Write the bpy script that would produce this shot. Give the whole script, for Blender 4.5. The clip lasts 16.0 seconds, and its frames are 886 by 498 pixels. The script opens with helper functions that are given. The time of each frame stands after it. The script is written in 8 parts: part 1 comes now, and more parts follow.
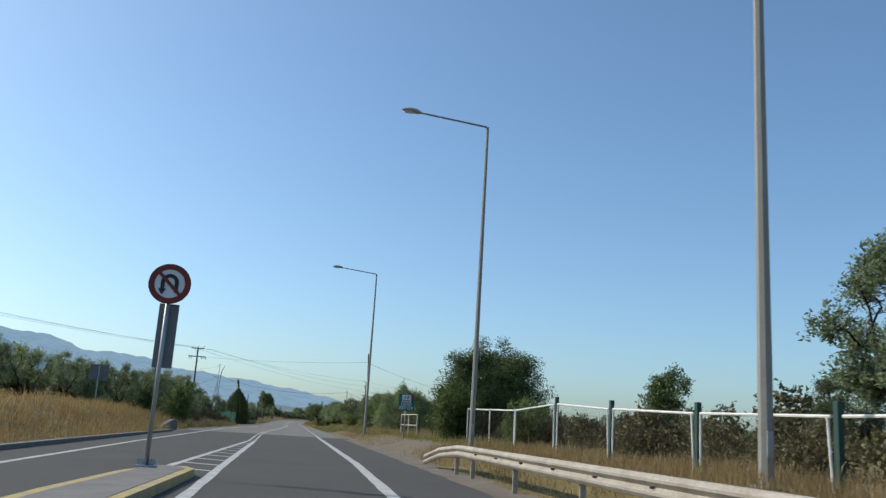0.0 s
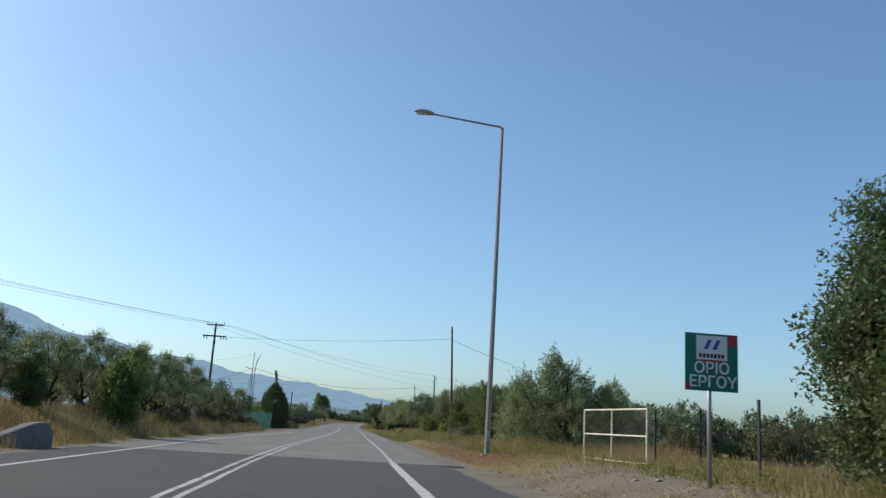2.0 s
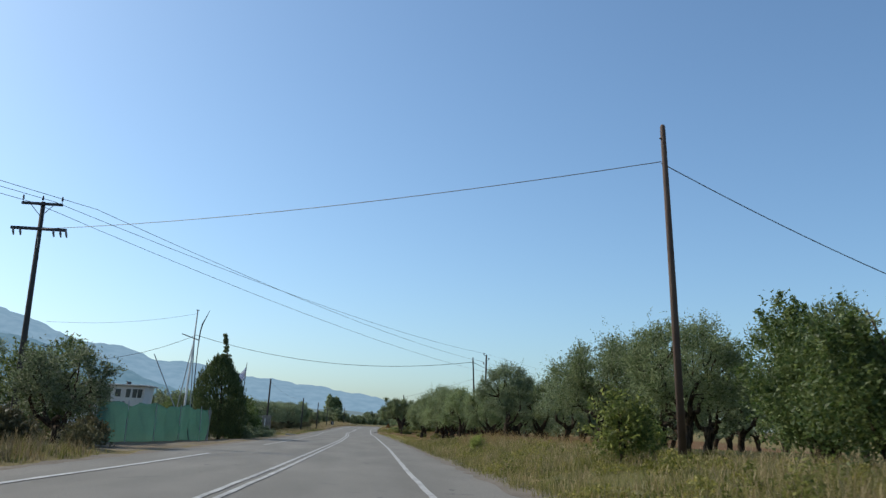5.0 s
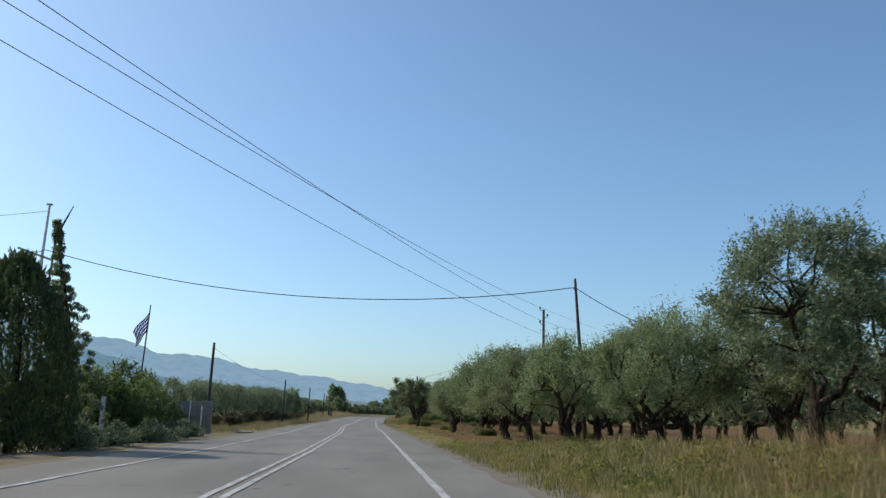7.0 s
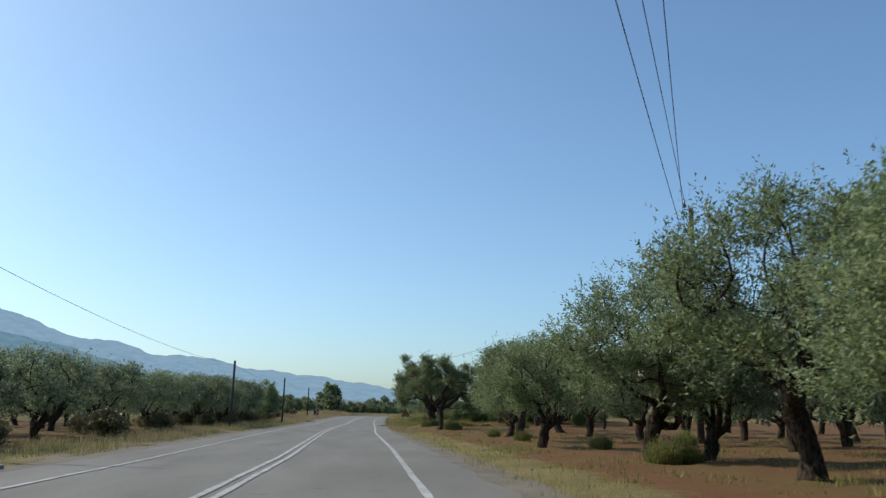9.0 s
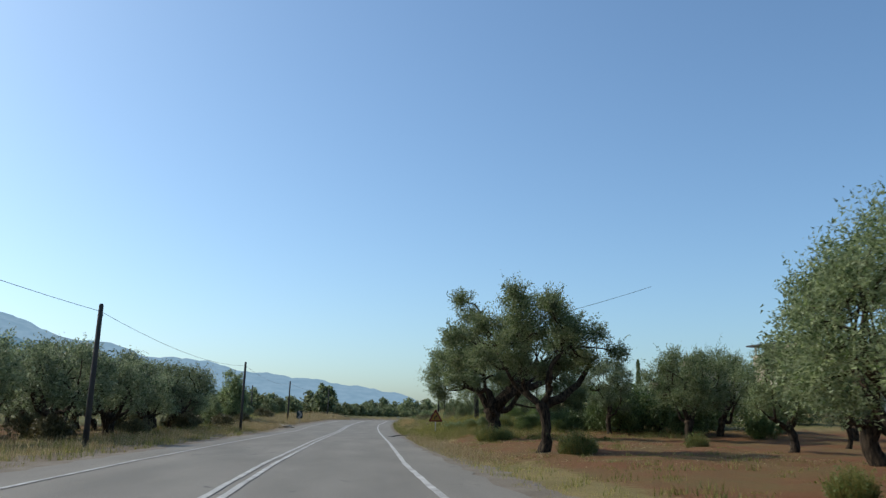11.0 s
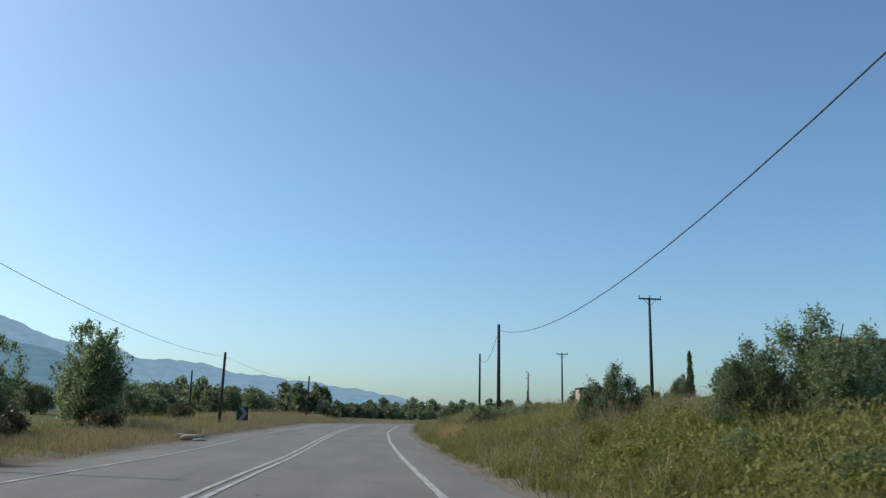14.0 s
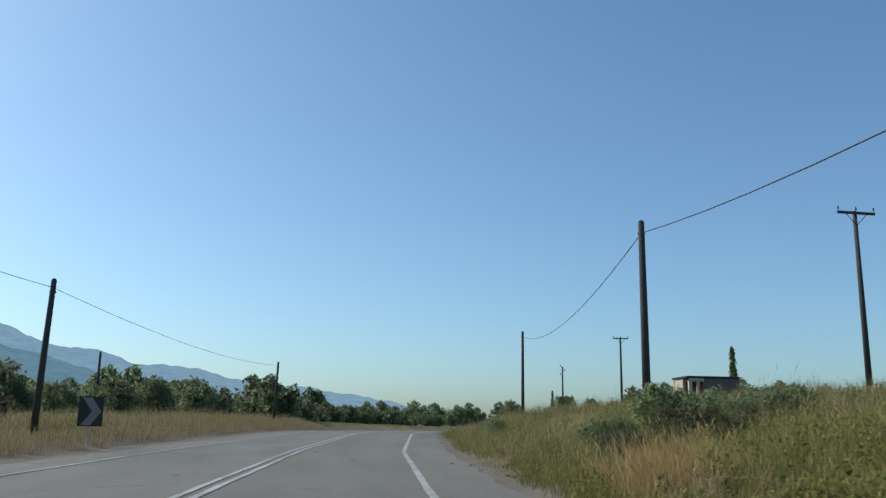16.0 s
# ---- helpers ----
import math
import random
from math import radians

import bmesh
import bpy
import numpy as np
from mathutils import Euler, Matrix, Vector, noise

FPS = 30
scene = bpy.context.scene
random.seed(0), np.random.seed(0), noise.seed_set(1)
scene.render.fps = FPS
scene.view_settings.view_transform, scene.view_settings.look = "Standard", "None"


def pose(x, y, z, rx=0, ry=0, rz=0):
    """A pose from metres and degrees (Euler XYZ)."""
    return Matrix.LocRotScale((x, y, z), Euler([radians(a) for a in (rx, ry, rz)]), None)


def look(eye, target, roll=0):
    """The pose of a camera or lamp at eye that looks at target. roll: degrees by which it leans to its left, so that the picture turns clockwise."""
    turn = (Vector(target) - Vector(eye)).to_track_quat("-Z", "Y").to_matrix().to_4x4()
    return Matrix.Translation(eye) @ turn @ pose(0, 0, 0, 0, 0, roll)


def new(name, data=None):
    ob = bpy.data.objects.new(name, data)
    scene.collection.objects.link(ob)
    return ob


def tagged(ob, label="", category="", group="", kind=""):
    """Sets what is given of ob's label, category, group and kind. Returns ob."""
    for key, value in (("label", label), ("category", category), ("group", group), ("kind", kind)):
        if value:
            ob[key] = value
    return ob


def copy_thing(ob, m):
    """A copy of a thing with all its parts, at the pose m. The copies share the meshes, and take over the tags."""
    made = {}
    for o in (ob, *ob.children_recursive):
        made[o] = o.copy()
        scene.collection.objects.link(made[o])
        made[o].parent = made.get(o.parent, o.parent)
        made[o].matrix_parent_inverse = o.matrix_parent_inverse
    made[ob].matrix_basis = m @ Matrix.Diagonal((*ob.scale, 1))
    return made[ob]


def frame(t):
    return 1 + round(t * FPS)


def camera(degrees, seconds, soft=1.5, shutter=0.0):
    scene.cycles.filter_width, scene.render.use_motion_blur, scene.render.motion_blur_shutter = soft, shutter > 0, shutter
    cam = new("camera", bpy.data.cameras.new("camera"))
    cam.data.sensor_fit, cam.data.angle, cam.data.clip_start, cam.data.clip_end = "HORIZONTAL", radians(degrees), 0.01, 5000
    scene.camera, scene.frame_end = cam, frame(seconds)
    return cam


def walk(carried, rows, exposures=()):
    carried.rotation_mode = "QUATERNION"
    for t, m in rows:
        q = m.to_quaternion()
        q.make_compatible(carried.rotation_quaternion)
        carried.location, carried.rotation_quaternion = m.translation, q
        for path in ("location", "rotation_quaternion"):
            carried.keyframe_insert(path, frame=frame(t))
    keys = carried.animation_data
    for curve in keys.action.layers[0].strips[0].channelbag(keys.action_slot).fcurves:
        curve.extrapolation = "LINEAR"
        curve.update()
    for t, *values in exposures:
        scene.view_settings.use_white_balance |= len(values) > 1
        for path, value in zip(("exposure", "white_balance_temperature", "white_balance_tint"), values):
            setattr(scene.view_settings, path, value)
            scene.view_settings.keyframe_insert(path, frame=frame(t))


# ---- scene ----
cam = camera(55.1, 16.0, soft=1.35, shutter=0.08)
# seconds, eye x y z, tilt, lean, turn
PATH = [
    (0.0, 0.000, 0.000, 1.150, 102.010, -3.492, -10.165),
    (0.5, 0.335, 9.390, 1.200, 101.887, -3.604, -8.421),
    (1.0, 0.556, 18.848, 1.205, 101.768, -3.545, -7.106),
    (1.5, 0.626, 28.337, 1.190, 101.813, -3.522, -6.566),
    (2.0, 0.690, 37.588, 1.205, 101.952, -3.454, -6.457),
    (2.5, 0.776, 46.864, 1.240, 102.103, -3.524, -6.464),
    (3.0, 0.796, 55.900, 1.233, 102.234, -3.687, -6.281),
    (5.5, 1.354, 102.474, 1.209, 101.857, -2.048, -5.350),
    (6.0, 1.457, 111.541, 1.222, 101.631, -1.861, -5.256),
    (6.5, 1.544, 120.920, 1.219, 101.317, -1.552, -5.185),
    (7.0, 1.647, 130.251, 1.205, 101.270, -1.480, -5.197),
    (7.5, 1.777, 139.668, 1.230, 101.318, -1.410, -5.247),
    (8.0, 1.909, 148.918, 1.180, 101.199, -1.250, -5.230),
    (8.5, 1.962, 158.435, 1.165, 101.158, -1.059, -5.363),
    (9.0, 2.067, 167.953, 1.179, 101.151, -0.700, -5.350),
    (11.5, 1.642, 213.733, 1.205, 101.559, -0.882, -5.668),
    (12.0, 1.659, 222.605, 1.199, 101.698, -0.819, -5.682),
    (12.5, 1.741, 230.793, 1.187, 101.516, -0.795, -5.566),
    (13.0, 1.819, 238.962, 1.201, 101.338, -0.878, -5.626),
    (13.5, 1.956, 247.199, 1.170, 101.512, -0.891, -5.697),
    (14.0, 2.088, 255.501, 1.178, 101.605, -0.947, -5.796),
    (14.5, 2.241, 263.533, 1.191, 101.675, -0.860, -5.771),
    (15.0, 2.322, 271.647, 1.200, 101.800, -0.925, -5.834),
    (15.5, 2.439, 279.669, 1.198, 101.937, -0.860, -5.863),
    (16.0, 2.654, 287.987, 1.229, 101.991, -0.902, -6.006),
]
walk(cam, [(t, pose(x, y, z, a, b, c)) for t, x, y, z, a, b, c in PATH], exposures=[(0.0, 0.0, 6500, 10), (12.5, 0.0, 6500, 10), (14.5, -0.16, 6330, 6), (16.0, -0.16, 6330, 6)])

# ---- light: clear morning, sun to the left and a little ahead ----
SUN_ELEV, SUN_DIR = radians(38), Vector((-0.905, 0.425, 0.0))
world = bpy.data.worlds.new("sky")
scene.world = world
world.use_nodes = True
wn = world.node_tree.nodes
sky = wn.new("ShaderNodeTexSky")
sky.sky_type = "NISHITA"
sky.sun_disc = False
sky.sun_elevation = SUN_ELEV
sky.sun_rotation = math.atan2(SUN_DIR.x, SUN_DIR.y)
sky.air_density, sky.dust_density, sky.ozone_density = 0.9, 1.6, 4.0
tint = wn.new("ShaderNodeMix")
tint.data_type, tint.blend_type = "RGBA", "MULTIPLY"
tint.inputs[0].default_value = 1.0
tint.inputs[7].default_value = (0.876, 1.0, 0.985, 1)
world.node_tree.links.new(sky.outputs[0], tint.inputs[6])
world.node_tree.links.new(tint.outputs[2], wn["Background"].inputs[0])
wn["Background"].inputs[1].default_value = 0.171
sun = new("sun", bpy.data.lights.new("sun", "SUN"))
sun.data.energy, sun.data.angle, sun.data.color = 3.6, radians(0.55), (1.0, 0.93, 0.82)
toward = SUN_DIR * math.cos(SUN_ELEV) + Vector((0, 0, math.sin(SUN_ELEV)))
sun.matrix_world = look(toward * 60, (0, 0, 0))


# ---- materials ----
def material(name, base, rough=0.8, metal=0.0, other=None, scale=3.0, detail=0.5, bump=0.0, bump_scale=40.0, fine=None, coat=0.0, spec=0.4):
    """A surface whose colour wanders between base and other at two scales, with fine relief."""
    m = bpy.data.materials.new(name)
    m.use_nodes = True
    n, l = m.node_tree.nodes, m.node_tree.links
    b = n["Principled BSDF"]
    b.inputs["Roughness"].default_value, b.inputs["Metallic"].default_value = rough, metal
    b.inputs["Specular IOR Level"].default_value = spec
    b.inputs["Coat Weight"].default_value = coat
    tc = n.new("ShaderNodeTexCoord")
    geo = tc.outputs["Object"]
    other = other or tuple(c * 0.75 for c in base)
    n1 = n.new("ShaderNodeTexNoise")
    n1.inputs["Scale"].default_value, n1.inputs["Detail"].default_value = scale, 6
    n2 = n.new("ShaderNodeTexNoise")
    n2.inputs["Scale"].default_value, n2.inputs["Detail"].default_value = (fine or scale * 14), 3
    l.new(geo, n1.inputs["Vector"]), l.new(geo, n2.inputs["Vector"])
    mix = n.new("ShaderNodeMix")
    mix.data_type = "FLOAT"
    mix.inputs[0].default_value = 0.45
    l.new(n1.outputs[0], mix.inputs[2]), l.new(n2.outputs[0], mix.inputs[3])
    ramp = n.new("ShaderNodeValToRGB")
    w = 0.28 * (1.2 - detail)
    ramp.color_ramp.elements[0].position, ramp.color_ramp.elements[1].position = 0.5 - w, 0.5 + w
    ramp.color_ramp.elements[0].color, ramp.color_ramp.elements[1].color = (*other, 1), (*base, 1)
    l.new(mix.outputs[0], ramp.inputs[0]), l.new(ramp.outputs[0], b.inputs["Base Color"])
    if bump:
        n3 = n.new("ShaderNodeTexNoise")
        n3.inputs["Scale"].default_value, n3.inputs["Detail"].default_value = bump_scale, 4
        l.new(geo, n3.inputs["Vector"])
        bp = n.new("ShaderNodeBump")
        bp.inputs["Strength"].default_value, bp.inputs["Distance"].default_value = bump, 0.02
        l.new(n3.outputs[0], bp.inputs["Height"]), l.new(bp.outputs[0], b.inputs["Normal"])
    return m


def leaf_material(name, dark, light, back, through_light=0.35, rough=0.5):
    """Leaves: each one its own tint, some light coming through."""
    m = bpy.data.materials.new(name)
    m.use_nodes = True
    n, l = m.node_tree.nodes, m.node_tree.links
    b, out = n["Principled BSDF"], n["Material Output"]
    b.inputs["Roughness"].default_value = rough
    b.inputs["Specular IOR Level"].default_value = 0.35
    g = n.new("ShaderNodeNewGeometry")
    oi = n.new("ShaderNodeObjectInfo")
    ramp = n.new("ShaderNodeValToRGB")
    ramp.color_ramp.elements[0].color, ramp.color_ramp.elements[1].color = (*dark, 1), (*light, 1)
    e = ramp.color_ramp.elements.new(0.86)
    e.color = (*back, 1)
    l.new(g.outputs["Random Per Island"], ramp.inputs[0])
    hs = n.new("ShaderNodeHueSaturation")
    ma = n.new("ShaderNodeMath")
    ma.operation = "MULTIPLY_ADD"
    ma.inputs[1].default_value, ma.inputs[2].default_value = 0.5, 0.75
    l.new(oi.outputs["Random"], ma.inputs[0]), l.new(ma.outputs[0], hs.inputs["Value"])
    l.new(ramp.outputs[0], hs.inputs["Color"]), l.new(hs.outputs[0], b.inputs["Base Color"])
    tr = n.new("ShaderNodeBsdfTranslucent")
    l.new(hs.outputs[0], tr.inputs["Color"])
    mx = n.new("ShaderNodeMixShader")
    mx.inputs[0].default_value = through_light
    l.new(b.outputs[0], mx.inputs[1]), l.new(tr.outputs[0], mx.inputs[2]), l.new(mx.outputs[0], out.inputs["Surface"])
    return m


def bark_material():
    """Old olive bark: dark brown-grey, furrowed along the wood, with paler worn ridges."""
    m = bpy.data.materials.new("olive_bark")
    m.use_nodes = True
    n, l = m.node_tree.nodes, m.node_tree.links
    b = n["Principled BSDF"]
    b.inputs["Roughness"].default_value, b.inputs["Specular IOR Level"].default_value = 0.95, 0.15
    tc, mp = n.new("ShaderNodeTexCoord"), n.new("ShaderNodeMapping")
    mp.inputs["Scale"].default_value = (1.0, 1.0, 0.22)
    l.new(tc.outputs["Object"], mp.inputs[0])
    f, g = n.new("ShaderNodeTexNoise"), n.new("ShaderNodeTexNoise")
    f.inputs["Scale"].default_value, f.inputs["Detail"].default_value = 16, 5
    g.inputs["Scale"].default_value, g.inputs["Detail"].default_value = 2.5, 4
    l.new(mp.outputs[0], f.inputs["Vector"]), l.new(tc.outputs["Object"], g.inputs["Vector"])
    r, q = n.new("ShaderNodeValToRGB"), n.new("ShaderNodeValToRGB")
    r.color_ramp.elements[0].position, r.color_ramp.elements[1].position = 0.36, 0.66
    r.color_ramp.elements[0].color, r.color_ramp.elements[1].color = (0.016, 0.012, 0.009, 1), (0.090, 0.068, 0.048, 1)
    q.color_ramp.elements[0].position, q.color_ramp.elements[1].position = 0.35, 0.7
    q.color_ramp.elements[0].color, q.color_ramp.elements[1].color = (0.6, 0.58, 0.55, 1), (1.25, 1.2, 1.1, 1)
    l.new(f.outputs[0], r.inputs[0]), l.new(g.outputs[0], q.inputs[0])
    mu = n.new("ShaderNodeMix")
    mu.data_type, mu.blend_type = "RGBA", "MULTIPLY"
    mu.inputs[0].default_value = 1.0
    l.new(r.outputs[0], mu.inputs[6]), l.new(q.outputs[0], mu.inputs[7]), l.new(mu.outputs[2], b.inputs["Base Color"])
    bp = n.new("ShaderNodeBump")
    bp.inputs["Strength"].default_value, bp.inputs["Distance"].default_value = 1.0, 0.06
    l.new(f.outputs[0], bp.inputs["Height"]), l.new(bp.outputs[0], b.inputs["Normal"])
    return m


M_ASPHALT_NEW = material("asphalt_new", (0.083, 0.077, 0.066), 0.85, other=(0.061, 0.057, 0.049), scale=0.35, fine=30, bump=0.5, bump_scale=90, spec=0.3)
M_PAINT = material("road_paint", (0.55, 0.54, 0.51), 0.75, other=(0.30, 0.29, 0.27), scale=2.2, fine=30, detail=0.6, bump=0.3, bump_scale=60)
M_PAINT_OLD = material("road_paint_worn", (0.52, 0.51, 0.48), 0.75, other=(0.22, 0.21, 0.19), scale=1.4, fine=22, detail=0.7, bump=0.3, bump_scale=60)
M_CONCRETE = material("concrete", (0.30, 0.28, 0.25), 0.9, other=(0.22, 0.20, 0.18), scale=1.5, bump=0.4, bump_scale=30)
M_KERB_YELLOW = material("kerb_yellow_paint", (0.50, 0.36, 0.09), 0.8, other=(0.30, 0.26, 0.18), scale=3.5, detail=0.8, bump=0.3)
M_PAVING = material("island_paving", (0.22, 0.20, 0.18), 0.9, other=(0.13, 0.12, 0.11), scale=2.0, bump=0.5, bump_scale=25)
M_GALV = material("galvanised_steel", (0.42, 0.43, 0.44), 0.5, 0.75, other=(0.30, 0.31, 0.32), scale=2.5, bump=0.05)
M_POLE_STEEL = material("lamp_pole_steel", (0.29, 0.28, 0.25), 0.6, 0.1, other=(0.215, 0.205, 0.18), scale=1.5, bump=0.05)
M_RAIL = material("guardrail_steel", (0.43, 0.385, 0.315), 0.65, 0.1, other=(0.25, 0.21, 0.16), scale=1.8, detail=0.7, bump=0.08)
M_WOOD_POLE = material("creosoted_pole_wood", (0.072, 0.063, 0.056), 0.85, other=(0.038, 0.034, 0.031), scale=2.5, bump=0.5, bump_scale=25)
M_WOOD_WARM = material("weathered_pole_wood", (0.125, 0.078, 0.055), 0.85, other=(0.068, 0.045, 0.035), scale=2.0, bump=0.5, bump_scale=25)
M_DARK_STEEL = material("dark_steel", (0.06, 0.06, 0.065), 0.6, 0.5, scale=4)
M_INSULATOR = material("insulator_glaze", (0.12, 0.09, 0.08), 0.25, scale=5, coat=0.4)
M_CABLE = material("cable_rubber", (0.035, 0.035, 0.038), 0.6, scale=5)
M_WIRE = material("conductor_wire", (0.11, 0.11, 0.12), 0.5, 0.6, scale=5)
M_WHITE = material("white_paint", (0.74, 0.74, 0.72), 0.55, other=(0.56, 0.54, 0.50), scale=2.0, detail=0.6, bump=0.1)
M_GATE = material("cream_gate_paint", (0.80, 0.75, 0.64), 0.6, other=(0.52, 0.40, 0.27), scale=3.0, detail=0.35, bump=0.1)
# dark grey render; on house walls it also carries painted shade
M_WALL_GREY = material("grey_render_and_shade", (0.15, 0.135, 0.115), 0.9, other=(0.10, 0.09, 0.075), scale=1.2, bump=0.4, bump_scale=9)
M_PLASTER = material("peach_plaster", (0.60, 0.49, 0.37), 0.9, other=(0.44, 0.36, 0.28), scale=0.8, bump=0.3, bump_scale=12)
M_WALL_WHITE = material("white_wall_paint", (0.62, 0.60, 0.57), 0.8, other=(0.47, 0.45, 0.42), scale=0.9, bump=0.15)
M_GREEN_POST = material("green_post_paint", (0.018, 0.065, 0.050), 0.55, other=(0.02, 0.045, 0.035), scale=3)
M_MESH = material("rusty_wire_mesh", (0.10, 0.085, 0.07), 0.7, 0.5, other=(0.07, 0.05, 0.035), scale=3)
M_SIGN_GREEN = material("sign_green_sheet", (0.012, 0.16, 0.125), 0.45, other=(0.011, 0.13, 0.10), scale=4)
M_SIGN_RED = material("sign_red_sheet", (0.42, 0.025, 0.03), 0.45, other=(0.33, 0.02, 0.025), scale=4)
M_SIGN_RED_DIRTY = material("sign_red_dusty", (0.22, 0.036, 0.026), 0.6, other=(0.13, 0.022, 0.018), scale=5, detail=0.3)
M_SIGN_WHITE = material("sign_white_sheet", (0.72, 0.73, 0.75), 0.45, other=(0.60, 0.61, 0.63), scale=3)
M_SIGN_YELLOW = material("sign_amber_sheet", (0.46, 0.23, 0.03), 0.5, other=(0.28, 0.13, 0.02), scale=5, detail=0.3)
M_SIGN_BLACK = material("sign_black_sheet", (0.02, 0.022, 0.028), 0.5, scale=4)
M_BOARD = material("weathered_dark_board", (0.035, 0.048, 0.038), 0.7, other=(0.024, 0.032, 0.026), scale=3)
M_SIGN_BLUE = material("sign_blue_sheet", (0.03, 0.10, 0.36), 0.5, scale=4)
M_SIGN_BACK = material("sign_back_metal", (0.20, 0.21, 0.22), 0.6, 0.5, other=(0.14, 0.145, 0.15), scale=2.5)
M_NET = material("green_shade_net", (0.09, 0.22, 0.17), 0.85, other=(0.055, 0.14, 0.11), scale=0.9, fine=9, detail=0.7, bump=0.5, bump_scale=12)
n_, l_ = M_NET.node_tree.nodes, M_NET.node_tree.links
tr_, tl_, mx_, my_ = n_.new("ShaderNodeBsdfTransparent"), n_.new("ShaderNodeBsdfTranslucent"), n_.new("ShaderNodeMixShader"), n_.new("ShaderNodeMixShader")
mx_.inputs[0].default_value, my_.inputs[0].default_value = 0.22, 0.5
tl_.inputs["Color"].default_value = (0.10, 0.23, 0.18, 1)
l_.new(n_["Principled BSDF"].outputs[0], my_.inputs[1]), l_.new(tl_.outputs[0], my_.inputs[2])
l_.new(my_.outputs[0], mx_.inputs[1]), l_.new(tr_.outputs[0], mx_.inputs[2]), l_.new(mx_.outputs[0], n_["Material Output"].inputs["Surface"])
M_FENCE_SHEET = material("green_sheet_metal", (0.05, 0.13, 0.10), 0.6, 0.2, other=(0.035, 0.085, 0.07), scale=1.5)
M_SHOULDER = material("dusty_gravel", (0.21, 0.175, 0.13), 0.95, other=(0.11, 0.085, 0.058), scale=0.9, fine=30, detail=0.6, bump=0.8, bump_scale=35)
M_GLASS_DARK = material("dark_window_glass", (0.03, 0.035, 0.04), 0.08, scale=2, spec=0.6)
M_STONE = material("rubble_stone", (0.30, 0.27, 0.23), 0.9, other=(0.17, 0.15, 0.13), scale=4, bump=0.7, bump_scale=14)
M_RUIN = material("ruin_concrete", (0.56, 0.47, 0.36), 0.9, other=(0.36, 0.29, 0.22), scale=0.8, bump=0.5, bump_scale=9)
M_BRICK = material("hollow_brick", (0.42, 0.22, 0.11), 0.9, other=(0.32, 0.16, 0.085), scale=1.2, bump=0.5, bump_scale=9)
M_ROOF_DARK = material("dark_roof_felt", (0.05, 0.05, 0.055), 0.9, scale=1.5)
M_RUBBER = material("black_rubber", (0.018, 0.018, 0.02), 0.7, scale=5, bump=0.3)
M_SACK = material("white_sack_cloth", (0.42, 0.36, 0.27), 0.85, other=(0.24, 0.19, 0.13), scale=5, bump=0.4, bump_scale=12)
M_LENS = material("lamp_head_paint", (0.40, 0.41, 0.41), 0.45, 0.2, other=(0.28, 0.29, 0.29), scale=3)
M_BARK = bark_material()
M_OLIVE = leaf_material("olive_leaf", (0.060, 0.098, 0.027), (0.178, 0.235, 0.074), (0.30, 0.34, 0.18), 0.55)
M_OLIVE_GREY = leaf_material("grey_olive_leaf", (0.056, 0.088, 0.034), (0.162, 0.212, 0.085), (0.28, 0.32, 0.19), 0.50)
M_DARKLEAF = leaf_material("dark_evergreen_leaf", (0.042, 0.076, 0.021), (0.100, 0.150, 0.042), (0.18, 0.23, 0.09), 0.36, 0.4)
M_BUSH = leaf_material("bush_leaf", (0.056, 0.100, 0.021), (0.125, 0.180, 0.042), (0.19, 0.23, 0.075), 0.45)
M_CYPRESS = leaf_material("cypress_leaf", (0.036, 0.072, 0.020), (0.088, 0.130, 0.036), (0.15, 0.17, 0.06), 0.3)
M_BRUSH = leaf_material("brushwood_leaf", (0.055, 0.066, 0.026), (0.130, 0.140, 0.060), (0.22, 0.21, 0.10), 0.35)
# paler than the other olive leaves: haze over the far grove painted in
M_HAZY_LEAF = leaf_material("hazy_grove_leaf", (0.080, 0.112, 0.044), (0.190, 0.235, 0.105), (0.30, 0.33, 0.18), 0.5)
M_BROWNBUSH = leaf_material("dry_bush_leaf", (0.06, 0.062, 0.025), (0.125, 0.112, 0.047), (0.20, 0.17, 0.08), 0.3)
M_WEED = leaf_material("yellow_green_weed", (0.105, 0.125, 0.020), (0.235, 0.225, 0.042), (0.38, 0.33, 0.09), 0.45, 0.6)
M_GOLD = leaf_material("golden_grass_blade", (0.23, 0.145, 0.05), (0.40, 0.26, 0.095), (0.50, 0.36, 0.17), 0.5, 0.7)
M_HERB = leaf_material("herb_leaf", (0.060, 0.080, 0.015), (0.150, 0.170, 0.034), (0.26, 0.25, 0.07), 0.45, 0.75)
M_SOFTLEAF = leaf_material("soft_conifer_leaf", (0.075, 0.105, 0.040), (0.15, 0.19, 0.075), (0.26, 0.28, 0.13), 0.4)
M_FLAG_BLUE = leaf_material("flag_blue_cloth", (0.03, 0.12, 0.42), (0.04, 0.14, 0.48), (0.05, 0.16, 0.5), 0.5, 0.9)
M_FLAG_WHITE = leaf_material("flag_white_cloth", (0.86, 0.86, 0.87), (0.88, 0.88, 0.88), (0.88, 0.88, 0.9), 0.55, 0.9)
M_FRESH = leaf_material("fresh_bush_leaf", (0.10, 0.15, 0.032), (0.22, 0.27, 0.062), (0.34, 0.36, 0.11), 0.7)
M_STRAW = leaf_material("dry_grass_blade", (0.19, 0.135, 0.055), (0.35, 0.25, 0.115), (0.47, 0.37, 0.21), 0.3, 0.7)
M_GRASS = leaf_material("green_grass_blade", (0.095, 0.125, 0.022), (0.215, 0.225, 0.052), (0.38, 0.32, 0.11), 0.4, 0.6)


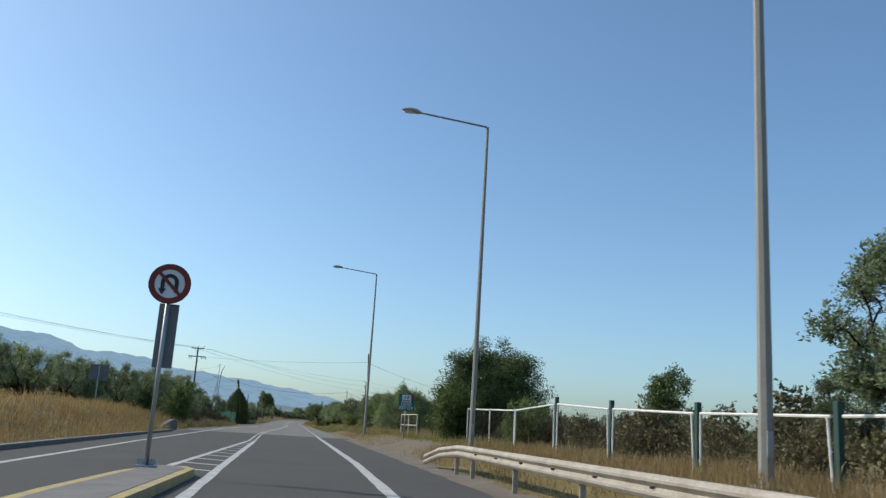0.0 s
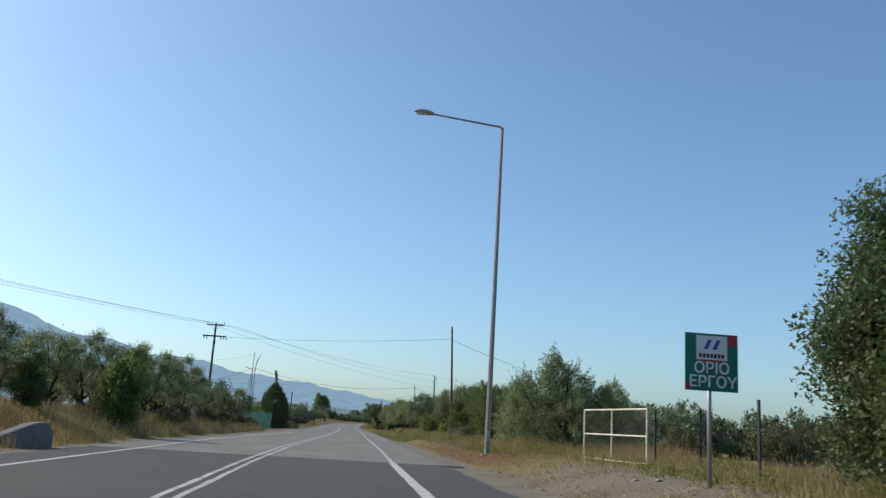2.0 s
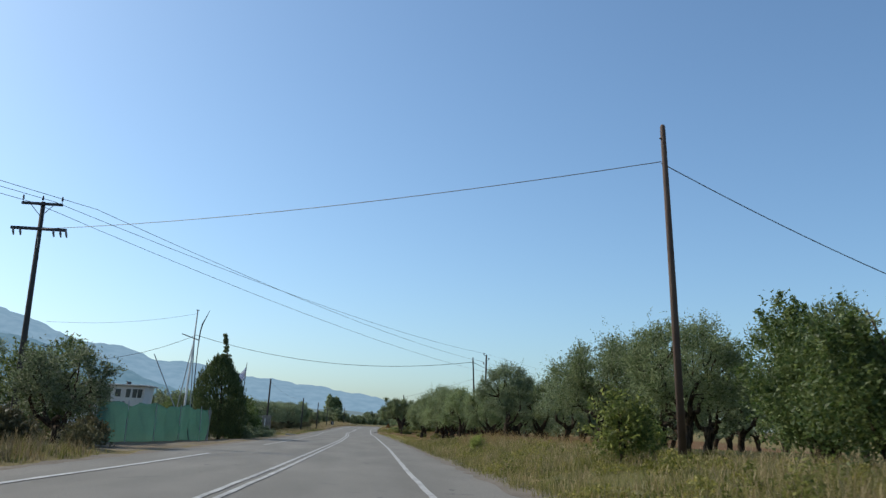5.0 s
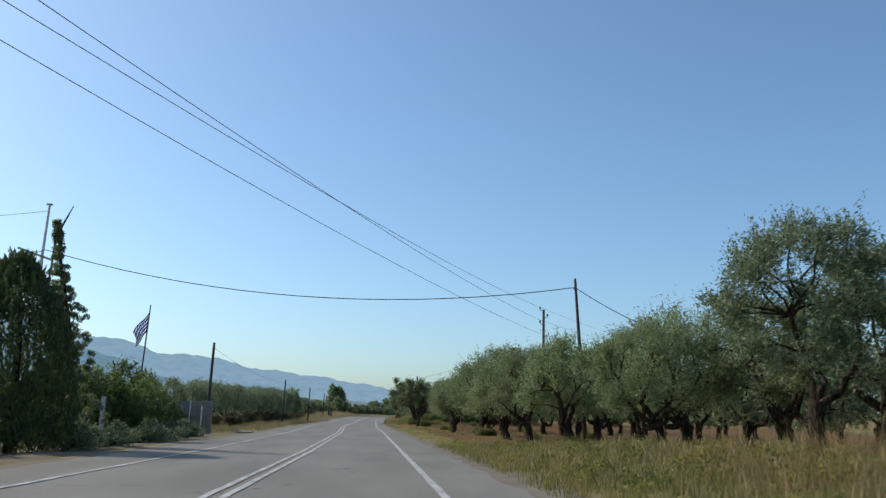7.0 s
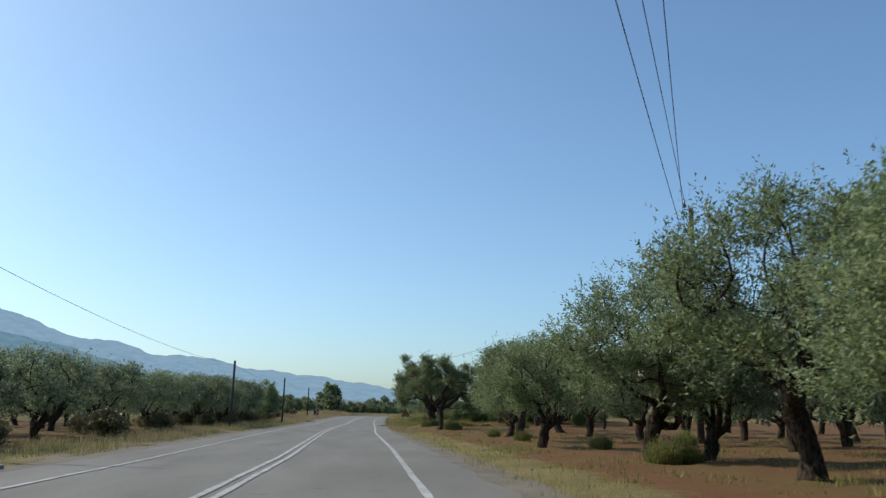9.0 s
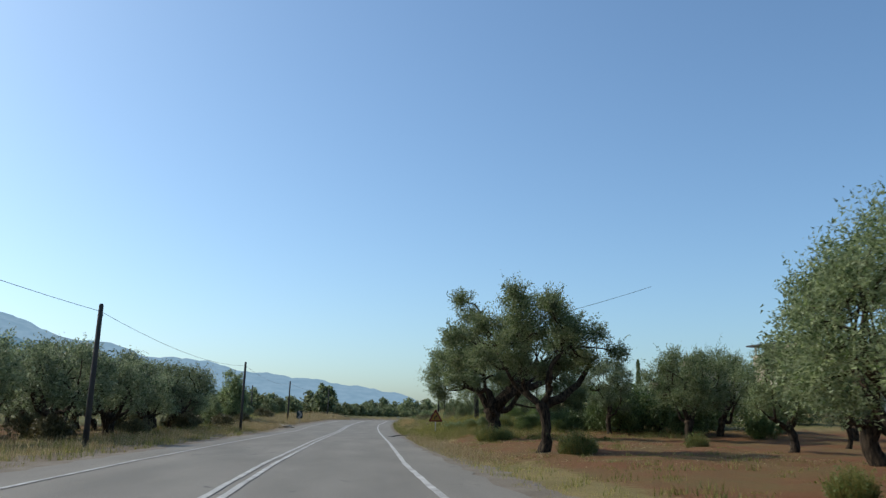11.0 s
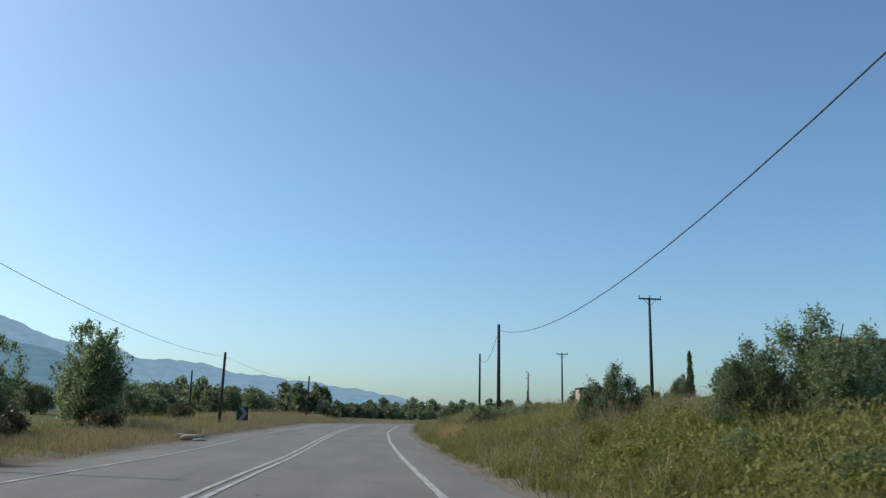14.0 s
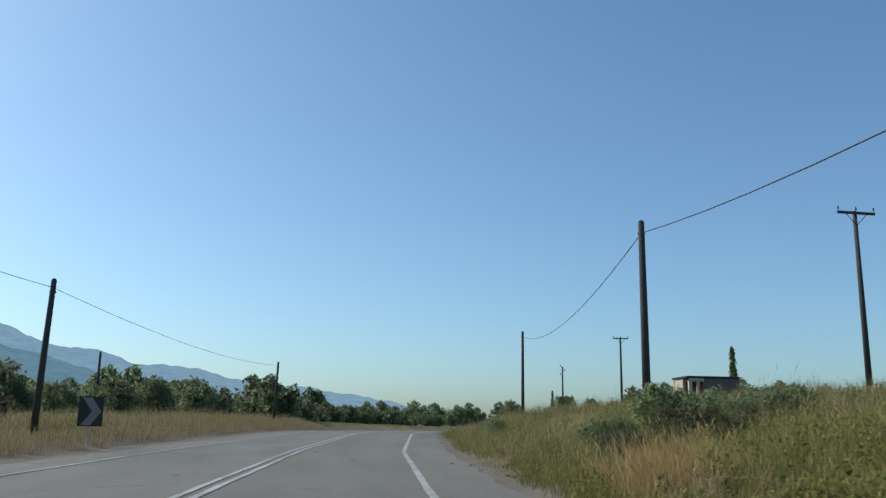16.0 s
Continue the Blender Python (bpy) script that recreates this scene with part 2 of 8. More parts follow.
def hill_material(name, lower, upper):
    """Far wooded slopes, a plain backdrop: distance haze painted in as a glowing blue."""
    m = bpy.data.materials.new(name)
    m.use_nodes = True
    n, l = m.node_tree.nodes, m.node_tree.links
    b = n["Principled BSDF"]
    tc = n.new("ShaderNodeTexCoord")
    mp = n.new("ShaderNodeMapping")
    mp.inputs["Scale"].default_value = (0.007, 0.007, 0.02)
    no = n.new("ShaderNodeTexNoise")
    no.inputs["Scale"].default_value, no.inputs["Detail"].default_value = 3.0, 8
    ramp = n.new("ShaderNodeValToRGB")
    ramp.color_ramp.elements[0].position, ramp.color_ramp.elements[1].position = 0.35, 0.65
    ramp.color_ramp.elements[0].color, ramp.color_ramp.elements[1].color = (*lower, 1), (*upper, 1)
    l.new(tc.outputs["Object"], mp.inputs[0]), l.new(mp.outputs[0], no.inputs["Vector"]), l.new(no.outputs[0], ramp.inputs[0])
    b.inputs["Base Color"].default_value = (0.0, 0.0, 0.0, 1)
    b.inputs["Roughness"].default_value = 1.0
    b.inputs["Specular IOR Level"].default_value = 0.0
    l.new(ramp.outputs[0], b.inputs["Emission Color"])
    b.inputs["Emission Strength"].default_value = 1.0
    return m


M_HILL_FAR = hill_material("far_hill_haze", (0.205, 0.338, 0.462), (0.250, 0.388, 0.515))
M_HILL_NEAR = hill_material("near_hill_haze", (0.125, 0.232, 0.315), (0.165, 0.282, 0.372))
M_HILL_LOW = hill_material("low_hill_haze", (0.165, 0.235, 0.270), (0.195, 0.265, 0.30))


def ground_material():
    """Dry grass, red orchard soil and pale gravel, by the ground's own kinds."""
    m = bpy.data.materials.new("ground_earth")
    m.use_nodes = True
    n, l = m.node_tree.nodes, m.node_tree.links
    b = n["Principled BSDF"]
    b.inputs["Roughness"].default_value = 0.95
    b.inputs["Specular IOR Level"].default_value = 0.146
    tc = n.new("ShaderNodeTexCoord")
    at = n.new("ShaderNodeAttribute")
    at.attribute_name = "kind"
    sep = n.new("ShaderNodeSeparateColor")
    l.new(at.outputs["Color"], sep.inputs[0])

    def noise_tex(scale, detail=6):
        t = n.new("ShaderNodeTexNoise")
        t.inputs["Scale"].default_value, t.inputs["Detail"].default_value = scale, detail
        l.new(tc.outputs["Object"], t.inputs["Vector"])
        return t.outputs[0]

    def two(a, c, fac, lo=0.38, hi=0.62):
        r = n.new("ShaderNodeValToRGB")
        r.color_ramp.elements[0].position, r.color_ramp.elements[1].position = lo, hi
        r.color_ramp.elements[0].color, r.color_ramp.elements[1].color = (*a, 1), (*c, 1)
        l.new(fac, r.inputs[0])
        return r.outputs[0]

    def blend(fac, a, c):
        x = n.new("ShaderNodeMix")
        x.data_type = "RGBA"
        l.new(fac, x.inputs[0]), l.new(a, x.inputs[6]), l.new(c, x.inputs[7])
        return x.outputs[2]

    coarse, mid, fine = noise_tex(0.35), noise_tex(2.5), noise_tex(22, 4)
    straw = blend(mid, two((0.16, 0.115, 0.045), (0.30, 0.22, 0.10), fine), two((0.085, 0.085, 0.028), (0.20, 0.165, 0.065), coarse))
    soil = blend(mid, two((0.095, 0.042, 0.019), (0.22, 0.100, 0.044), fine), two((0.14, 0.064, 0.028), (0.115, 0.105, 0.038), coarse))
    gravel = blend(mid, two((0.115, 0.09, 0.063), (0.26, 0.22, 0.165), fine), two((0.14, 0.10, 0.062), (0.21, 0.175, 0.13), coarse))

    def edge(channel):
        a = n.new("ShaderNodeMath")
        a.operation = "ADD"
        l.new(channel, a.inputs[0])
        s = n.new("ShaderNodeMath")
        s.operation = "MULTIPLY_ADD"
        s.inputs[1].default_value, s.inputs[2].default_value = 0.9, -0.45
        l.new(mid, s.inputs[0]), l.new(s.outputs[0], a.inputs[1])
        r = n.new("ShaderNodeMapRange")
        r.inputs[1].default_value, r.inputs[2].default_value = 0.35, 0.65
        l.new(a.outputs[0], r.inputs[0])
        return r.outputs[0]

    green = blend(mid, two((0.055, 0.060, 0.018), (0.14, 0.125, 0.042), fine), two((0.075, 0.085, 0.022), (0.155, 0.125, 0.05), coarse))
    col = blend(edge(sep.outputs[2]), straw, green)
    col = blend(edge(sep.outputs[0]), col, soil)
    col = blend(edge(sep.outputs[1]), col, gravel)
    l.new(col, b.inputs["Base Color"])
    bp = n.new("ShaderNodeBump")
    bp.inputs["Strength"].default_value, bp.inputs["Distance"].default_value = 0.8, 0.06
    l.new(fine, bp.inputs["Height"]), l.new(bp.outputs[0], b.inputs["Normal"])
    return m


def old_asphalt_material():
    """Sun-bleached asphalt with darker patches, tyre tracks of polish and thin cracks."""
    m = bpy.data.materials.new("asphalt_old")
    m.use_nodes = True
    n, l = m.node_tree.nodes, m.node_tree.links
    b = n["Principled BSDF"]
    b.inputs["Roughness"].default_value = 0.8
    b.inputs["Specular IOR Level"].default_value = 0.35
    tc = n.new("ShaderNodeTexCoord")
    mp = n.new("ShaderNodeMapping")
    mp.inputs["Scale"].default_value = (1.0, 0.22, 1.0)
    l.new(tc.outputs["Object"], mp.inputs[0])
    a = n.new("ShaderNodeTexNoise")
    a.inputs["Scale"].default_value, a.inputs["Detail"].default_value = 0.6, 5
    l.new(mp.outputs[0], a.inputs["Vector"])
    g = n.new("ShaderNodeTexNoise")
    g.inputs["Scale"].default_value, g.inputs["Detail"].default_value = 45, 3
    l.new(tc.outputs["Object"], g.inputs["Vector"])
    r = n.new("ShaderNodeValToRGB")
    r.color_ramp.elements[0].position, r.color_ramp.elements[1].position = 0.32, 0.68
    r.color_ramp.elements[0].color, r.color_ramp.elements[1].color = (0.150, 0.136, 0.110, 1), (0.204, 0.186, 0.153, 1)
    l.new(a.outputs[0], r.inputs[0])
    grain = n.new("ShaderNodeValToRGB")
    grain.color_ramp.elements[0].position, grain.color_ramp.elements[1].position = 0.3, 0.7
    grain.color_ramp.elements[0].color, grain.color_ramp.elements[1].color = (0.72, 0.72, 0.72, 1), (1.2, 1.2, 1.2, 1)
    l.new(g.outputs[0], grain.inputs[0])
    mu = n.new("ShaderNodeMix")
    mu.data_type, mu.blend_type = "RGBA", "MULTIPLY"
    mu.inputs[0].default_value = 1.0
    l.new(r.outputs[0], mu.inputs[6]), l.new(grain.outputs[0], mu.inputs[7])
    w = n.new("ShaderNodeTexNoise")
    w.inputs["Scale"].default_value = 1.1
    l.new(tc.outputs["Object"], w.inputs["Vector"])
    wa = n.new("ShaderNodeMix")
    wa.data_type = "RGBA"
    wa.inputs[0].default_value = 0.35
    l.new(tc.outputs["Object"], wa.inputs[6]), l.new(w.outputs["Color"], wa.inputs[7])
    v = n.new("ShaderNodeTexVoronoi")
    v.feature = "DISTANCE_TO_EDGE"
    v.inputs["Scale"].default_value = 0.32
    l.new(wa.outputs[2], v.inputs["Vector"])
    lt = n.new("ShaderNodeMath")
    lt.operation = "LESS_THAN"
    lt.inputs[1].default_value = 0.006
    l.new(v.outputs[0], lt.inputs[0])
    gate = n.new("ShaderNodeMath")
    gate.operation = "GREATER_THAN"
    gate.inputs[1].default_value = 0.60
    l.new(w.outputs[0], gate.inputs[0])
    both = n.new("ShaderNodeMath")
    both.operation = "MULTIPLY"
    l.new(lt.outputs[0], both.inputs[0]), l.new(gate.outputs[0], both.inputs[1])
    ck = n.new("ShaderNodeMix")
    ck.data_type = "RGBA"
    ck.inputs[7].default_value = (0.085, 0.079, 0.068, 1)
    l.new(both.outputs[0], ck.inputs[0]), l.new(mu.outputs[2], ck.inputs[6]), l.new(ck.outputs[2], b.inputs["Base Color"])
    bp = n.new("ShaderNodeBump")
    bp.inputs["Strength"].default_value, bp.inputs["Distance"].default_value = 0.5, 0.01
    l.new(g.outputs[0], bp.inputs["Height"]), l.new(bp.outputs[0], b.inputs["Normal"])
    return m


M_ASPHALT_OLD = old_asphalt_material()
M_GROUND = ground_material()


# ---- building helpers ----
def mesh_np(name, verts, faces, mat, smooth=False):
    """One mesh object from arrays: verts (n, 3), faces (m, k)."""
    verts, faces = np.asarray(verts, np.float32), np.asarray(faces, np.int32)
    me = bpy.data.meshes.new(name)
    k = faces.shape[1]
    me.vertices.add(len(verts)), me.loops.add(faces.size), me.polygons.add(len(faces))
    me.vertices.foreach_set("co", verts.ravel())
    me.loops.foreach_set("vertex_index", faces.ravel())
    me.polygons.foreach_set("loop_start", np.arange(len(faces), dtype=np.int32) * k)
    me.polygons.foreach_set("use_smooth", np.full(len(faces), smooth))
    me.update(calc_edges=True)
    me.materials.append(mat)
    return new(name, me)


def thing(name, x, y, z, label, category, group="", turn=0.0, kind=""):
    e = new(name)
    e.empty_display_size = 0.2
    e.matrix_basis = pose(x, y, z, 0, 0, turn)
    return tagged(e, label, category, group, kind)


def part(name, bm, mat, parent, label="", smooth=False):
    me = bpy.data.meshes.new(name)
    bm.normal_update()
    bm.to_mesh(me)
    bm.free()
    me.materials.append(mat)
    if smooth:
        for p in me.polygons:
            p.use_smooth = True
    ob = new(name, me)
    ob.parent = parent
    if label:
        tagged(ob, label)
    return ob


def box(bm, c, s, bevel=0.0, turn=None):
    r = bmesh.ops.create_cube(bm, size=1.0)
    vs = r["verts"]
    bmesh.ops.scale(bm, vec=s, verts=vs)
    if bevel:
        es = list({e for v in vs for e in v.link_edges})
        out = bmesh.ops.bevel(bm, geom=es, offset=bevel, segments=2, affect="EDGES", profile=0.6)
        vs = list({v for f in out["faces"] for v in f.verts} | {v for v in vs if v.is_valid})
    if turn is not None:
        bmesh.ops.rotate(bm, cent=(0, 0, 0), matrix=turn.to_3x3(), verts=vs)
    bmesh.ops.translate(bm, vec=c, verts=vs)
    return bm


def tube(bm, pts, radii, sides=8, cap=True, squash=1.0):
    """A round bar along pts with a radius at each."""
    pts = [Vector(p) for p in pts]
    rings = []
    ref = Vector((0.37, 0.93, 0.05)).normalized()
    for i, p in enumerate(pts):
        d = (pts[min(i + 1, len(pts) - 1)] - pts[max(i - 1, 0)]).normalized()
        a = d.cross(ref if abs(d.dot(ref)) < 0.95 else Vector((1, 0, 0))).normalized()
        c = d.cross(a)
        r = radii[i] if hasattr(radii, "__len__") else radii
        rings.append([bm.verts.new(p + r * (math.cos(t) * a + squash * math.sin(t) * c)) for t in (2 * math.pi * j / sides for j in range(sides))])
    for u, v in zip(rings, rings[1:]):
        for j in range(sides):
            bm.faces.new((u[j], u[(j + 1) % sides], v[(j + 1) % sides], v[j]))
    if cap:
        bm.faces.new(list(reversed(rings[0])))
        bm.faces.new(rings[-1])
    return bm


def bar(a, b, r, sides=6):
    return tube(bmesh.new(), [a, b], r, sides)


def prism(bm, outline, depth, y0=0.0):
    """An outline in x and z, given depth along y."""
    front = [bm.verts.new((x, y0, z)) for x, z in outline]
    back = [bm.verts.new((x, y0 + depth, z)) for x, z in outline]
    n = len(outline)
    bm.faces.new(front)
    bm.faces.new(list(reversed(back)))
    for i in range(n):
        bm.faces.new((front[i], back[i], back[(i + 1) % n], front[(i + 1) % n]))
    bmesh.ops.recalc_face_normals(bm, faces=bm.faces)
    return bm


def lerp(y, table):
    ys = [a for a, _ in table]
    return np.interp(y, ys, [b for _, b in table])


def smooth01(t):
    t = np.clip(t, 0, 1)
    return t * t * (3 - 2 * t)


# ---- plan of the road: x of its lines along y, and its height ----
RIGHT_LINE = [(-60, 0.6), (0, 1.55), (14, 1.82), (26, 2.1), (63, 2.3), (80, 2.5), (117, 2.64), (143, 2.95), (180, 3.08), (200, 3.18), (228, 3.02), (250, 3.35), (277, 3.62), (301, 3.92), (317, 4.4), (345, 6.6), (375, 10.8), (410, 17.5), (460, 30), (560, 62), (900, 190)]
MID_LINE = [(-60, -2.6), (0, -1.2), (12, -1.29), (22, -1.4), (45, -1.68), (62, -1.9), (79, -1.85), (100, -1.25), (117, -0.86), (143, -0.46), (160, -0.20), (193, -0.06), (228, -0.60), (250, -0.55), (277, -0.2), (301, 0.28), (317, 0.9), (345, 3.0), (375, 7.1), (410, 13.8), (460, 26.3), (560, 58.3), (900, 186)]
LEFT_LINE = [(-60, -6.2), (0, -5.3), (18, -5.4), (36, -5.7), (65, -5.85), (84, -5.9), (100, -5.2), (117, -4.45), (136, -3.9), (160, -3.45), (190, -3.40), (229, -4.25), (250, -4.3), (280, -4.1), (305, -3.7), (317, -3.0), (345, -0.7), (375, 3.5), (410, 10.2), (460, 22.7), (560, 54.7), (900, 182)]
R_EDGE = [(-60, 2.2), (14, 3.75), (20, 3.9), (63, 4.1), (100, 4.3), (144, 4.45), (200, 4.5), (245, 4.35), (300, 5.35), (317, 5.9), (345, 8.1), (375, 12.3), (410, 19), (460, 31.5), (560, 63.5), (900, 192)]
L_EDGE = [(-60, -7.4), (22, -6.85), (45, -7.15), (75, -7.3), (100, -6.5), (122, -6.0), (137, -5.6), (160, -5.2), (190, -4.9), (229, -5.6), (280, -5.6), (305, -5.2), (345, -2.2), (375, 2.0), (410, 8.7), (460, 21.2), (560, 53.2), (900, 180)]
ROAD_Z = [(-400, 0), (284, 0), (292, 0.07), (301, 0.20), (317, 0.47), (340, 0.84), (352, 0.95), (380, 0.95), (3000, 0.95)]
NEW_END = 66.4


def road_z(y):
    return lerp(y, ROAD_Z)


HR = [(-60, 0.5), (60, 0.5), (80, 0.42), (105, 0.6), (150, 0.6), (166, 0.15), (220, 0.05), (234, 0.25), (247, 0.36), (256, 0.8), (263, 1.1), (290, 1.20), (303, 1.12), (314, 1.35), (340, 1.6), (420, 1.8), (600, 1.0)]
SR = [(-60, 0.0), (240, 0.0), (262, 0.02), (285, 0.055), (314, 0.10), (345, 0.08), (420, 0.03), (600, 0.0)]
HL = [(-60, 1.3), (62, 1.3), (80, 0.8), (120, 0.35), (132, -0.15), (195, -0.25), (215, 0.0), (300, 0.25), (320, 0.75), (420, 0.9), (600, 0.9)]
WR = [(-60, 3.0), (60, 3.0), (105, 4.0), (230, 5.0), (262, 5.0), (300, 6.0), (420, 8.0)]


def ground_z(x, y):
    """Height of the ground beside and under the road."""
    x, y = np.asarray(x, float), np.asarray(y, float)
    zr = road_z(y)
    e, l = x - lerp(y, R_EDGE), lerp(y, L_EDGE) - x
    right = (lerp(y, HR) - 0.4 * zr) * smooth01((e - 0.3) / lerp(y, WR)) + lerp(y, SR) * np.clip(e - 4, 0, 22)
    left = lerp(y, HL) * smooth01((l - 0.4) / 4.0)
    bumps = 0.05 * (np.sin(x * 1.7 + np.sin(y * 0.9)) * np.sin(y * 1.3 + 1.1)) + 0.03 * np.sin(x * 4.1 + 2) * np.sin(y * 3.7)
    side = np.where(e > 0, right, np.where(l > 0, left, 0.0))
    off = np.clip(np.maximum(e, l) / 1.5, 0, 1)
    return zr + side + bumps * off - 0.05 * (1 - off)


def gz(x, y):
    return float(ground_z(x, y))


# ---- ground: one sheet out to the horizon ----
def build_ground():
    xs = np.unique(np.concatenate([np.linspace(-4500, -120, 16), np.linspace(-120, -30, 19), np.arange(-30, 40.1, 0.5), np.linspace(40, 130, 19), np.linspace(130, 4500, 16)]))
    ys = np.unique(np.concatenate([np.linspace(-600, -30, 8), np.arange(-30, 400, 1.0), np.linspace(400, 700, 31), np.linspace(700, 4700, 18)]))
    X, Y = np.meshgrid(xs, ys)
    Z = ground_z(X, Y)
    Z[(np.abs(X) > 1500) | (Y > 1500)] = -3.0
    nx, ny = len(xs), len(ys)
    i = np.arange(nx * ny).reshape(ny, nx)
    faces = np.stack([i[:-1, :-1], i[:-1, 1:], i[1:, 1:], i[1:, :-1]], -1).reshape(-1, 4)
    ob = mesh_np("ground", np.stack([X, Y, Z], -1).reshape(-1, 3), faces, M_GROUND, True)
    e, l = X - lerp(Y, R_EDGE), lerp(Y, L_EDGE) - X
    soil = smooth01((e - 1.4) / 1.5) * smooth01((Y - 160) / 10) * smooth01((257 - Y) / 6) * smooth01((80 - e) / 20) * 0.74
    soil = np.maximum(soil, 0.75 * smooth01((e - 0.3)) * smooth01((Y - 62) / 6) * smooth01((96 - Y) / 12) * smooth01((4.5 - e) / 2))
    soil = np.maximum(soil, 0.92 * smooth01((e - 0.6) / 0.8) * smooth01((Y - 226) / 6) * smooth01((250 - Y) / 3) * smooth01((40 - e) / 15))
    yard = smooth01((l - 0.2)) * smooth01((Y - 122) / 4) * smooth01((188 - Y) / 6) * smooth01((12 - l) / 3)
    soil = np.maximum(soil, 0.40 * yard)
    soil = np.maximum(soil, 0.6 * smooth01((l - 4) / 3) * smooth01((Y - 190) / 10) * smooth01((300 - Y) / 20))
    gravel = smooth01((0.9 - np.abs(e - 0.4)) / 0.6) * 0.75 + 0.9 * smooth01((3.4 - np.abs(e - 1.4)) / 1.2) * smooth01((Y - 30) / 6) * smooth01((66 - Y) / 10)
    gravel = np.maximum(gravel, 0.8 * smooth01((1.9 - np.abs(l - 0.6)) / 0.7) * smooth01((Y - 185) / 10))
    gravel = np.maximum(gravel, 0.62 * yard)
    verdant = 0.95 * smooth01((e - 0.8) / 1.0) * smooth01((Y - 252) / 8) * smooth01((40 - e) / 15)
    verdant = np.maximum(verdant, 0.8 * smooth01((e - 0.8) / 1.0) * smooth01((Y - 100) / 8) * smooth01((172 - Y) / 8))
    verdant = np.maximum(verdant, 0.75 * smooth01((l - 2.2) / 1.5) * smooth01((Y - 186) / 10))
    col = np.stack([soil, gravel, verdant, np.ones_like(soil)], -1).reshape(-1, 4).astype(np.float32)
    at = ob.data.color_attributes.new("kind", "FLOAT_COLOR", "POINT")
    at.data.foreach_set("color", col.ravel())
    tagged(ob, "dry grassy verges, red orchard soil and pale roadside gravel", "ground", kind="structure")


def ribbon(name, left, right, y0, y1, lift, mat, step=2.0, label="", category="", wobble=0.0):
    """A strip of road between two lines of the plan."""
    ys = np.linspace(y0, y1, max(2, int((y1 - y0) / step) + 1))
    a, b = left(ys), right(ys)
    if wobble:
        a = a + wobble * np.sin(ys * 2.3 + np.sin(ys * 0.7))
        b = b + wobble * np.sin(ys * 1.9 + 2 * np.sin(ys * 0.53))
    z = road_z(ys) + lift
    v = np.concatenate([np.stack([a, ys, z], -1), np.stack([b, ys, z], -1)])
    n = len(ys)
    i = np.arange(n - 1)
    f = np.stack([i, i + n, i + n + 1, i + 1], -1)
    ob = mesh_np(name, v, f, mat)
    if category:
        tagged(ob, label, category, kind="structure")
    return ob


def build_road():
    L, R = (lambda y: lerp(y, L_EDGE)), (lambda y: lerp(y, R_EDGE))
    ribbon("road_new_asphalt", L, R, -60, NEW_END, 0.006, M_ASPHALT_NEW, 1.0, "dark fresh asphalt carriageway near the junction", "road", 0.06)
    ribbon("road_old_asphalt", L, R, NEW_END, 900, 0.0, M_ASPHALT_OLD, 1.0, "sun-bleached grey asphalt country road with cracks", "road", 0.10)

    def line(table, w, off=0.0):
        return (lambda y: lerp(y, table) + off - w / 2), (lambda y: lerp(y, table) + off + w / 2)

    def mark(name, table, w, y0, y1, mat, label, off=0.0):
        a, b = line(table, w, off)
        ribbon(name, a, b, y0, y1, 0.012, mat, 1.0, label, "road marking", 0.012)

    mark("edge_line_right_new", RIGHT_LINE, 0.24, -60, NEW_END, M_PAINT, "broad white edge line on fresh asphalt")
    mark("edge_line_right_old", RIGHT_LINE, 0.14, NEW_END, 500, M_PAINT_OLD, "worn white edge line on old asphalt")
    mark("edge_line_left_new", LEFT_LINE, 0.17, -60, 126, M_PAINT, "white edge line of the oncoming lane")
    mark("edge_line_left_old", LEFT_LINE, 0.12, 141, 500, M_PAINT_OLD, "worn white edge line of the oncoming lane")
    mark("double_line_right", MID_LINE, 0.12, 44, 500, M_PAINT_OLD, "worn white solid line of a double centre line", 0.13)
    mark("double_line_left", MID_LINE, 0.12, 44, 500, M_PAINT_OLD, "worn white solid line of a double centre line", -0.15)
    # hatched taper in front of the island
    hl = [(17, -2.55), (45, -1.83)]
    hr = [(-60, -2.0), (0, -1.28), (12, -1.32), (22, -1.42), (45, -1.55)]
    mark("taper_line_right", hr, 0.19, -60, 44, M_PAINT, "white border line of a hatched taper")
    mark("taper_line_left", hl, 0.17, 17.6, 44, M_PAINT, "white border line of a hatched taper")
    y = 19.3
    while y < 42:
        x0, x1 = float(lerp(y, hl)) + 0.085, float(lerp(y, hr)) - 0.095
        ys, z = y, 0.013
        v = [(x0, ys, z), (x1, ys - 0.5, z), (x1, ys - 0.5 + 0.28, z), (x0, ys + 0.28, z)]
        tagged(mesh_np("hatch_bar", v, [(0, 1, 2, 3)], M_PAINT), "white painted bar of a hatched taper", "road marking", "hatch bars of the taper", "structure")
        y += 2.3


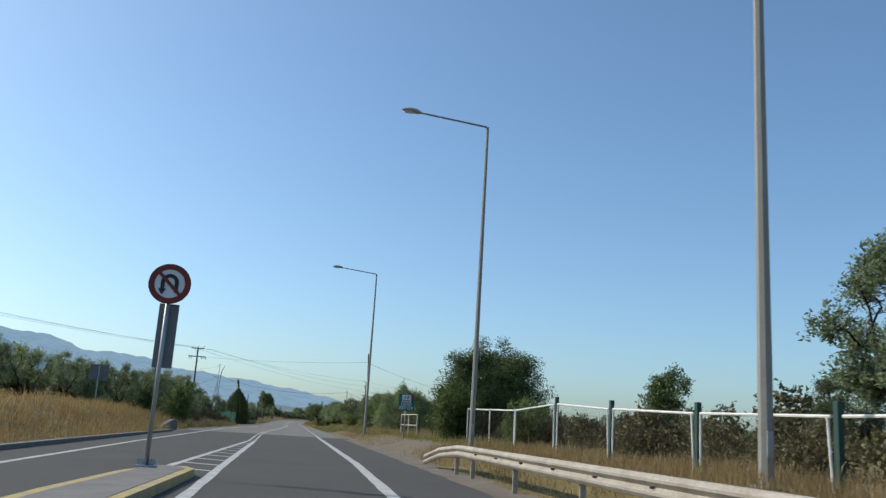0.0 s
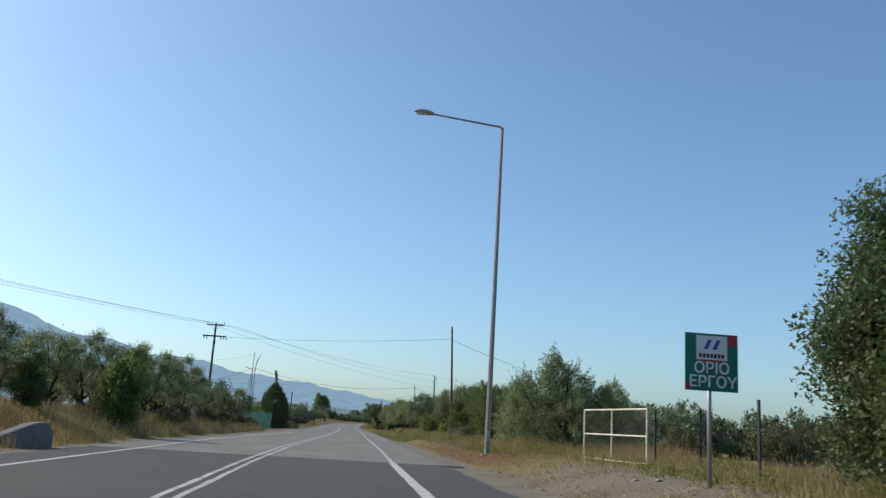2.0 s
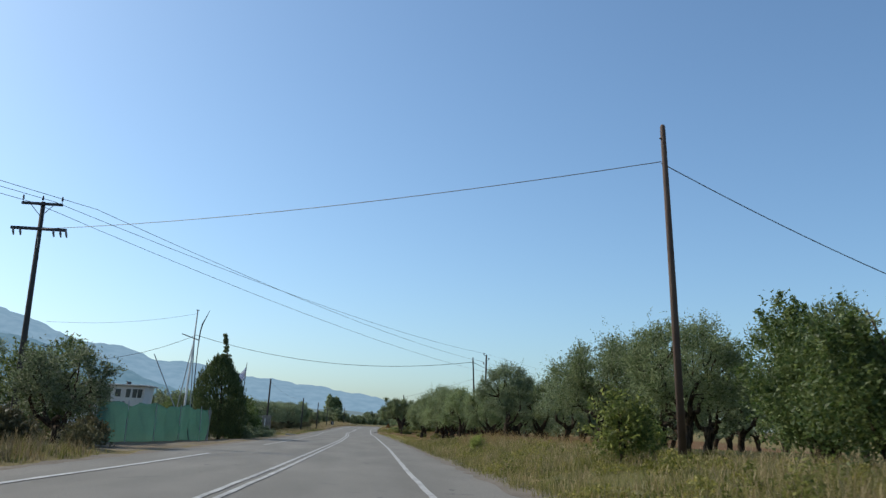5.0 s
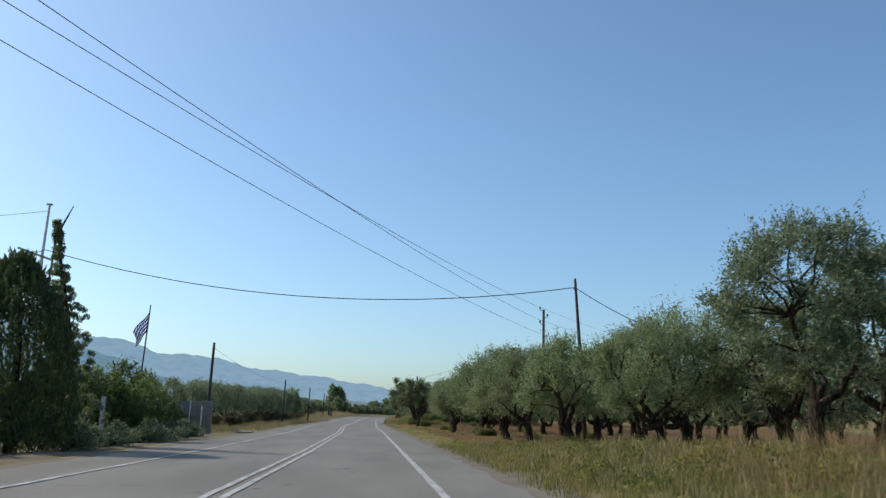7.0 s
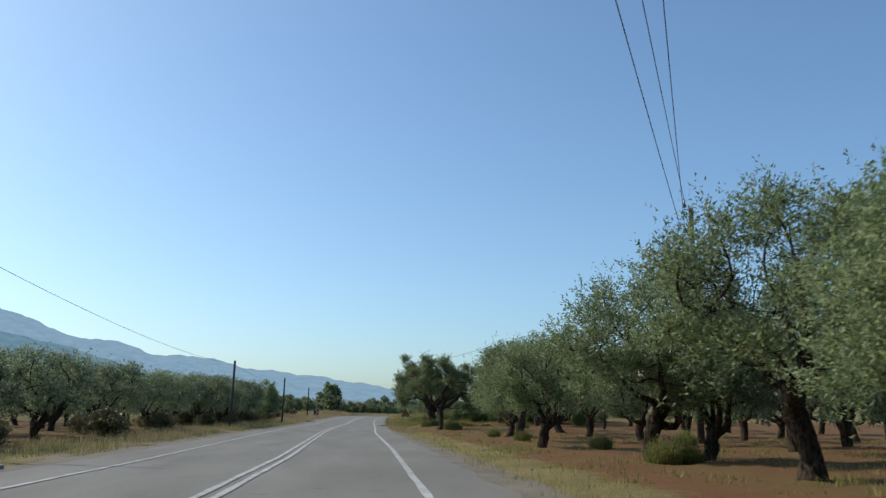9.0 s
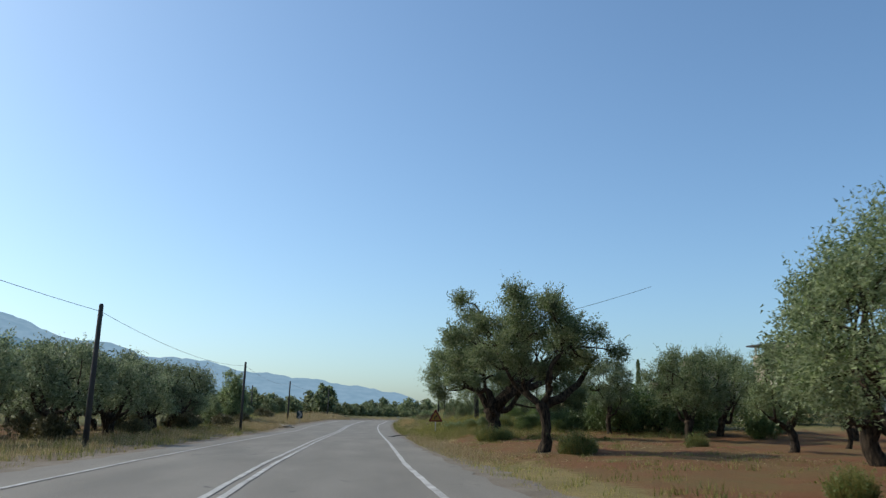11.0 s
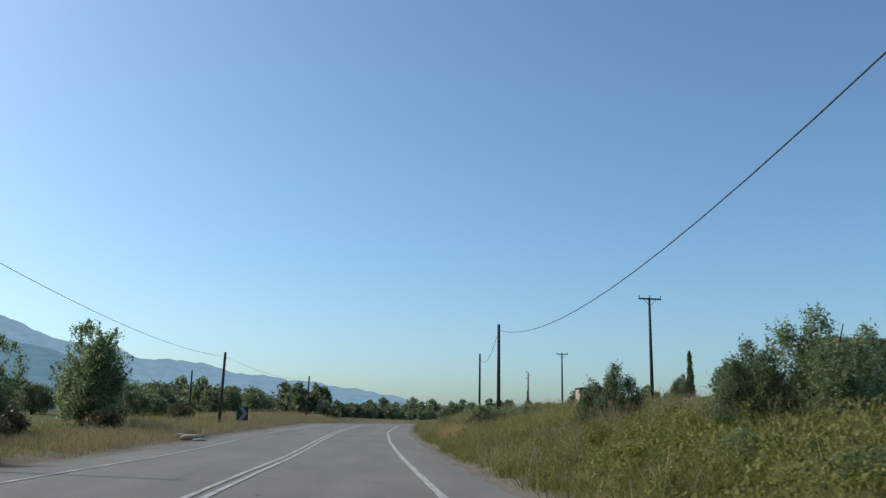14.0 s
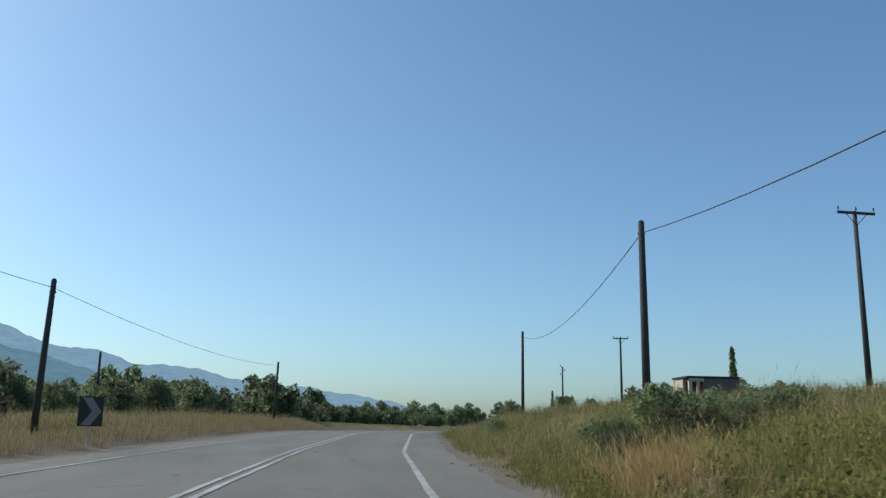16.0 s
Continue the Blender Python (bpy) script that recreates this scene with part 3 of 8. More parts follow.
def build_shoulder():
    """A worn strip of dust and gravel that runs down from the asphalt to the verge."""
    ys = np.arange(-40.0, 420.0, 0.75)
    for name, table, sign, wide in (("shoulder_right", R_EDGE, 1, 1.0), ("shoulder_left", L_EDGE, -1, 0.8)):
        rows = []
        for k, off in enumerate((-0.12, 0.05, 0.4, 0.75, 1.0)):
            x = lerp(ys, table) + sign * off * wide + (0.0 if k < 2 else 1) * 0.16 * np.sin(ys * 1.1 + k) * np.sin(ys * 0.37)
            z = road_z(ys) - 0.004 if k == 0 else np.maximum(ground_z(x, ys) + (0.03, 0.03, 0.028, 0.02, -0.02)[k], -0.02 if k < 3 else -1)
            z = np.minimum(z, road_z(ys) - 0.003) if k == 1 else z
            rows.append(np.stack([x, ys, z], -1))
        n = len(ys)
        f = []
        for r in range(4):
            i = np.arange(n - 1) + r * n
            q = np.stack([i, i + n, i + n + 1, i + 1], -1)
            f.append(q if sign > 0 else q[:, ::-1])
        tagged(mesh_np(name, np.concatenate(rows), np.concatenate(f), M_SHOULDER, True), "pale dusty gravel shoulder along the asphalt", "road shoulder", kind="structure")


def build_island():
    isl = thing("traffic_island", -2.4, 5.0, 0.0, "raised traffic island with yellow painted kerb", "traffic island", kind="structure")
    out = [(-3.3, -20), (-3.05, 5), (-2.95, 11.5), (-2.75, 15.5), (-2.35, 17.6), (-1.85, 17.7), (-1.62, 17.0), (-1.72, 13), (-1.85, 8), (-1.9, 0), (-2.2, -20)]
    cx, cy = -2.4, 5.0

    def slab(o, h0, h1, shrink):
        bm = bmesh.new()
        lo, hi = [], []
        for x, y in o:
            xx = x + (shrink if x < -2.35 else -shrink)
            yy = y - (shrink if y > 17 else 0)
            lo.append(bm.verts.new((xx - cx, yy - cy, h0)))
            hi.append(bm.verts.new((xx - cx + (0.015 if x < -2.35 else -0.015), yy - cy, h1)))
        bm.faces.new(hi)
        for i in range(len(o)):
            j = (i + 1) % len(o)
            bm.faces.new((lo[i], lo[j], hi[j], hi[i]))
        bmesh.ops.recalc_face_normals(bm, faces=bm.faces)
        return bm

    part("kerb", slab(out, 0.0, 0.15, 0.0), M_KERB_YELLOW, isl, "chipped yellow-painted kerb")
    part("paving", slab(out, 0.10, 0.156, 0.17), M_PAVING, isl, "grey concrete paving")


build_ground()
build_road()
build_shoulder()
build_island()


def build_left_kerb():
    """A low concrete gutter edge along the oncoming lane."""
    k = thing("roadside_kerb", -7.2, 30.0, 0.0, "low dusty grey concrete kerb along the oncoming lane", "kerb", kind="structure")
    y = 2.0
    while y < 58:
        x = float(lerp(y, L_EDGE)) - 0.08
        x1 = float(lerp(y + 1.96, L_EDGE)) - 0.08
        bm = bmesh.new()
        box(bm, (0, 0, 0), (0.22, 1.95, 0.16), 0.015)
        ob = part("kerb_stone", bm, M_PAVING, k)
        ob.matrix_basis = pose((x + x1) / 2 + 7.2, y + 0.98 - 30.0, 0.05 + 0.008 * math.sin(y * 3), 0, 0, math.degrees(-math.atan2(x1 - x, 1.96)))
        y += 2.0
    c = thing("culvert_headwall", -8.2, 62.5, -0.05, "weathered grey concrete culvert headwall in the verge", "culvert")
    bm = bmesh.new()
    prism(bm, [(-2.4, 0), (1.6, 0), (1.6, 0.5), (1.25, 0.75), (0.6, 0.72), (-2.4, 0.05)], 0.35, -0.17)
    bmesh.ops.rotate(bm, cent=(0, 0, 0), matrix=pose(0, 0, 0, 0, 0, 78).to_3x3(), verts=bm.verts)
    bmesh.ops.bevel(bm, geom=bm.edges[:], offset=0.03, segments=1, affect="EDGES")
    part("wall", bm, M_PAVING, c)


build_left_kerb()


# ---- far hills: three ridges, each a broad body with its own crest ----
def build_hill(name, dist, depth, crest, mat, label, seed, rough):
    az = np.linspace(crest[0][0], crest[-1][0], 260)
    el = lerp(az, crest) + rough * (np.sin(az * 2.1 + seed) * 0.5 + np.sin(az * 5.3 + 2 * seed) * 0.3 + np.sin(az * 13.7 + seed) * 0.16 + np.sin(az * 31 + seed) * 0.08)
    a = np.radians(az)
    rows = []
    for d, k in ((dist, 0.0), (dist + 0.35 * depth, 0.62), (dist + 0.7 * depth, 0.9), (dist + depth, 1.0), (dist + depth * 1.6, 0.0)):
        h = k * np.tan(np.radians(el)) * (dist + depth)
        rows.append(np.stack([np.sin(a) * d, np.cos(a) * d + 150, h - 4 * (k == 0)], -1))
    v = np.concatenate(rows)
    n = len(az)
    f = []
    for r in range(len(rows) - 1):
        i = np.arange(n - 1) + r * n
        f.append(np.stack([i, i + 1, i + n + 1, i + n], -1))
    tagged(mesh_np(name, v, np.concatenate(f), mat, True), label, "hill", kind="structure")


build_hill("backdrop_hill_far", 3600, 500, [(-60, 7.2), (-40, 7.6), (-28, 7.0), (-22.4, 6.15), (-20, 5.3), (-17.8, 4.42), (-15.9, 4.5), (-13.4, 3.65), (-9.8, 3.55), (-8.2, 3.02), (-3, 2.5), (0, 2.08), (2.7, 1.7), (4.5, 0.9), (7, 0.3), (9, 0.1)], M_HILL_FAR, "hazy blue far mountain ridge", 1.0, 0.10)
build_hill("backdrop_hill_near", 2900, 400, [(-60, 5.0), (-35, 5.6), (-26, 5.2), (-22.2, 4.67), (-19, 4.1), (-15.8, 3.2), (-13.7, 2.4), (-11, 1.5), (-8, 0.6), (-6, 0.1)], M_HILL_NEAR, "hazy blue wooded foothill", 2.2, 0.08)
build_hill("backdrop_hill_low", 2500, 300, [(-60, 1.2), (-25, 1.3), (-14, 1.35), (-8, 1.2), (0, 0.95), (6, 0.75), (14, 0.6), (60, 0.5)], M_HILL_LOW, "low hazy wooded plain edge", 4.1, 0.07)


# ---- trees and bushes ----
def leaves(name, centres, size, mat, rng, upward=0.2, slim=0.34, way=None):
    """Many pointed leaves at the given centres."""
    n = len(centres)
    d = rng.normal(size=(n, 3)) if way is None else way
    d[:, 2] += upward * 2
    d /= np.linalg.norm(d, axis=1, keepdims=True)
    s = np.cross(d, rng.normal(size=(n, 3)))
    s /= np.linalg.norm(s, axis=1, keepdims=True) + 1e-9
    L = size * rng.uniform(0.65, 1.35, (n, 1))
    W = L * slim
    nrm = np.cross(d, s)
    W = W * 1.3
    v = np.stack([centres - d * L / 2 - s * W / 2, centres - d * L / 2 + s * W / 2 + nrm * W * 0.2, centres + d * L / 2], 1).reshape(-1, 3)
    f = np.arange(3 * n).reshape(-1, 3)
    return mesh_np(name, v, f, mat)


def clumps(tips, per, radius, rng, flat=0.8):
    """Leaf places gathered round each twig end, thinning outwards."""
    t = np.repeat(np.asarray(tips, float), per, 0)
    r = rng.normal(size=t.shape)
    r /= np.linalg.norm(r, axis=1, keepdims=True)
    r *= radius * rng.uniform(0.15, 1.0, (len(t), 1)) ** 0.6
    r[:, 2] *= flat
    return t + r


def sprays(tips, per, length, rng, axis=(0.0, 0.0), spread=0.05, rise=1.0):
    """Leaf places strung along shoots that rise and lean outwards from each twig end."""
    T = np.asarray(tips, float)
    n = len(T)
    out = T[:, :2] - np.asarray(axis)
    out = out / (np.linalg.norm(out, axis=1, keepdims=True) + 0.3)
    way = np.stack([out[:, 0] * 0.55 + rng.normal(0, 0.38, n), out[:, 1] * 0.55 + rng.normal(0, 0.38, n), rng.uniform(0.35, 1.2, n) * rise], -1)
    way *= (length * rng.uniform(0.4, 1.3, n))[:, None]
    t = rng.uniform(-0.25, 1, (n, per, 1))
    return (T[:, None, :] + way[:, None, :] * t + rng.normal(0, 1, (n, per, 3)) * spread * (1.25 - t)).reshape(-1, 3)


def limb(bm, p, d, length, r0, r1, rng, bend=0.25, up=0.15, sides=6, segs=5):
    """A crooked tapered limb; returns its points."""
    pts, p, d = [Vector(p)], Vector(p), Vector(d).normalized()
    for i in range(segs):
        d = (d + Vector(rng.normal(size=3)) * bend + Vector((0, 0, up))).normalized()
        p = p + d * (length / segs)
        pts.append(p.copy())
    tube(bm, pts, [r0 + (r1 - r0) * (i / segs) for i in range(segs + 1)], sides)
    return pts


def gnarl(bm, verts, size, depth):
    """Knots and hollows on old wood."""
    for v in verts:
        n = Vector((noise.noise(v.co * 2.6 / size + Vector((3, 0, 0))), noise.noise(v.co * 2.6 / size + Vector((0, 7, 0))), 0))
        m = Vector((noise.noise(v.co * 6.5 / size), noise.noise(v.co * 6.5 / size + Vector((5, 1, 2))), 0))
        v.co += (n * 1.0 + m * 0.5) * depth


def bough(bm, a, b, r0, r1, rng, droop=0.12, kink=0.09, sides=7, segs=8):
    """A crooked tapered bough from a to b; returns its points."""
    a, b = Vector(a), Vector(b)
    ln = (b - a).length
    one, two = Vector(rng.normal(size=3)) * kink * ln, Vector(rng.normal(size=3)) * kink * ln * 0.6
    pts = []
    for i in range(segs + 1):
        t = i / segs
        w = math.sin(math.pi * t)
        pts.append(a.lerp(b, t) + one * w + two * math.sin(2 * math.pi * t) + Vector(rng.normal(size=3)) * 0.018 * ln * w - Vector((0, 0, droop * ln * w)))
    tube(bm, pts, [r0 + (r1 - r0) * (i / segs) ** 0.8 for i in range(segs + 1)], sides)
    return pts


def olive_tree(seed, h, spread, fork, trunk_r, n_leaf, leaf, label, mat=None, lean=(0.0, 0.0), group="olive trees", limbs=4, skirt=None, twigs=True, lobes=None, n_lobes=24, lobe_r=0.30):
    """An old olive: a short gnarled trunk, crooked boughs, each bearing feathery lumps of leaves with gaps between."""
    rng = np.random.default_rng(seed)
    e = thing("olive_tree", 0, 0, 0, label, "tree", group)
    bm = bmesh.new()
    top = Vector((lean[0], lean[1], fork))
    bend = Vector((rng.normal() * 0.10, rng.normal() * 0.10, 0))
    steps = 9 if twigs else 5
    base = [top * t + bend * math.sin(math.pi * t) - Vector((0, 0, 0.25 * (1 - t))) for t in (i / steps for i in range(steps + 1))]
    tube(bm, base, [trunk_r * (0.85 + 0.6 * (1 - i / steps) ** 4 + 0.22 * (i / steps) ** 4) for i in range(steps + 1)], 12 if twigs else 8)
    gnarl(bm, bm.verts[:], max(0.25, 2.2 * trunk_r), 0.42 * trunk_r)
    skirt = fork + 0.2 if skirt is None else skirt
    if lobes is None:
        lobes = []
        hz = (h - skirt) / 2
        for i in range(n_lobes):
            z = -0.75 + 1.7 * (i + 0.5) / n_lobes + rng.uniform(-0.08, 0.08)
            a = i * 2.39996 + rng.uniform(-0.35, 0.35) + seed
            q = math.sqrt(max(0.05, 1 - z * z)) * rng.uniform(0.62, 1.0)
            r = spread * lobe_r * rng.uniform(0.7, 1.2)
            lobes.append((lean[0] + math.cos(a) * q * (spread - 0.7 * r), lean[1] + math.sin(a) * q * (spread - 0.7 * r), skirt + hz + z * (hz - 0.45 * r) + rng.uniform(-0.2, 0.2), r))
    # boughs: each reaches out towards the lumps of its own side
    side = [[] for _ in range(limbs)]
    turn = rng.uniform(0, 2 * math.pi)
    for q in lobes:
        side[int(((math.atan2(q[1] - lean[1], q[0] - lean[0]) - turn) / (2 * math.pi) % 1.0) * limbs) % limbs].append(q)
    for mine in side:
        if not mine:
            continue
        mean = sum((Vector(q[:3]) for q in mine), Vector()) / len(mine)
        end = top + (mean - top) * 0.85
        main = bough(bm, top - Vector((0, 0, 0.12)), end, trunk_r * 0.62, trunk_r * 0.20, rng, 0.10, 0.10, 8)
        for q in mine:
            c = Vector(q[:3])
            start = min(main[3:], key=lambda p: (p - c).length + 0.6 * max(0.0, p.z - c.z))
            sub = bough(bm, start, c, trunk_r * 0.20, 0.022, rng, 0.04, 0.10, 5, 6)
            if twigs:
                for _ in range(5):
                    d = (Vector(rng.normal(size=3)) + Vector((0, 0, 0.5))).normalized()
                    s = sub[int(rng.integers(2, 6))]
                    tube(bm, [s, s + d * q[3] * 0.35 + Vector(rng.normal(size=3)) * 0.04, s + d * q[3] * 0.8], [0.014, 0.010, 0.004], 3, False)
    part("trunk", bm, M_BARK, e, "dark gnarled trunk and crooked boughs", True)
    # leafy shoots bristle outwards and upwards from each lump
    cen = np.array([lean[0], lean[1], skirt + (h - skirt) * 0.4])
    L = np.array(lobes, float)
    share = L[:, 3] ** 2 / (L[:, 3] ** 2).sum()
    C, W = [], []
    for q, k in zip(L, share):
        n = int(n_leaf * k)
        per = 16 if twigs else 9
        m = max(6, n // per)
        u = rng.normal(size=(m, 3))
        u /= np.linalg.norm(u, axis=1, keepdims=True)
        out = q[:3] - cen
        out = out / (np.linalg.norm(out) + 0.2)
        d = u + out * 0.35 + np.array([0, 0, 0.55])
        d /= np.linalg.norm(d, axis=1, keepdims=True)
        o = q[:3] + u * q[3] * rng.uniform(0.05, 0.72, (m, 1)) * np.array([1, 1, 0.85])
        ln = q[3] * rng.uniform(0.25, 0.62, m) * np.where(rng.uniform(0, 1, m) > 0.88, 1.9, 1.0)
        t = rng.uniform(0.0, 1, (m, per, 1))
        p = o[:, None, :] + d[:, None, :] * ln[:, None, None] * t + rng.normal(0, 1, (m, per, 3)) * (0.035 + 0.25 * leaf)
        w = d[:, None, :] * 0.9 + rng.normal(0, 0.62, (m, per, 3))
        C.append(p.reshape(-1, 3)), W.append(w.reshape(-1, 3))
    ob = leaves("crown", np.concatenate(C), leaf, mat or M_OLIVE, rng, 0.0, 0.36, np.concatenate(W))
    ob.parent = e
    tagged(ob, "ragged grey-green leafy crown")
    return e


def bush(seed, h, spread, n_leaf, leaf, mat, label, category="bush", name="bush", group="", low=0.0, peaks=5, tall=1.0, flat=0.85, shoots=1.0, level=0.5):
    """A dense leafy mass from the ground up, of several uneven lobes on thin stems."""
    rng = np.random.default_rng(seed)
    e = thing(name, 0, 0, 0, label, category, group)
    bm = bmesh.new()
    lobes = []
    for k in range(peaks):
        a, r = rng.uniform(0, 2 * math.pi), spread * rng.uniform(0.0, 0.62)
        top = h * rng.uniform(level, 0.97) if k else h
        x, y = math.cos(a) * r, math.sin(a) * r
        lobes.append((x, y, top, spread * rng.uniform(0.38, 0.6)))
        limb(bm, (x * 0.06, y * 0.06, -0.15), (x * 0.8, y * 0.8, top), top * 0.85, 0.05 + 0.012 * h, 0.012, rng, 0.12, 0.1, 6)
    tips = []
    for x, y, top, r in lobes:
        n = 40
        u = rng.normal(size=(n, 3))
        u /= np.linalg.norm(u, axis=1, keepdims=True)
        u *= rng.uniform(0.45, 1.0, (n, 1)) ** 0.5
        hz = (top - low) / 2 * tall
        thin = 1 - 0.5 * np.clip(u[:, 2], 0, 1)
        tips.append(np.stack([x + u[:, 0] * r * thin, y + u[:, 1] * r * thin, low + (top - low) / 2 + u[:, 2] * hz], -1))
    T = np.concatenate(tips)
    T[:, 2] = np.maximum(low + (T[:, 2] - low) * (h - 0.2 - low) / (T[:, 2].max() - low), low + 0.08)
    part("branchwork", bm, M_BARK, e, "thin dark stems", True)
    # leaves face outwards on small lumps, with a few shoots beyond them
    R = 0.165 * (spread + 0.6 * h) ** 0.75
    m = max(3, int(n_leaf * (1 - 0.4 * min(1.0, shoots))) // len(T))
    out = rng.normal(size=(len(T) * m, 3))
    out /= np.linalg.norm(out, axis=1, keepdims=True)
    C = np.repeat(T, m, 0) + out * (R * rng.uniform(0.05, 1.0, (len(out), 1)) ** 0.5) * np.array([1, 1, flat])
    W = out * 0.5 + rng.normal(0, 0.6, C.shape) + np.array([0, 0, 0.25])
    up = T[T[:, 2] > low + 0.3 * (h - low)]
    if len(up) and shoots:
        S = sprays(up, max(2, int(n_leaf * 0.4 * min(1.0, shoots)) // len(up)), (0.10 * h + 0.12) * shoots, rng, (0, 0), 0.03 + 0.012 * h)
        C, W = np.concatenate([C, S]), np.concatenate([W, rng.normal(0, 0.6, S.shape) + np.array([0, 0, 0.5])])
    ob = leaves("foliage", C, leaf, mat, rng, 0.0, 0.46, W)
    ob.parent = e
    return e


def pointed_tree(seed, h, spread, n_leaf, leaf, mat, label, name, group, lobes):
    """A shrubby tree of several leafy spires (x, y, share of height, radius), feathery with shoots."""
    rng = np.random.default_rng(seed)
    e = thing(name, 0, 0, 0, label, "tree", group)
    T = []
    for x, y, k, r in lobes:
        top = h * k
        bm = bmesh.new()
        limb(bm, (0, 0, -0.15), (x * 0.9, y * 0.9, top * 0.8), top * 0.9, 0.035 + 0.012 * h, 0.012, rng, 0.10, 0.1, 6)
        part("stem", bm, M_BARK, e, "", True)
        n = 110
        t = rng.uniform(0.03, 1, n) ** 0.85
        rr = spread * r * (1.02 - t) ** 0.62 * (0.7 + 0.3 * np.clip(t / 0.2, 0, 1)) * rng.uniform(0.45, 1.1, n) ** 0.6
        a = rng.uniform(0, 2 * math.pi, n)
        T.append(np.stack([x + np.cos(a) * rr, y + np.sin(a) * rr, t * (top - 0.25)], -1))
    T = np.concatenate(T)
    C = np.concatenate([clumps(T, int(n_leaf * 0.5) // len(T), 0.16 + 0.045 * spread, rng, 1.0), sprays(T, int(n_leaf * 0.5) // len(T), 0.14 + 0.085 * h, rng, (0, 0), 0.06)])
    C[:, 2] = np.maximum(C[:, 2], 0.02)
    ob = leaves("foliage", C, leaf, mat, rng, 0.3, 0.42)
    ob.parent = e
    return e


def tuft(seed, h, r, n, label):
    """A loose clump of upright weeds: bent blades and small leaves."""
    rng = np.random.default_rng(seed)
    e = thing("weed_clump", 0, 0, 0, label, "weed", "weeds round the trunks")
    a, q = rng.uniform(0, 2 * math.pi, n), r * rng.uniform(0, 1, n) ** 0.7
    p = np.stack([np.cos(a) * q, np.sin(a) * q, np.full(n, -0.03)], -1)
    H = h * rng.uniform(0.35, 1.0, n) * (1 - 0.3 * (q / r) ** 2) * rng.choice([0.55, 0.8, 1.0], n)
    tip = np.stack([rng.normal(0, 0.2, n) * H + 0.25 * p[:, 0], rng.normal(0, 0.2, n) * H + 0.25 * p[:, 1], H], -1)
    b = rng.uniform(0, 2 * math.pi, n)
    s = np.stack([np.cos(b), np.sin(b), np.zeros(n)], -1) * 0.03
    v = np.stack([p - s / 2, p + s / 2, p + tip], 1).reshape(-1, 3)
    ob = mesh_np("foliage", v, np.arange(3 * n).reshape(-1, 3), M_GRASS)
    ob.parent = e
    t = rng.uniform(0.3, 1.0, (n, 1))
    lv = leaves("leafage", p + tip * t + rng.normal(0, 0.03, (n, 3)), 0.09, M_BUSH, rng, 0.3, 0.4)
    lv.parent = e
    return e


def conifer(seed, h, r, n_leaf, leaf, mat, label, name="cypress_tree", thin=False, group="", lean=0.0):
    """A narrow evergreen of steep sprays, broadest near the ground, with a loose tip."""
    rng = np.random.default_rng(seed)
    e = thing(name, 0, 0, 0, label, "tree", group)
    bm = bmesh.new()
    tube(bm, [(0, 0, -0.2), (0.02 + 0.4 * lean, 0, h * 0.5), (0.05 + lean, 0, h * 0.97)], [0.06 + r * 0.09, 0.05 + r * 0.04, 0.01], 7)
    part("trunk", bm, M_BARK, e, "", True)
    n = 260 if thin else 420
    z = h * rng.uniform(0.02, 1.0, n) ** (1.0 if thin else 1.25)
    rr = r * np.clip(1.05 - z / h, 0.03, 1) ** (1.5 if thin else 0.9) * (0.55 + 0.45 * np.clip(z / (0.12 * h), 0, 1))
    a = rng.uniform(0, 2 * math.pi, n)
    q = rng.uniform(0.55, 1.05, n) * (1 + 0.18 * np.sin(3 * a + z * 2.1))
    T = np.stack([np.cos(a) * rr * q, np.sin(a) * rr * q, z], -1)
    if thin:
        # drooping whorls one above another, bare stem between them near the tip
        z = (np.floor(z / 0.3) + 0.5) * 0.3 + rng.uniform(-0.1, 0.1, n)
        rr = r * np.clip(1.0 - z / h, 0.07, 1) ** 1.25
        q = rng.uniform(0.15, 1.0, n)
        T = np.stack([np.cos(a) * rr * q, np.sin(a) * rr * q, z - 0.15 * q], -1)
    C = clumps(T, n_leaf // n, 0.16 if thin else 0.22 * r + 0.05, rng, 0.7 if thin else 1.9)
    C[:, 0] += lean * (C[:, 2] / h) ** 1.2
    ob = leaves("foliage", C, leaf, mat, rng, 0.9, 0.3)
    ob.parent = e
    return e


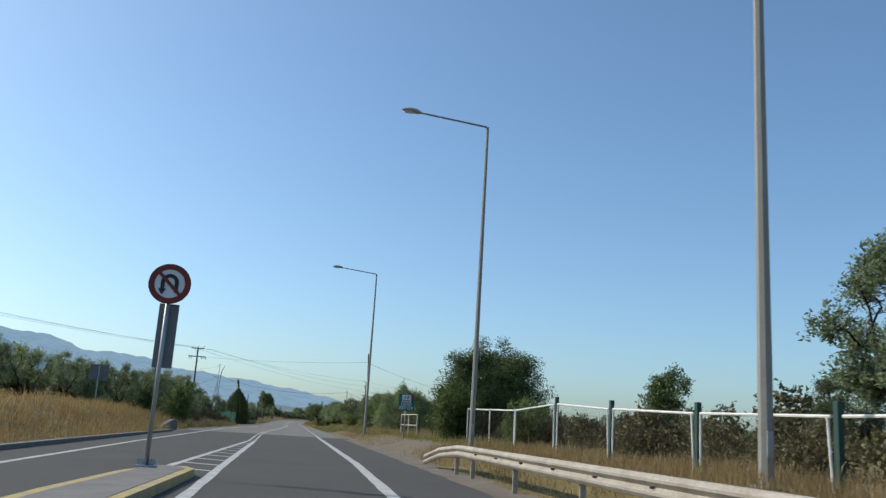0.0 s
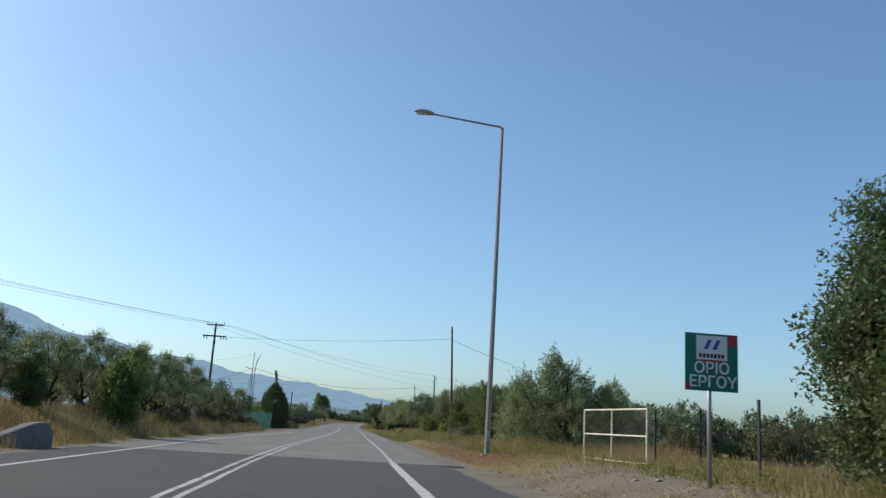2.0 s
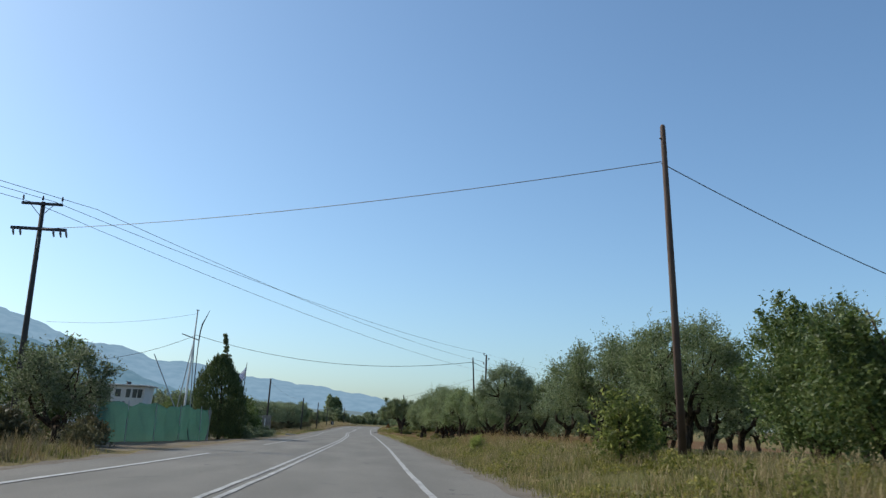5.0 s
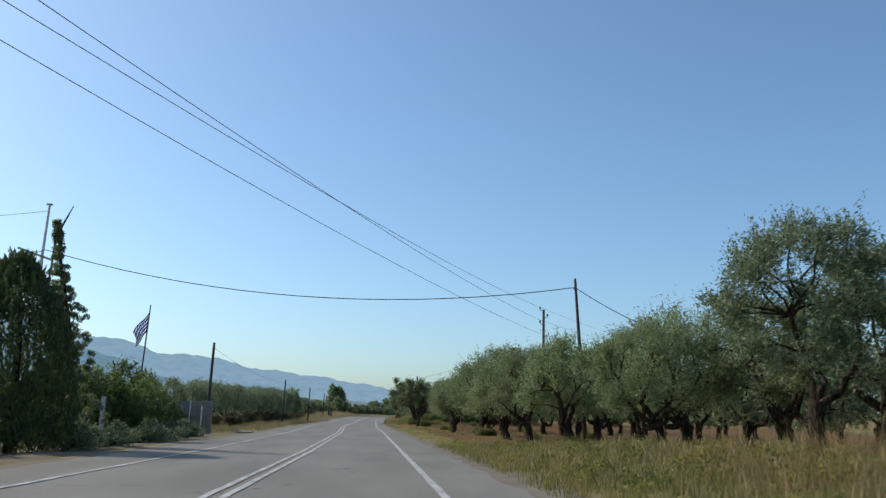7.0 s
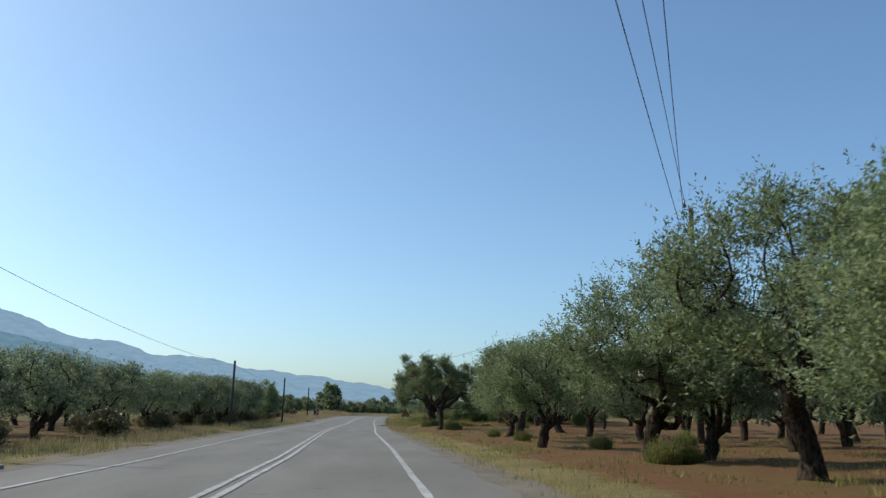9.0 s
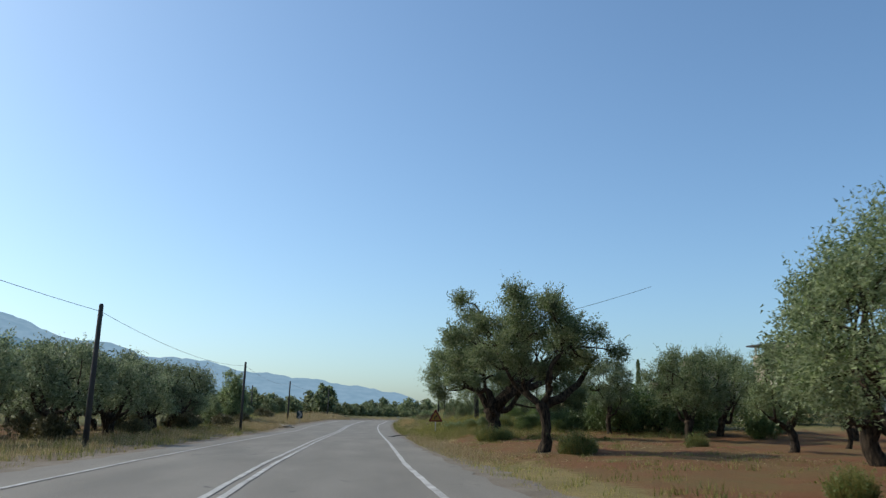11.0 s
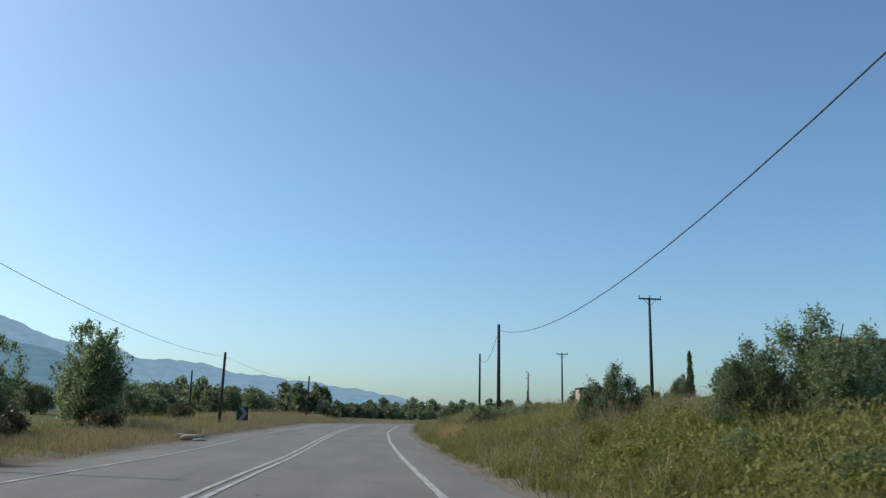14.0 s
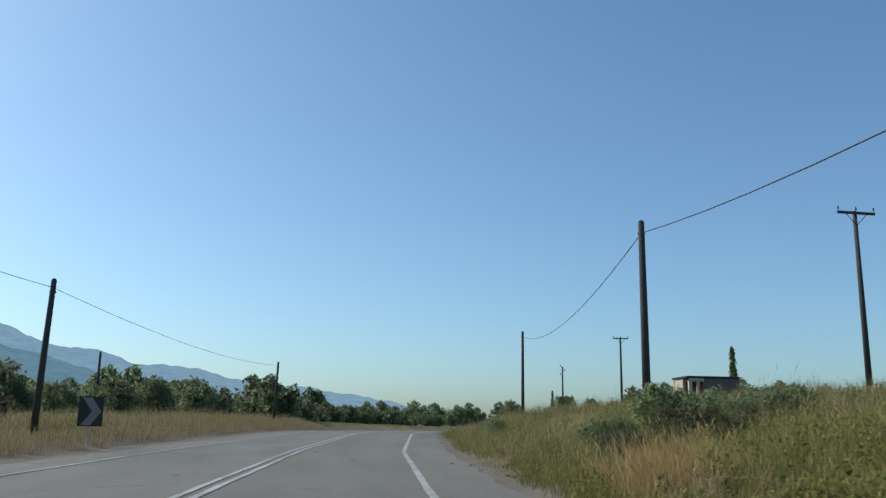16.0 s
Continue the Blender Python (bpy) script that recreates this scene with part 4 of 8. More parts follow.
def plume_cypress(seed, h, r, n_leaf, leaf, label):
    """A dense evergreen column of steep overlapping plumes, drawn out to a leaning tip."""
    rng = np.random.default_rng(seed)
    e = thing("cypress_tree", 0, 0, 0, label, "tree")
    bm = bmesh.new()
    tube(bm, [(0, 0, -0.2), (-0.05, 0, h * 0.5), (-0.3, 0, h * 0.96)], [0.16, 0.09, 0.01], 8)
    part("trunk", bm, M_BARK, e, "", True)
    per = 26
    m = n_leaf // per
    t = rng.uniform(0.0, 1.0, m) ** 1.15
    a = rng.uniform(0, 2 * math.pi, m)
    prof = np.interp(t, [0, 0.1, 0.35, 0.6, 0.75, 0.88, 1.0], [0.80, 0.95, 1.0, 0.95, 0.78, 0.42, 0.06])
    q = r * prof * rng.uniform(0.55, 1.0, m) ** 0.4 * (1 + 0.12 * np.sin(3 * a + 4 * t + seed))
    o = np.stack([np.cos(a) * q - 0.3 * t, np.sin(a) * q, t * (h - 0.75)], -1)
    d = np.stack([np.cos(a) * 0.22 - 0.05, np.sin(a) * 0.22, np.ones(m)], -1) + rng.normal(0, 0.10, (m, 3))
    ln = rng.uniform(0.35, 0.9, m) * (1 - 0.3 * t)
    s = rng.uniform(0, 1, (m, per, 1))
    P = o[:, None, :] + d[:, None, :] * ln[:, None, None] * s + rng.normal(0, 1, (m, per, 3)) * 0.075 * (1.1 - s)
    W = d[:, None, :] + rng.normal(0, 0.35, (m, per, 3))
    ob = leaves("foliage", P.reshape(-1, 3), leaf, M_CYPRESS, rng, 0.0, 0.30, W.reshape(-1, 3))
    ob.parent = e
    return e


def place(ob, x, y, turn=0.0, size=1.0, dz=0.0, label=""):
    c = copy_thing(ob, pose(x, y, gz(x, y) + dz, 0, 0, turn) @ Matrix.Diagonal((size, size, size, 1)))
    if label:
        tagged(c, label)
    return c


def put(ob, x, y, turn=0.0, size=1.0, dz=0.0):
    ob.matrix_basis = pose(x, y, gz(x, y) + dz, 0, 0, turn) @ Matrix.Diagonal((size, size, size, 1))
    return ob


def build_right_start():
    """Trees and shrubs behind the fence near the junction."""
    a = bush(3, 6.3, 2.5, 100000, 0.098, M_DARKLEAF, "tall dense dark evergreen tree reaching down to the ground", "tree", "evergreen_tree", "evergreens by the fence", 0.2, 11, shoots=0.15, level=0.78)
    put(a, 11.2, 51.6)
    place(a, 12.8, 50.8, 130, 0.98)
    b = bush(5, 6.3, 2.5, 16000, 0.17, M_DARKLEAF, "round dark shrub tree behind the wire fence", "tree", "shrub_tree", "", 0.3, 6, shoots=0.5)
    put(b, 22.5, 50.0, 0, 0.84)
    c = bush(7, 3.2, 1.5, 14000, 0.12, M_BUSH, "leafy green bush at the foot of an evergreen tree", "bush", "bush", "bushes by the fence", 0.0, 6)
    put(c, 9.3, 47.8)
    place(c, 10.4, 37.2, 60, 0.62)
    place(c, 11.2, 40.2, 200, 0.75)
    d = olive_tree(11, 4.7, 2.0, 0.8, 0.13, 26000, 0.10, "slender olive tree behind the wire fence", M_OLIVE_GREY, (0.1, 0), "olives by the fence")
    put(d, 13.6, 16.6, 40, 1.22)
    place(d, 14.6, 20.5, 190, 0.5)
    s = bush(9, 1.75, 1.5, 5200, 0.11, M_BROWNBUSH, "dusty brown scrub behind the wire fence", "bush", "scrub_bush", "scrub behind the fence", 0.0, 6)
    put(s, 11.6, 27.0)
    rng = np.random.default_rng(21)
    y = 6.0
    while y < 46:
        place(s, 11.7 + rng.uniform(-0.4, 1.6), y, rng.uniform(0, 360), rng.uniform(0.8, 1.15))
        y += 2.6
    for x, y, k in ((15.5, 24, 1.5), (18, 18, 1.7), (17, 12, 1.6), (19, 30, 1.4), (20, 38, 1.5)):
        place(s, x, y, 37 * y, k)


def build_right_mid():
    """Shrubby trees between the gate and the orchard."""
    a = pointed_tree(31, 4.3, 2.6, 84000, 0.068, M_OLIVE, "wide leafy wild olive beside a field gate", "wild_olive", "wild olives along the road", ((-0.4, 0.0, 1.06, 0.50), (0.0, 0.3, 0.98, 0.46), (-0.6, -0.4, 0.92, 0.46), (0.55, 0.1, 0.90, 0.5), (1.1, 0.3, 0.84, 0.46), (-1.6, 0.2, 0.82, 0.5), (0.3, -1.1, 0.66, 0.6), (1.9, -0.1, 0.74, 0.42), (-0.4, 1.2, 0.8, 0.55), (2.6, 0.5, 0.62, 0.36), (-1.9, 0.8, 0.6, 0.42)))
    put(a, 10.0, 74.6)
    lowt = pointed_tree(38, 3.1, 2.3, 3600, 0.23, M_OLIVE_GREY, "low dark olive tree in a field behind a gate", "field_olive", "olives of the field", ((0, 0, 1.0, 0.7), (1.1, 0.4, 0.85, 0.7), (-1.2, 0.2, 0.8, 0.65), (0.2, -1.2, 0.75, 0.6), (-0.3, 1.2, 0.9, 0.6)))
    put(lowt, 15.6, 84.0)
    rngf = np.random.default_rng(19)
    for i in range(17):
        place(lowt, 17.5 + 2.6 * i + rngf.uniform(-0.5, 0.5), 86.5 + 0.25 * i + rngf.uniform(-2, 2), rngf.uniform(0, 360), rngf.uniform(0.8, 1.1))
    for i in range(22):
        place(lowt, rngf.uniform(17, 62), rngf.uniform(95, 118), rngf.uniform(0, 360), rngf.uniform(0.95, 1.3))
    place(a, 13.2, 77.5, 80, 0.8)
    place(a, 12.6, 83.0, 210, 0.55)
    b = bush(33, 3.9, 1.8, 22000, 0.095, M_BUSH, "upright green wild almond tree by the road", "tree", "wild_almond", "wild almonds along the road", 0.5, 6)
    put(b, 10.2, 93.0)
    place(b, 11.8, 100.5, 80, 1.02)
    place(b, 10.6, 107.5, 200, 1.0)
    place(b, 13.4, 98.0, 140, 0.6)
    place(b, 12.2, 86.0, 300, 0.62)
    place(b, 12.5, 113.5, 10, 1.1)
    c = bush(35, 2.0, 1.25, 4200, 0.11, M_FRESH, "low bright green roadside bush", "bush", "bush", "low green bushes", 0.0, 6)
    put(c, 8.1, 115.4, 0, 1.0)
    place(c, 6.6, 132.8, 210, 0.40)
    place(c, 9.9, 118.4, 70, 0.6)
    place(c, 7.3, 137.5, 20, 0.3)
    d = bush(37, 1.6, 1.3, 8500, 0.085, M_BRUSH, "dusty grey-green scrub in the verge", "bush", "scrub_bush", "scrub of the verge", 0.0, 5)
    put(d, 9.2, 82.0)
    for x, y, k in ((10.2, 86, 0.9), (9.6, 79.5, 0.8), (11.5, 90, 1.0), (9.0, 97, 0.7), (12.8, 81.0, 1.1), (9.2, 103.5, 0.7), (20, 75, 1.2), (23, 78, 1.3), (26, 81, 1.4), (29, 83, 1.4), (33, 84, 1.5), (17.5, 79, 1.1), (37, 83, 1.5)):
        place(d, x, y, 53 * y, k)


def build_orchard():
    """The old olive orchard beside the road, and its counterpart across it."""
    kinds = [
        olive_tree(101, 5.7, 3.1, 1.30, 0.23, 40000, 0.088, "old olive tree with a thick dark trunk on red soil", M_OLIVE, (0.2, 0.1), skirt=1.2, n_lobes=25),
        olive_tree(102, 5.2, 3.2, 1.05, 0.23, 40000, 0.088, "old olive tree with low spreading limbs on red soil", M_OLIVE, (-0.2, 0.15), limbs=5, skirt=1.0, n_lobes=26),
        olive_tree(103, 6.0, 2.7, 1.45, 0.20, 38000, 0.088, "upright old olive tree with a forked trunk", M_OLIVE_GREY, (0.1, -0.25), limbs=3, skirt=1.3, n_lobes=23),
        olive_tree(104, 4.7, 2.6, 1.0, 0.21, 34000, 0.088, "round-crowned olive tree with a short leaning trunk", M_OLIVE, (0.25, -0.1), skirt=1.0, n_lobes=21),
    ]
    mid = [
        olive_tree(108, 5.4, 3.0, 1.2, 0.24, 19000, 0.115, "olive tree with a dark trunk above a dry grass bank", M_OLIVE, (0.2, 0.1), skirt=0.9, twigs=False, n_lobes=22),
        olive_tree(109, 5.8, 2.7, 1.3, 0.22, 19000, 0.115, "forked olive tree above a dry grass bank", M_OLIVE_GREY, (-0.1, 0.15), skirt=0.9, twigs=False, n_lobes=20),
    ]
    put(mid[0], -20.5, 134.0, 0, 1.0)
    put(mid[1], -23.5, 141.0, 0, 1.0)
    far = [
        olive_tree(105, 5.2, 2.9, 1.2, 0.25, 4200, 0.25, "olive tree deep in the orchard with a dark trunk", M_OLIVE, (0.2, 0.1), twigs=False, skirt=0.6, n_lobes=18, lobe_r=0.34),
        olive_tree(106, 5.0, 2.8, 1.25, 0.23, 4200, 0.25, "olive tree deep in the orchard with a forked trunk", M_OLIVE_GREY, (-0.2, 0.15), twigs=False, skirt=0.6, n_lobes=18, lobe_r=0.34),
    ]
    low = olive_tree(107, 4.7, 2.9, 0.85, 0.24, 13000, 0.13, "low olive tree in a grove with a short dark trunk", M_OLIVE_GREY, (0.15, 0.1), limbs=5, skirt=0.95, twigs=False, n_lobes=19, lobe_r=0.33)
    put(low, -11.3, 130.5, 20, 0.9)
    put(far[0], 17.0, 121.0)
    put(far[1], 22.5, 118.0)
    for i, k in enumerate(kinds):
        put(k, (13.6, 13.0, 10.3, 14.5)[i], (125.5, 133.5, 145.8, 155.7)[i], (0, 40, 170, 250)[i], (0.95, 0.98, 0.80, 1.0)[i])
    rng = np.random.default_rng(5)
    row = [(11.0, 157.3, 0.79), (13.9, 162.8, 1.04), (10.0, 164.4, 0.93), (9.6, 172.2, 0.89), (9.5, 176.9, 0.84), (10.2, 183.2, 1.04), (10.0, 191.2, 1.0), (11.3, 190.6, 0.9), (8.8, 200.4, 0.91), (9.6, 209.2, 0.93), (10.4, 217.4, 0.9)]
    for i, (x, y, k) in enumerate(row):
        place(kinds[(1, 1, 3, 0, 1, 0, 1, 3, 3, 0, 1)[i]], x, y, rng.uniform(0, 360), k)
    for cx in (16.5, 23.0, 30.0, 37.0):
        y = 122.0 + rng.uniform(0, 4)
        while y < 246:
            if y < (240 if cx > 28 else 228) and not (cx < 20 and 155 < y < 167):
                place((mid if cx < 20 else far)[int(rng.integers(2))], cx + rng.uniform(-1, 1), y, rng.uniform(0, 360), rng.uniform(0.9, 1.05), label="olive tree deep in the orchard with a dark trunk")
            y += (7.4 if cx < 20 else 9.0) * rng.uniform(0.9, 1.1)
    # the near trees at the end of the orchard: lumps of their crowns as x, y, z, radius
    tall = ((-2.5, 1.9, 5.4, 0.55), (-2.2, 1.6, 4.7, 0.65), (-2.9, 0.5, 3.9, 0.7), (-2.9, 0.4, 3.0, 0.7), (-2.2, -0.9, 3.1, 0.7), (-1.2, 0.8, 4.2, 0.8), (-1.2, -1.8, 5.1, 0.65), (-1.0, -1.5, 4.3, 0.7), (-0.7, -0.2, 4.9, 0.75), (0.35, 0.2, 5.2, 0.65), (0.45, -0.6, 4.6, 0.75), (1.1, 0.3, 4.3, 0.75), (2.0, 0.1, 4.1, 0.6), (2.6, -0.3, 3.4, 0.55), (1.6, 0.9, 3.3, 0.7), (-1.3, -1.2, 3.6, 0.7), (-0.3, 1.4, 4.1, 0.8), (0.8, -1.3, 3.9, 0.7), (-1.5, 1.5, 3.4, 0.7), (1.2, 1.7, 3.9, 0.7), (-0.15, -0.3, 4.0, 0.6), (-0.9, -0.8, 3.0, 0.6), (0.9, 0.6, 3.0, 0.6), (0.3, 1.0, 2.8, 0.5), (-0.6, 0.9, 3.0, 0.6), (1.6, -0.2, 3.2, 0.55), (0.1, -1.2, 4.9, 0.55), (-2.0, 0.2, 4.3, 0.6))
    t = olive_tree(201, 6.4, 3.3, 1.70, 0.19, 64000, 0.078, "tall open olive tree with a forked trunk at the orchard's edge", M_OLIVE, (0.02, 0.0), "", 4, skirt=1.9, lobes=tall)
    bm = bmesh.new()
    tube(bm, [(0.0, 0, 1.45), (0.35, 0.02, 1.72), (0.75, 0.05, 1.85), (1.1, 0.1, 2.15), (1.4, 0.15, 2.35), (1.65, 0.2, 2.75), (1.85, 0.2, 3.2)], [0.17, 0.16, 0.15, 0.13, 0.11, 0.08, 0.04], 9)
    gnarl(bm, bm.verts[:], 0.5, 0.05)
    part("heavy_limb", bm, M_BARK, t, "thick dark limb", True)
    put(t, 7.95, 234.0, 0)
    old = ((-2.7, 0.2, 3.1, 0.75), (-2.7, -0.3, 2.4, 0.6), (-2.4, 0.4, 3.9, 0.75), (-1.9, 0.2, 4.6, 0.6), (-1.5, -0.2, 5.05, 0.65), (-0.4, 0.2, 5.25, 0.65), (-0.9, 0.1, 4.5, 0.8), (-1.3, -1.2, 3.7, 0.8), (-2.0, -1.2, 2.8, 0.7), (-0.3, -1.0, 3.8, 0.8), (0.5, -0.4, 4.45, 0.65), (0.9, 0.5, 3.6, 0.75), (0.7, -0.9, 3.0, 0.55), (1.85, 0.2, 5.2, 0.58), (1.85, 0.1, 4.45, 0.6), (1.9, 0.9, 3.9, 0.55), (3.35, 0.3, 5.3, 0.6), (3.0, 0.1, 4.5, 0.65), (4.1, 0.2, 4.9, 0.7), (3.7, -0.1, 4.0, 0.7), (3.2, 0.5, 3.5, 0.6), (4.4, 0.3, 3.5, 0.75), (4.0, 0.0, 2.8, 0.65), (4.6, 0.2, 2.2, 0.6), (3.4, 0.2, 2.45, 0.5), (3.9, 0.4, 1.95, 0.55), (2.3, 0.5, 3.2, 0.5), (2.8, 0.5, 3.0, 0.5), (3.4, 0.7, 1.7, 0.5), (4.5, 0.4, 1.6, 0.6), (-0.2, 1.3, 4.1, 0.85), (-1.6, 1.4, 3.8, 0.85), (1.5, 1.6, 3.4, 0.7), (-2.4, -0.2, 2.0, 0.5), (-0.9, -1.6, 2.7, 0.5), (0.3, -1.4, 2.9, 0.45))
    big = olive_tree(202, 6.0, 4.0, 1.45, 0.34, 124000, 0.070, "very old olive tree with a huge dark trunk and heavy limbs", M_OLIVE, (0.1, 0.2), "", 5, skirt=1.5, lobes=old)
    bm = bmesh.new()
    tube(bm, [(0.1, 0.1, 1.2), (0.45, 0.12, 1.75), (0.94, 0.1, 2.3), (1.3, 0.15, 2.6), (1.6, 0.1, 2.95), (1.85, 0.15, 3.3), (2.2, 0.2, 3.65), (2.7, 0.25, 3.75), (3.1, 0.3, 4.1)], [0.31, 0.27, 0.24, 0.22, 0.20, 0.18, 0.15, 0.11, 0.05], 10)
    gnarl(bm, bm.verts[:], 0.6, 0.06)
    part("heavy_limb", bm, M_BARK, big, "thick dark limb", True)
    bm = bmesh.new()
    tube(bm, [(0.35, 0.0, 1.5), (0.8, -0.05, 2.0), (1.2, -0.1, 2.3), (1.65, -0.05, 2.45), (2.1, -0.12, 2.55), (2.6, -0.05, 2.75), (3.0, 0.05, 2.85), (3.5, 0.1, 3.2)], [0.24, 0.23, 0.22, 0.21, 0.19, 0.16, 0.11, 0.05], 9)
    gnarl(bm, bm.verts[:], 0.6, 0.05)
    part("heavy_limb", bm, M_BARK, big, "thick dark low limb", True)
    put(big, 8.25, 247.5, 0)
    small = olive_tree(203, 4.4, 2.9, 0.9, 0.15, 52000, 0.076, "olive tree with a thin forked trunk above tall weeds", M_OLIVE, (0.1, 0.0), "", 4, skirt=1.2, n_lobes=24)
    put(small, 9.9, 256.5, 0)
    place(kinds[3], 18.0, 246.0, 100, 0.95)
    place(kinds[1], 21.0, 249.5, 160, 0.88)
    place(kinds[2], 15.3, 250.5, 160, 0.84)
    place(kinds[0], 17.2, 234.5, 80, 0.72)
    place(kinds[2], 22.5, 240.0, 10, 0.72)
    place(kinds[0], 21.5, 257.0, 220, 0.70)
    place(low, 19.6, 256.6, 140, 0.62)
    place(low, 27.0, 247.0, 20, 0.85)
    # across the road
    left = [(-19.5, 33.0, 0.55), (-18.8, 39.5, 0.56), (-17.6, 45.5, 0.57), (-17.0, 51.5, 0.58), (-16.2, 57.0, 0.58), (-15.4, 62.5, 0.58), (-14.6, 67.5, 0.62), (-13.5, 72.5, 0.6), (-13.2, 79.0, 0.66), (-13.4, 85.5, 0.72), (-13.4, 92, 0.78), (-13.2, 98.5, 0.82), (-13.4, 105, 0.86), (-13.4, 111.5, 0.86), (-14.2, 118.5, 0.84), (-13.6, 126.0, 0.7)]
    for i, (x, y, k) in enumerate(left):
        place(mid[i % 2], x, y, rng.uniform(0, 360), k * 1.04, label="dusty olive tree above a dry grass bank")
    for cx in (-19.5, -27.5):
        y = 42.0 + rng.uniform(0, 6)
        while y < 128:
            place(far[int(rng.integers(2))], cx + rng.uniform(-1.5, 1.5), y, rng.uniform(0, 360), rng.uniform(0.7, 0.9), label="dusty olive tree above a dry grass bank")
            y += 9.5 * rng.uniform(0.85, 1.15)
    for x, y, k in ((-12.6, 209, 0.86), (-12.0, 218, 0.84), (-11.8, 226.5, 0.82), (-11.2, 243.5, 0.88), (-11.4, 252, 0.86), (-11.8, 262, 0.8), (-13.5, 271, 0.8), (-12.2, 200.5, 0.72)):
        place(low, x, y, rng.uniform(0, 360), k * 1.16)
        place(low, x - 4.6, y + 4.2, rng.uniform(0, 360), k * 1.2)
    for x, y, k in ((-12.6, 247.6, 1.12), (-12.8, 257.0, 1.15), (-14.2, 266.5, 1.2), (-13.2, 238.5, 1.05), (-15.0, 277.0, 1.1), (-12.6, 273.8, 1.22), (-13.2, 279.6, 1.18)):
        place(low, x, y, rng.uniform(0, 360), k)
    for cx in (-19, -26, -35):
        y = 188.0 + rng.uniform(0, 6)
        while y < 300:
            place(far[int(rng.integers(2))], cx + rng.uniform(-1.5, 1.5), y, rng.uniform(0, 360), rng.uniform(0.72, 0.95), label="low olive tree in a grove with a short dark trunk")
            y += 7.0 * rng.uniform(0.85, 1.15)


def build_left_mid():
    b = bush(41, 3.6, 1.6, 15000, 0.12, M_BUSH, "tall leafy green bush beside the oncoming lane", "bush", "bush", "green bushes across the road", 0.0, 6)
    put(b, -9.6, 77.8)
    place(b, -11.2, 71.0, 90, 0.6)
    s = bush(43, 1.5, 1.5, 4000, 0.14, M_BROWNBUSH, "dry brownish scrub on the bank across the road", "bush", "scrub_bush", "scrub across the road", 0.0, 5)
    put(s, -10.4, 81.0)
    for x, y, k in ((-9.6, 89, 0.8), (-10.3, 97, 0.8), (-9.8, 105, 0.8), (-9.9, 113, 0.9), (-9.2, 120, 0.8), (-17, 60, 1.5), (-19, 52, 1.7), (-18.5, 44, 1.7), (-20, 36, 1.8), (-15.5, 66, 1.3), (-9.0, 127.5, 0.8), (-8.4, 124.0, 0.6)):
        place(s, x, y, 71 * y, k)
    w = bush(45, 4.2, 2.4, 14000, 0.13, M_OLIVE, "broad wild olive above a dry grass bank", "tree", "wild_olive", "wild olives across the road", 0.3, 7)
    put(w, -21.5, 60.5, 0, 1.0)
    place(w, -14.6, 69.0, 50, 0.7)
    for x, y, k in ((-24, 27, 1.0), (-15.2, 65.5, 0.75), (-26, 48, 1.1), (-23, 52, 1.0)):
        place(w, x, y, 31 * y, k)
    for i in range(26):
        y = 196 + 5.0 * i
        place(s, float(lerp(y, L_EDGE)) - 5.5 - 3.5 * (i % 3) / 2, y + 1.7 * (i % 2), 67 * i, 0.75 + 0.25 * (i % 4) / 3, label="dusty green scrub between the grove and the road")
    # the yard's evergreens
    put(plume_cypress(51, 6.4, 1.7, 52000, 0.13, "dense columnar cypress at the corner of a yard"), -8.85, 157.2)
    put(conifer(52, 8.0, 2.2, 21000, 0.10, M_SOFTLEAF, "slender ragged conifer with a thin drooping top", "slender_conifer", True, "", -1.35), -8.35, 161.2)
    put(conifer(55, 2.5, 0.75, 6000, 0.07, M_CYPRESS, "young dark cypress beside a stone pillar", "cypress_tree"), -10.0, 187.0)
    h = bush(53, 2.9, 2.0, 16000, 0.10, M_BUSH, "dark overgrown garden hedge beside the road", "bush", "hedge_bush", "hedge of the yard", 0.0, 7)
    put(h, -9.3, 166.5, 0, 1.2)
    place(h, -9.0, 171.5, 80, 0.95)
    place(h, -9.4, 176.5, 190, 0.86)
    place(h, -9.6, 181.5, 250, 0.72)
    low = bush(54, 1.0, 1.3, 5200, 0.075, M_OLIVE_GREY, "low trimmed dark shrub at the road's edge", "bush", "low_shrub", "low shrubs of the yard", 0.0, 6)
    put(low, -7.1, 161.5)
    for x, y in ((-7.0, 164.8), (-7.2, 168.2), (-7.2, 171.5), (-7.5, 174.8), (-7.8, 178.0), (-7.6, 158.4)):
        place(low, x, y, 61 * y, 1.0)
    place(h, -15.2, 138.0, 30, 1.5, label="dark leafy tree behind the green net")
    for x, y, k in ((-13.4, 186.5, 0.8), (-16, 193, 1.0), (-17, 178, 1.0)):
        place(h, x, y, 41 * y, k, label="dark leafy shrub behind the yard")


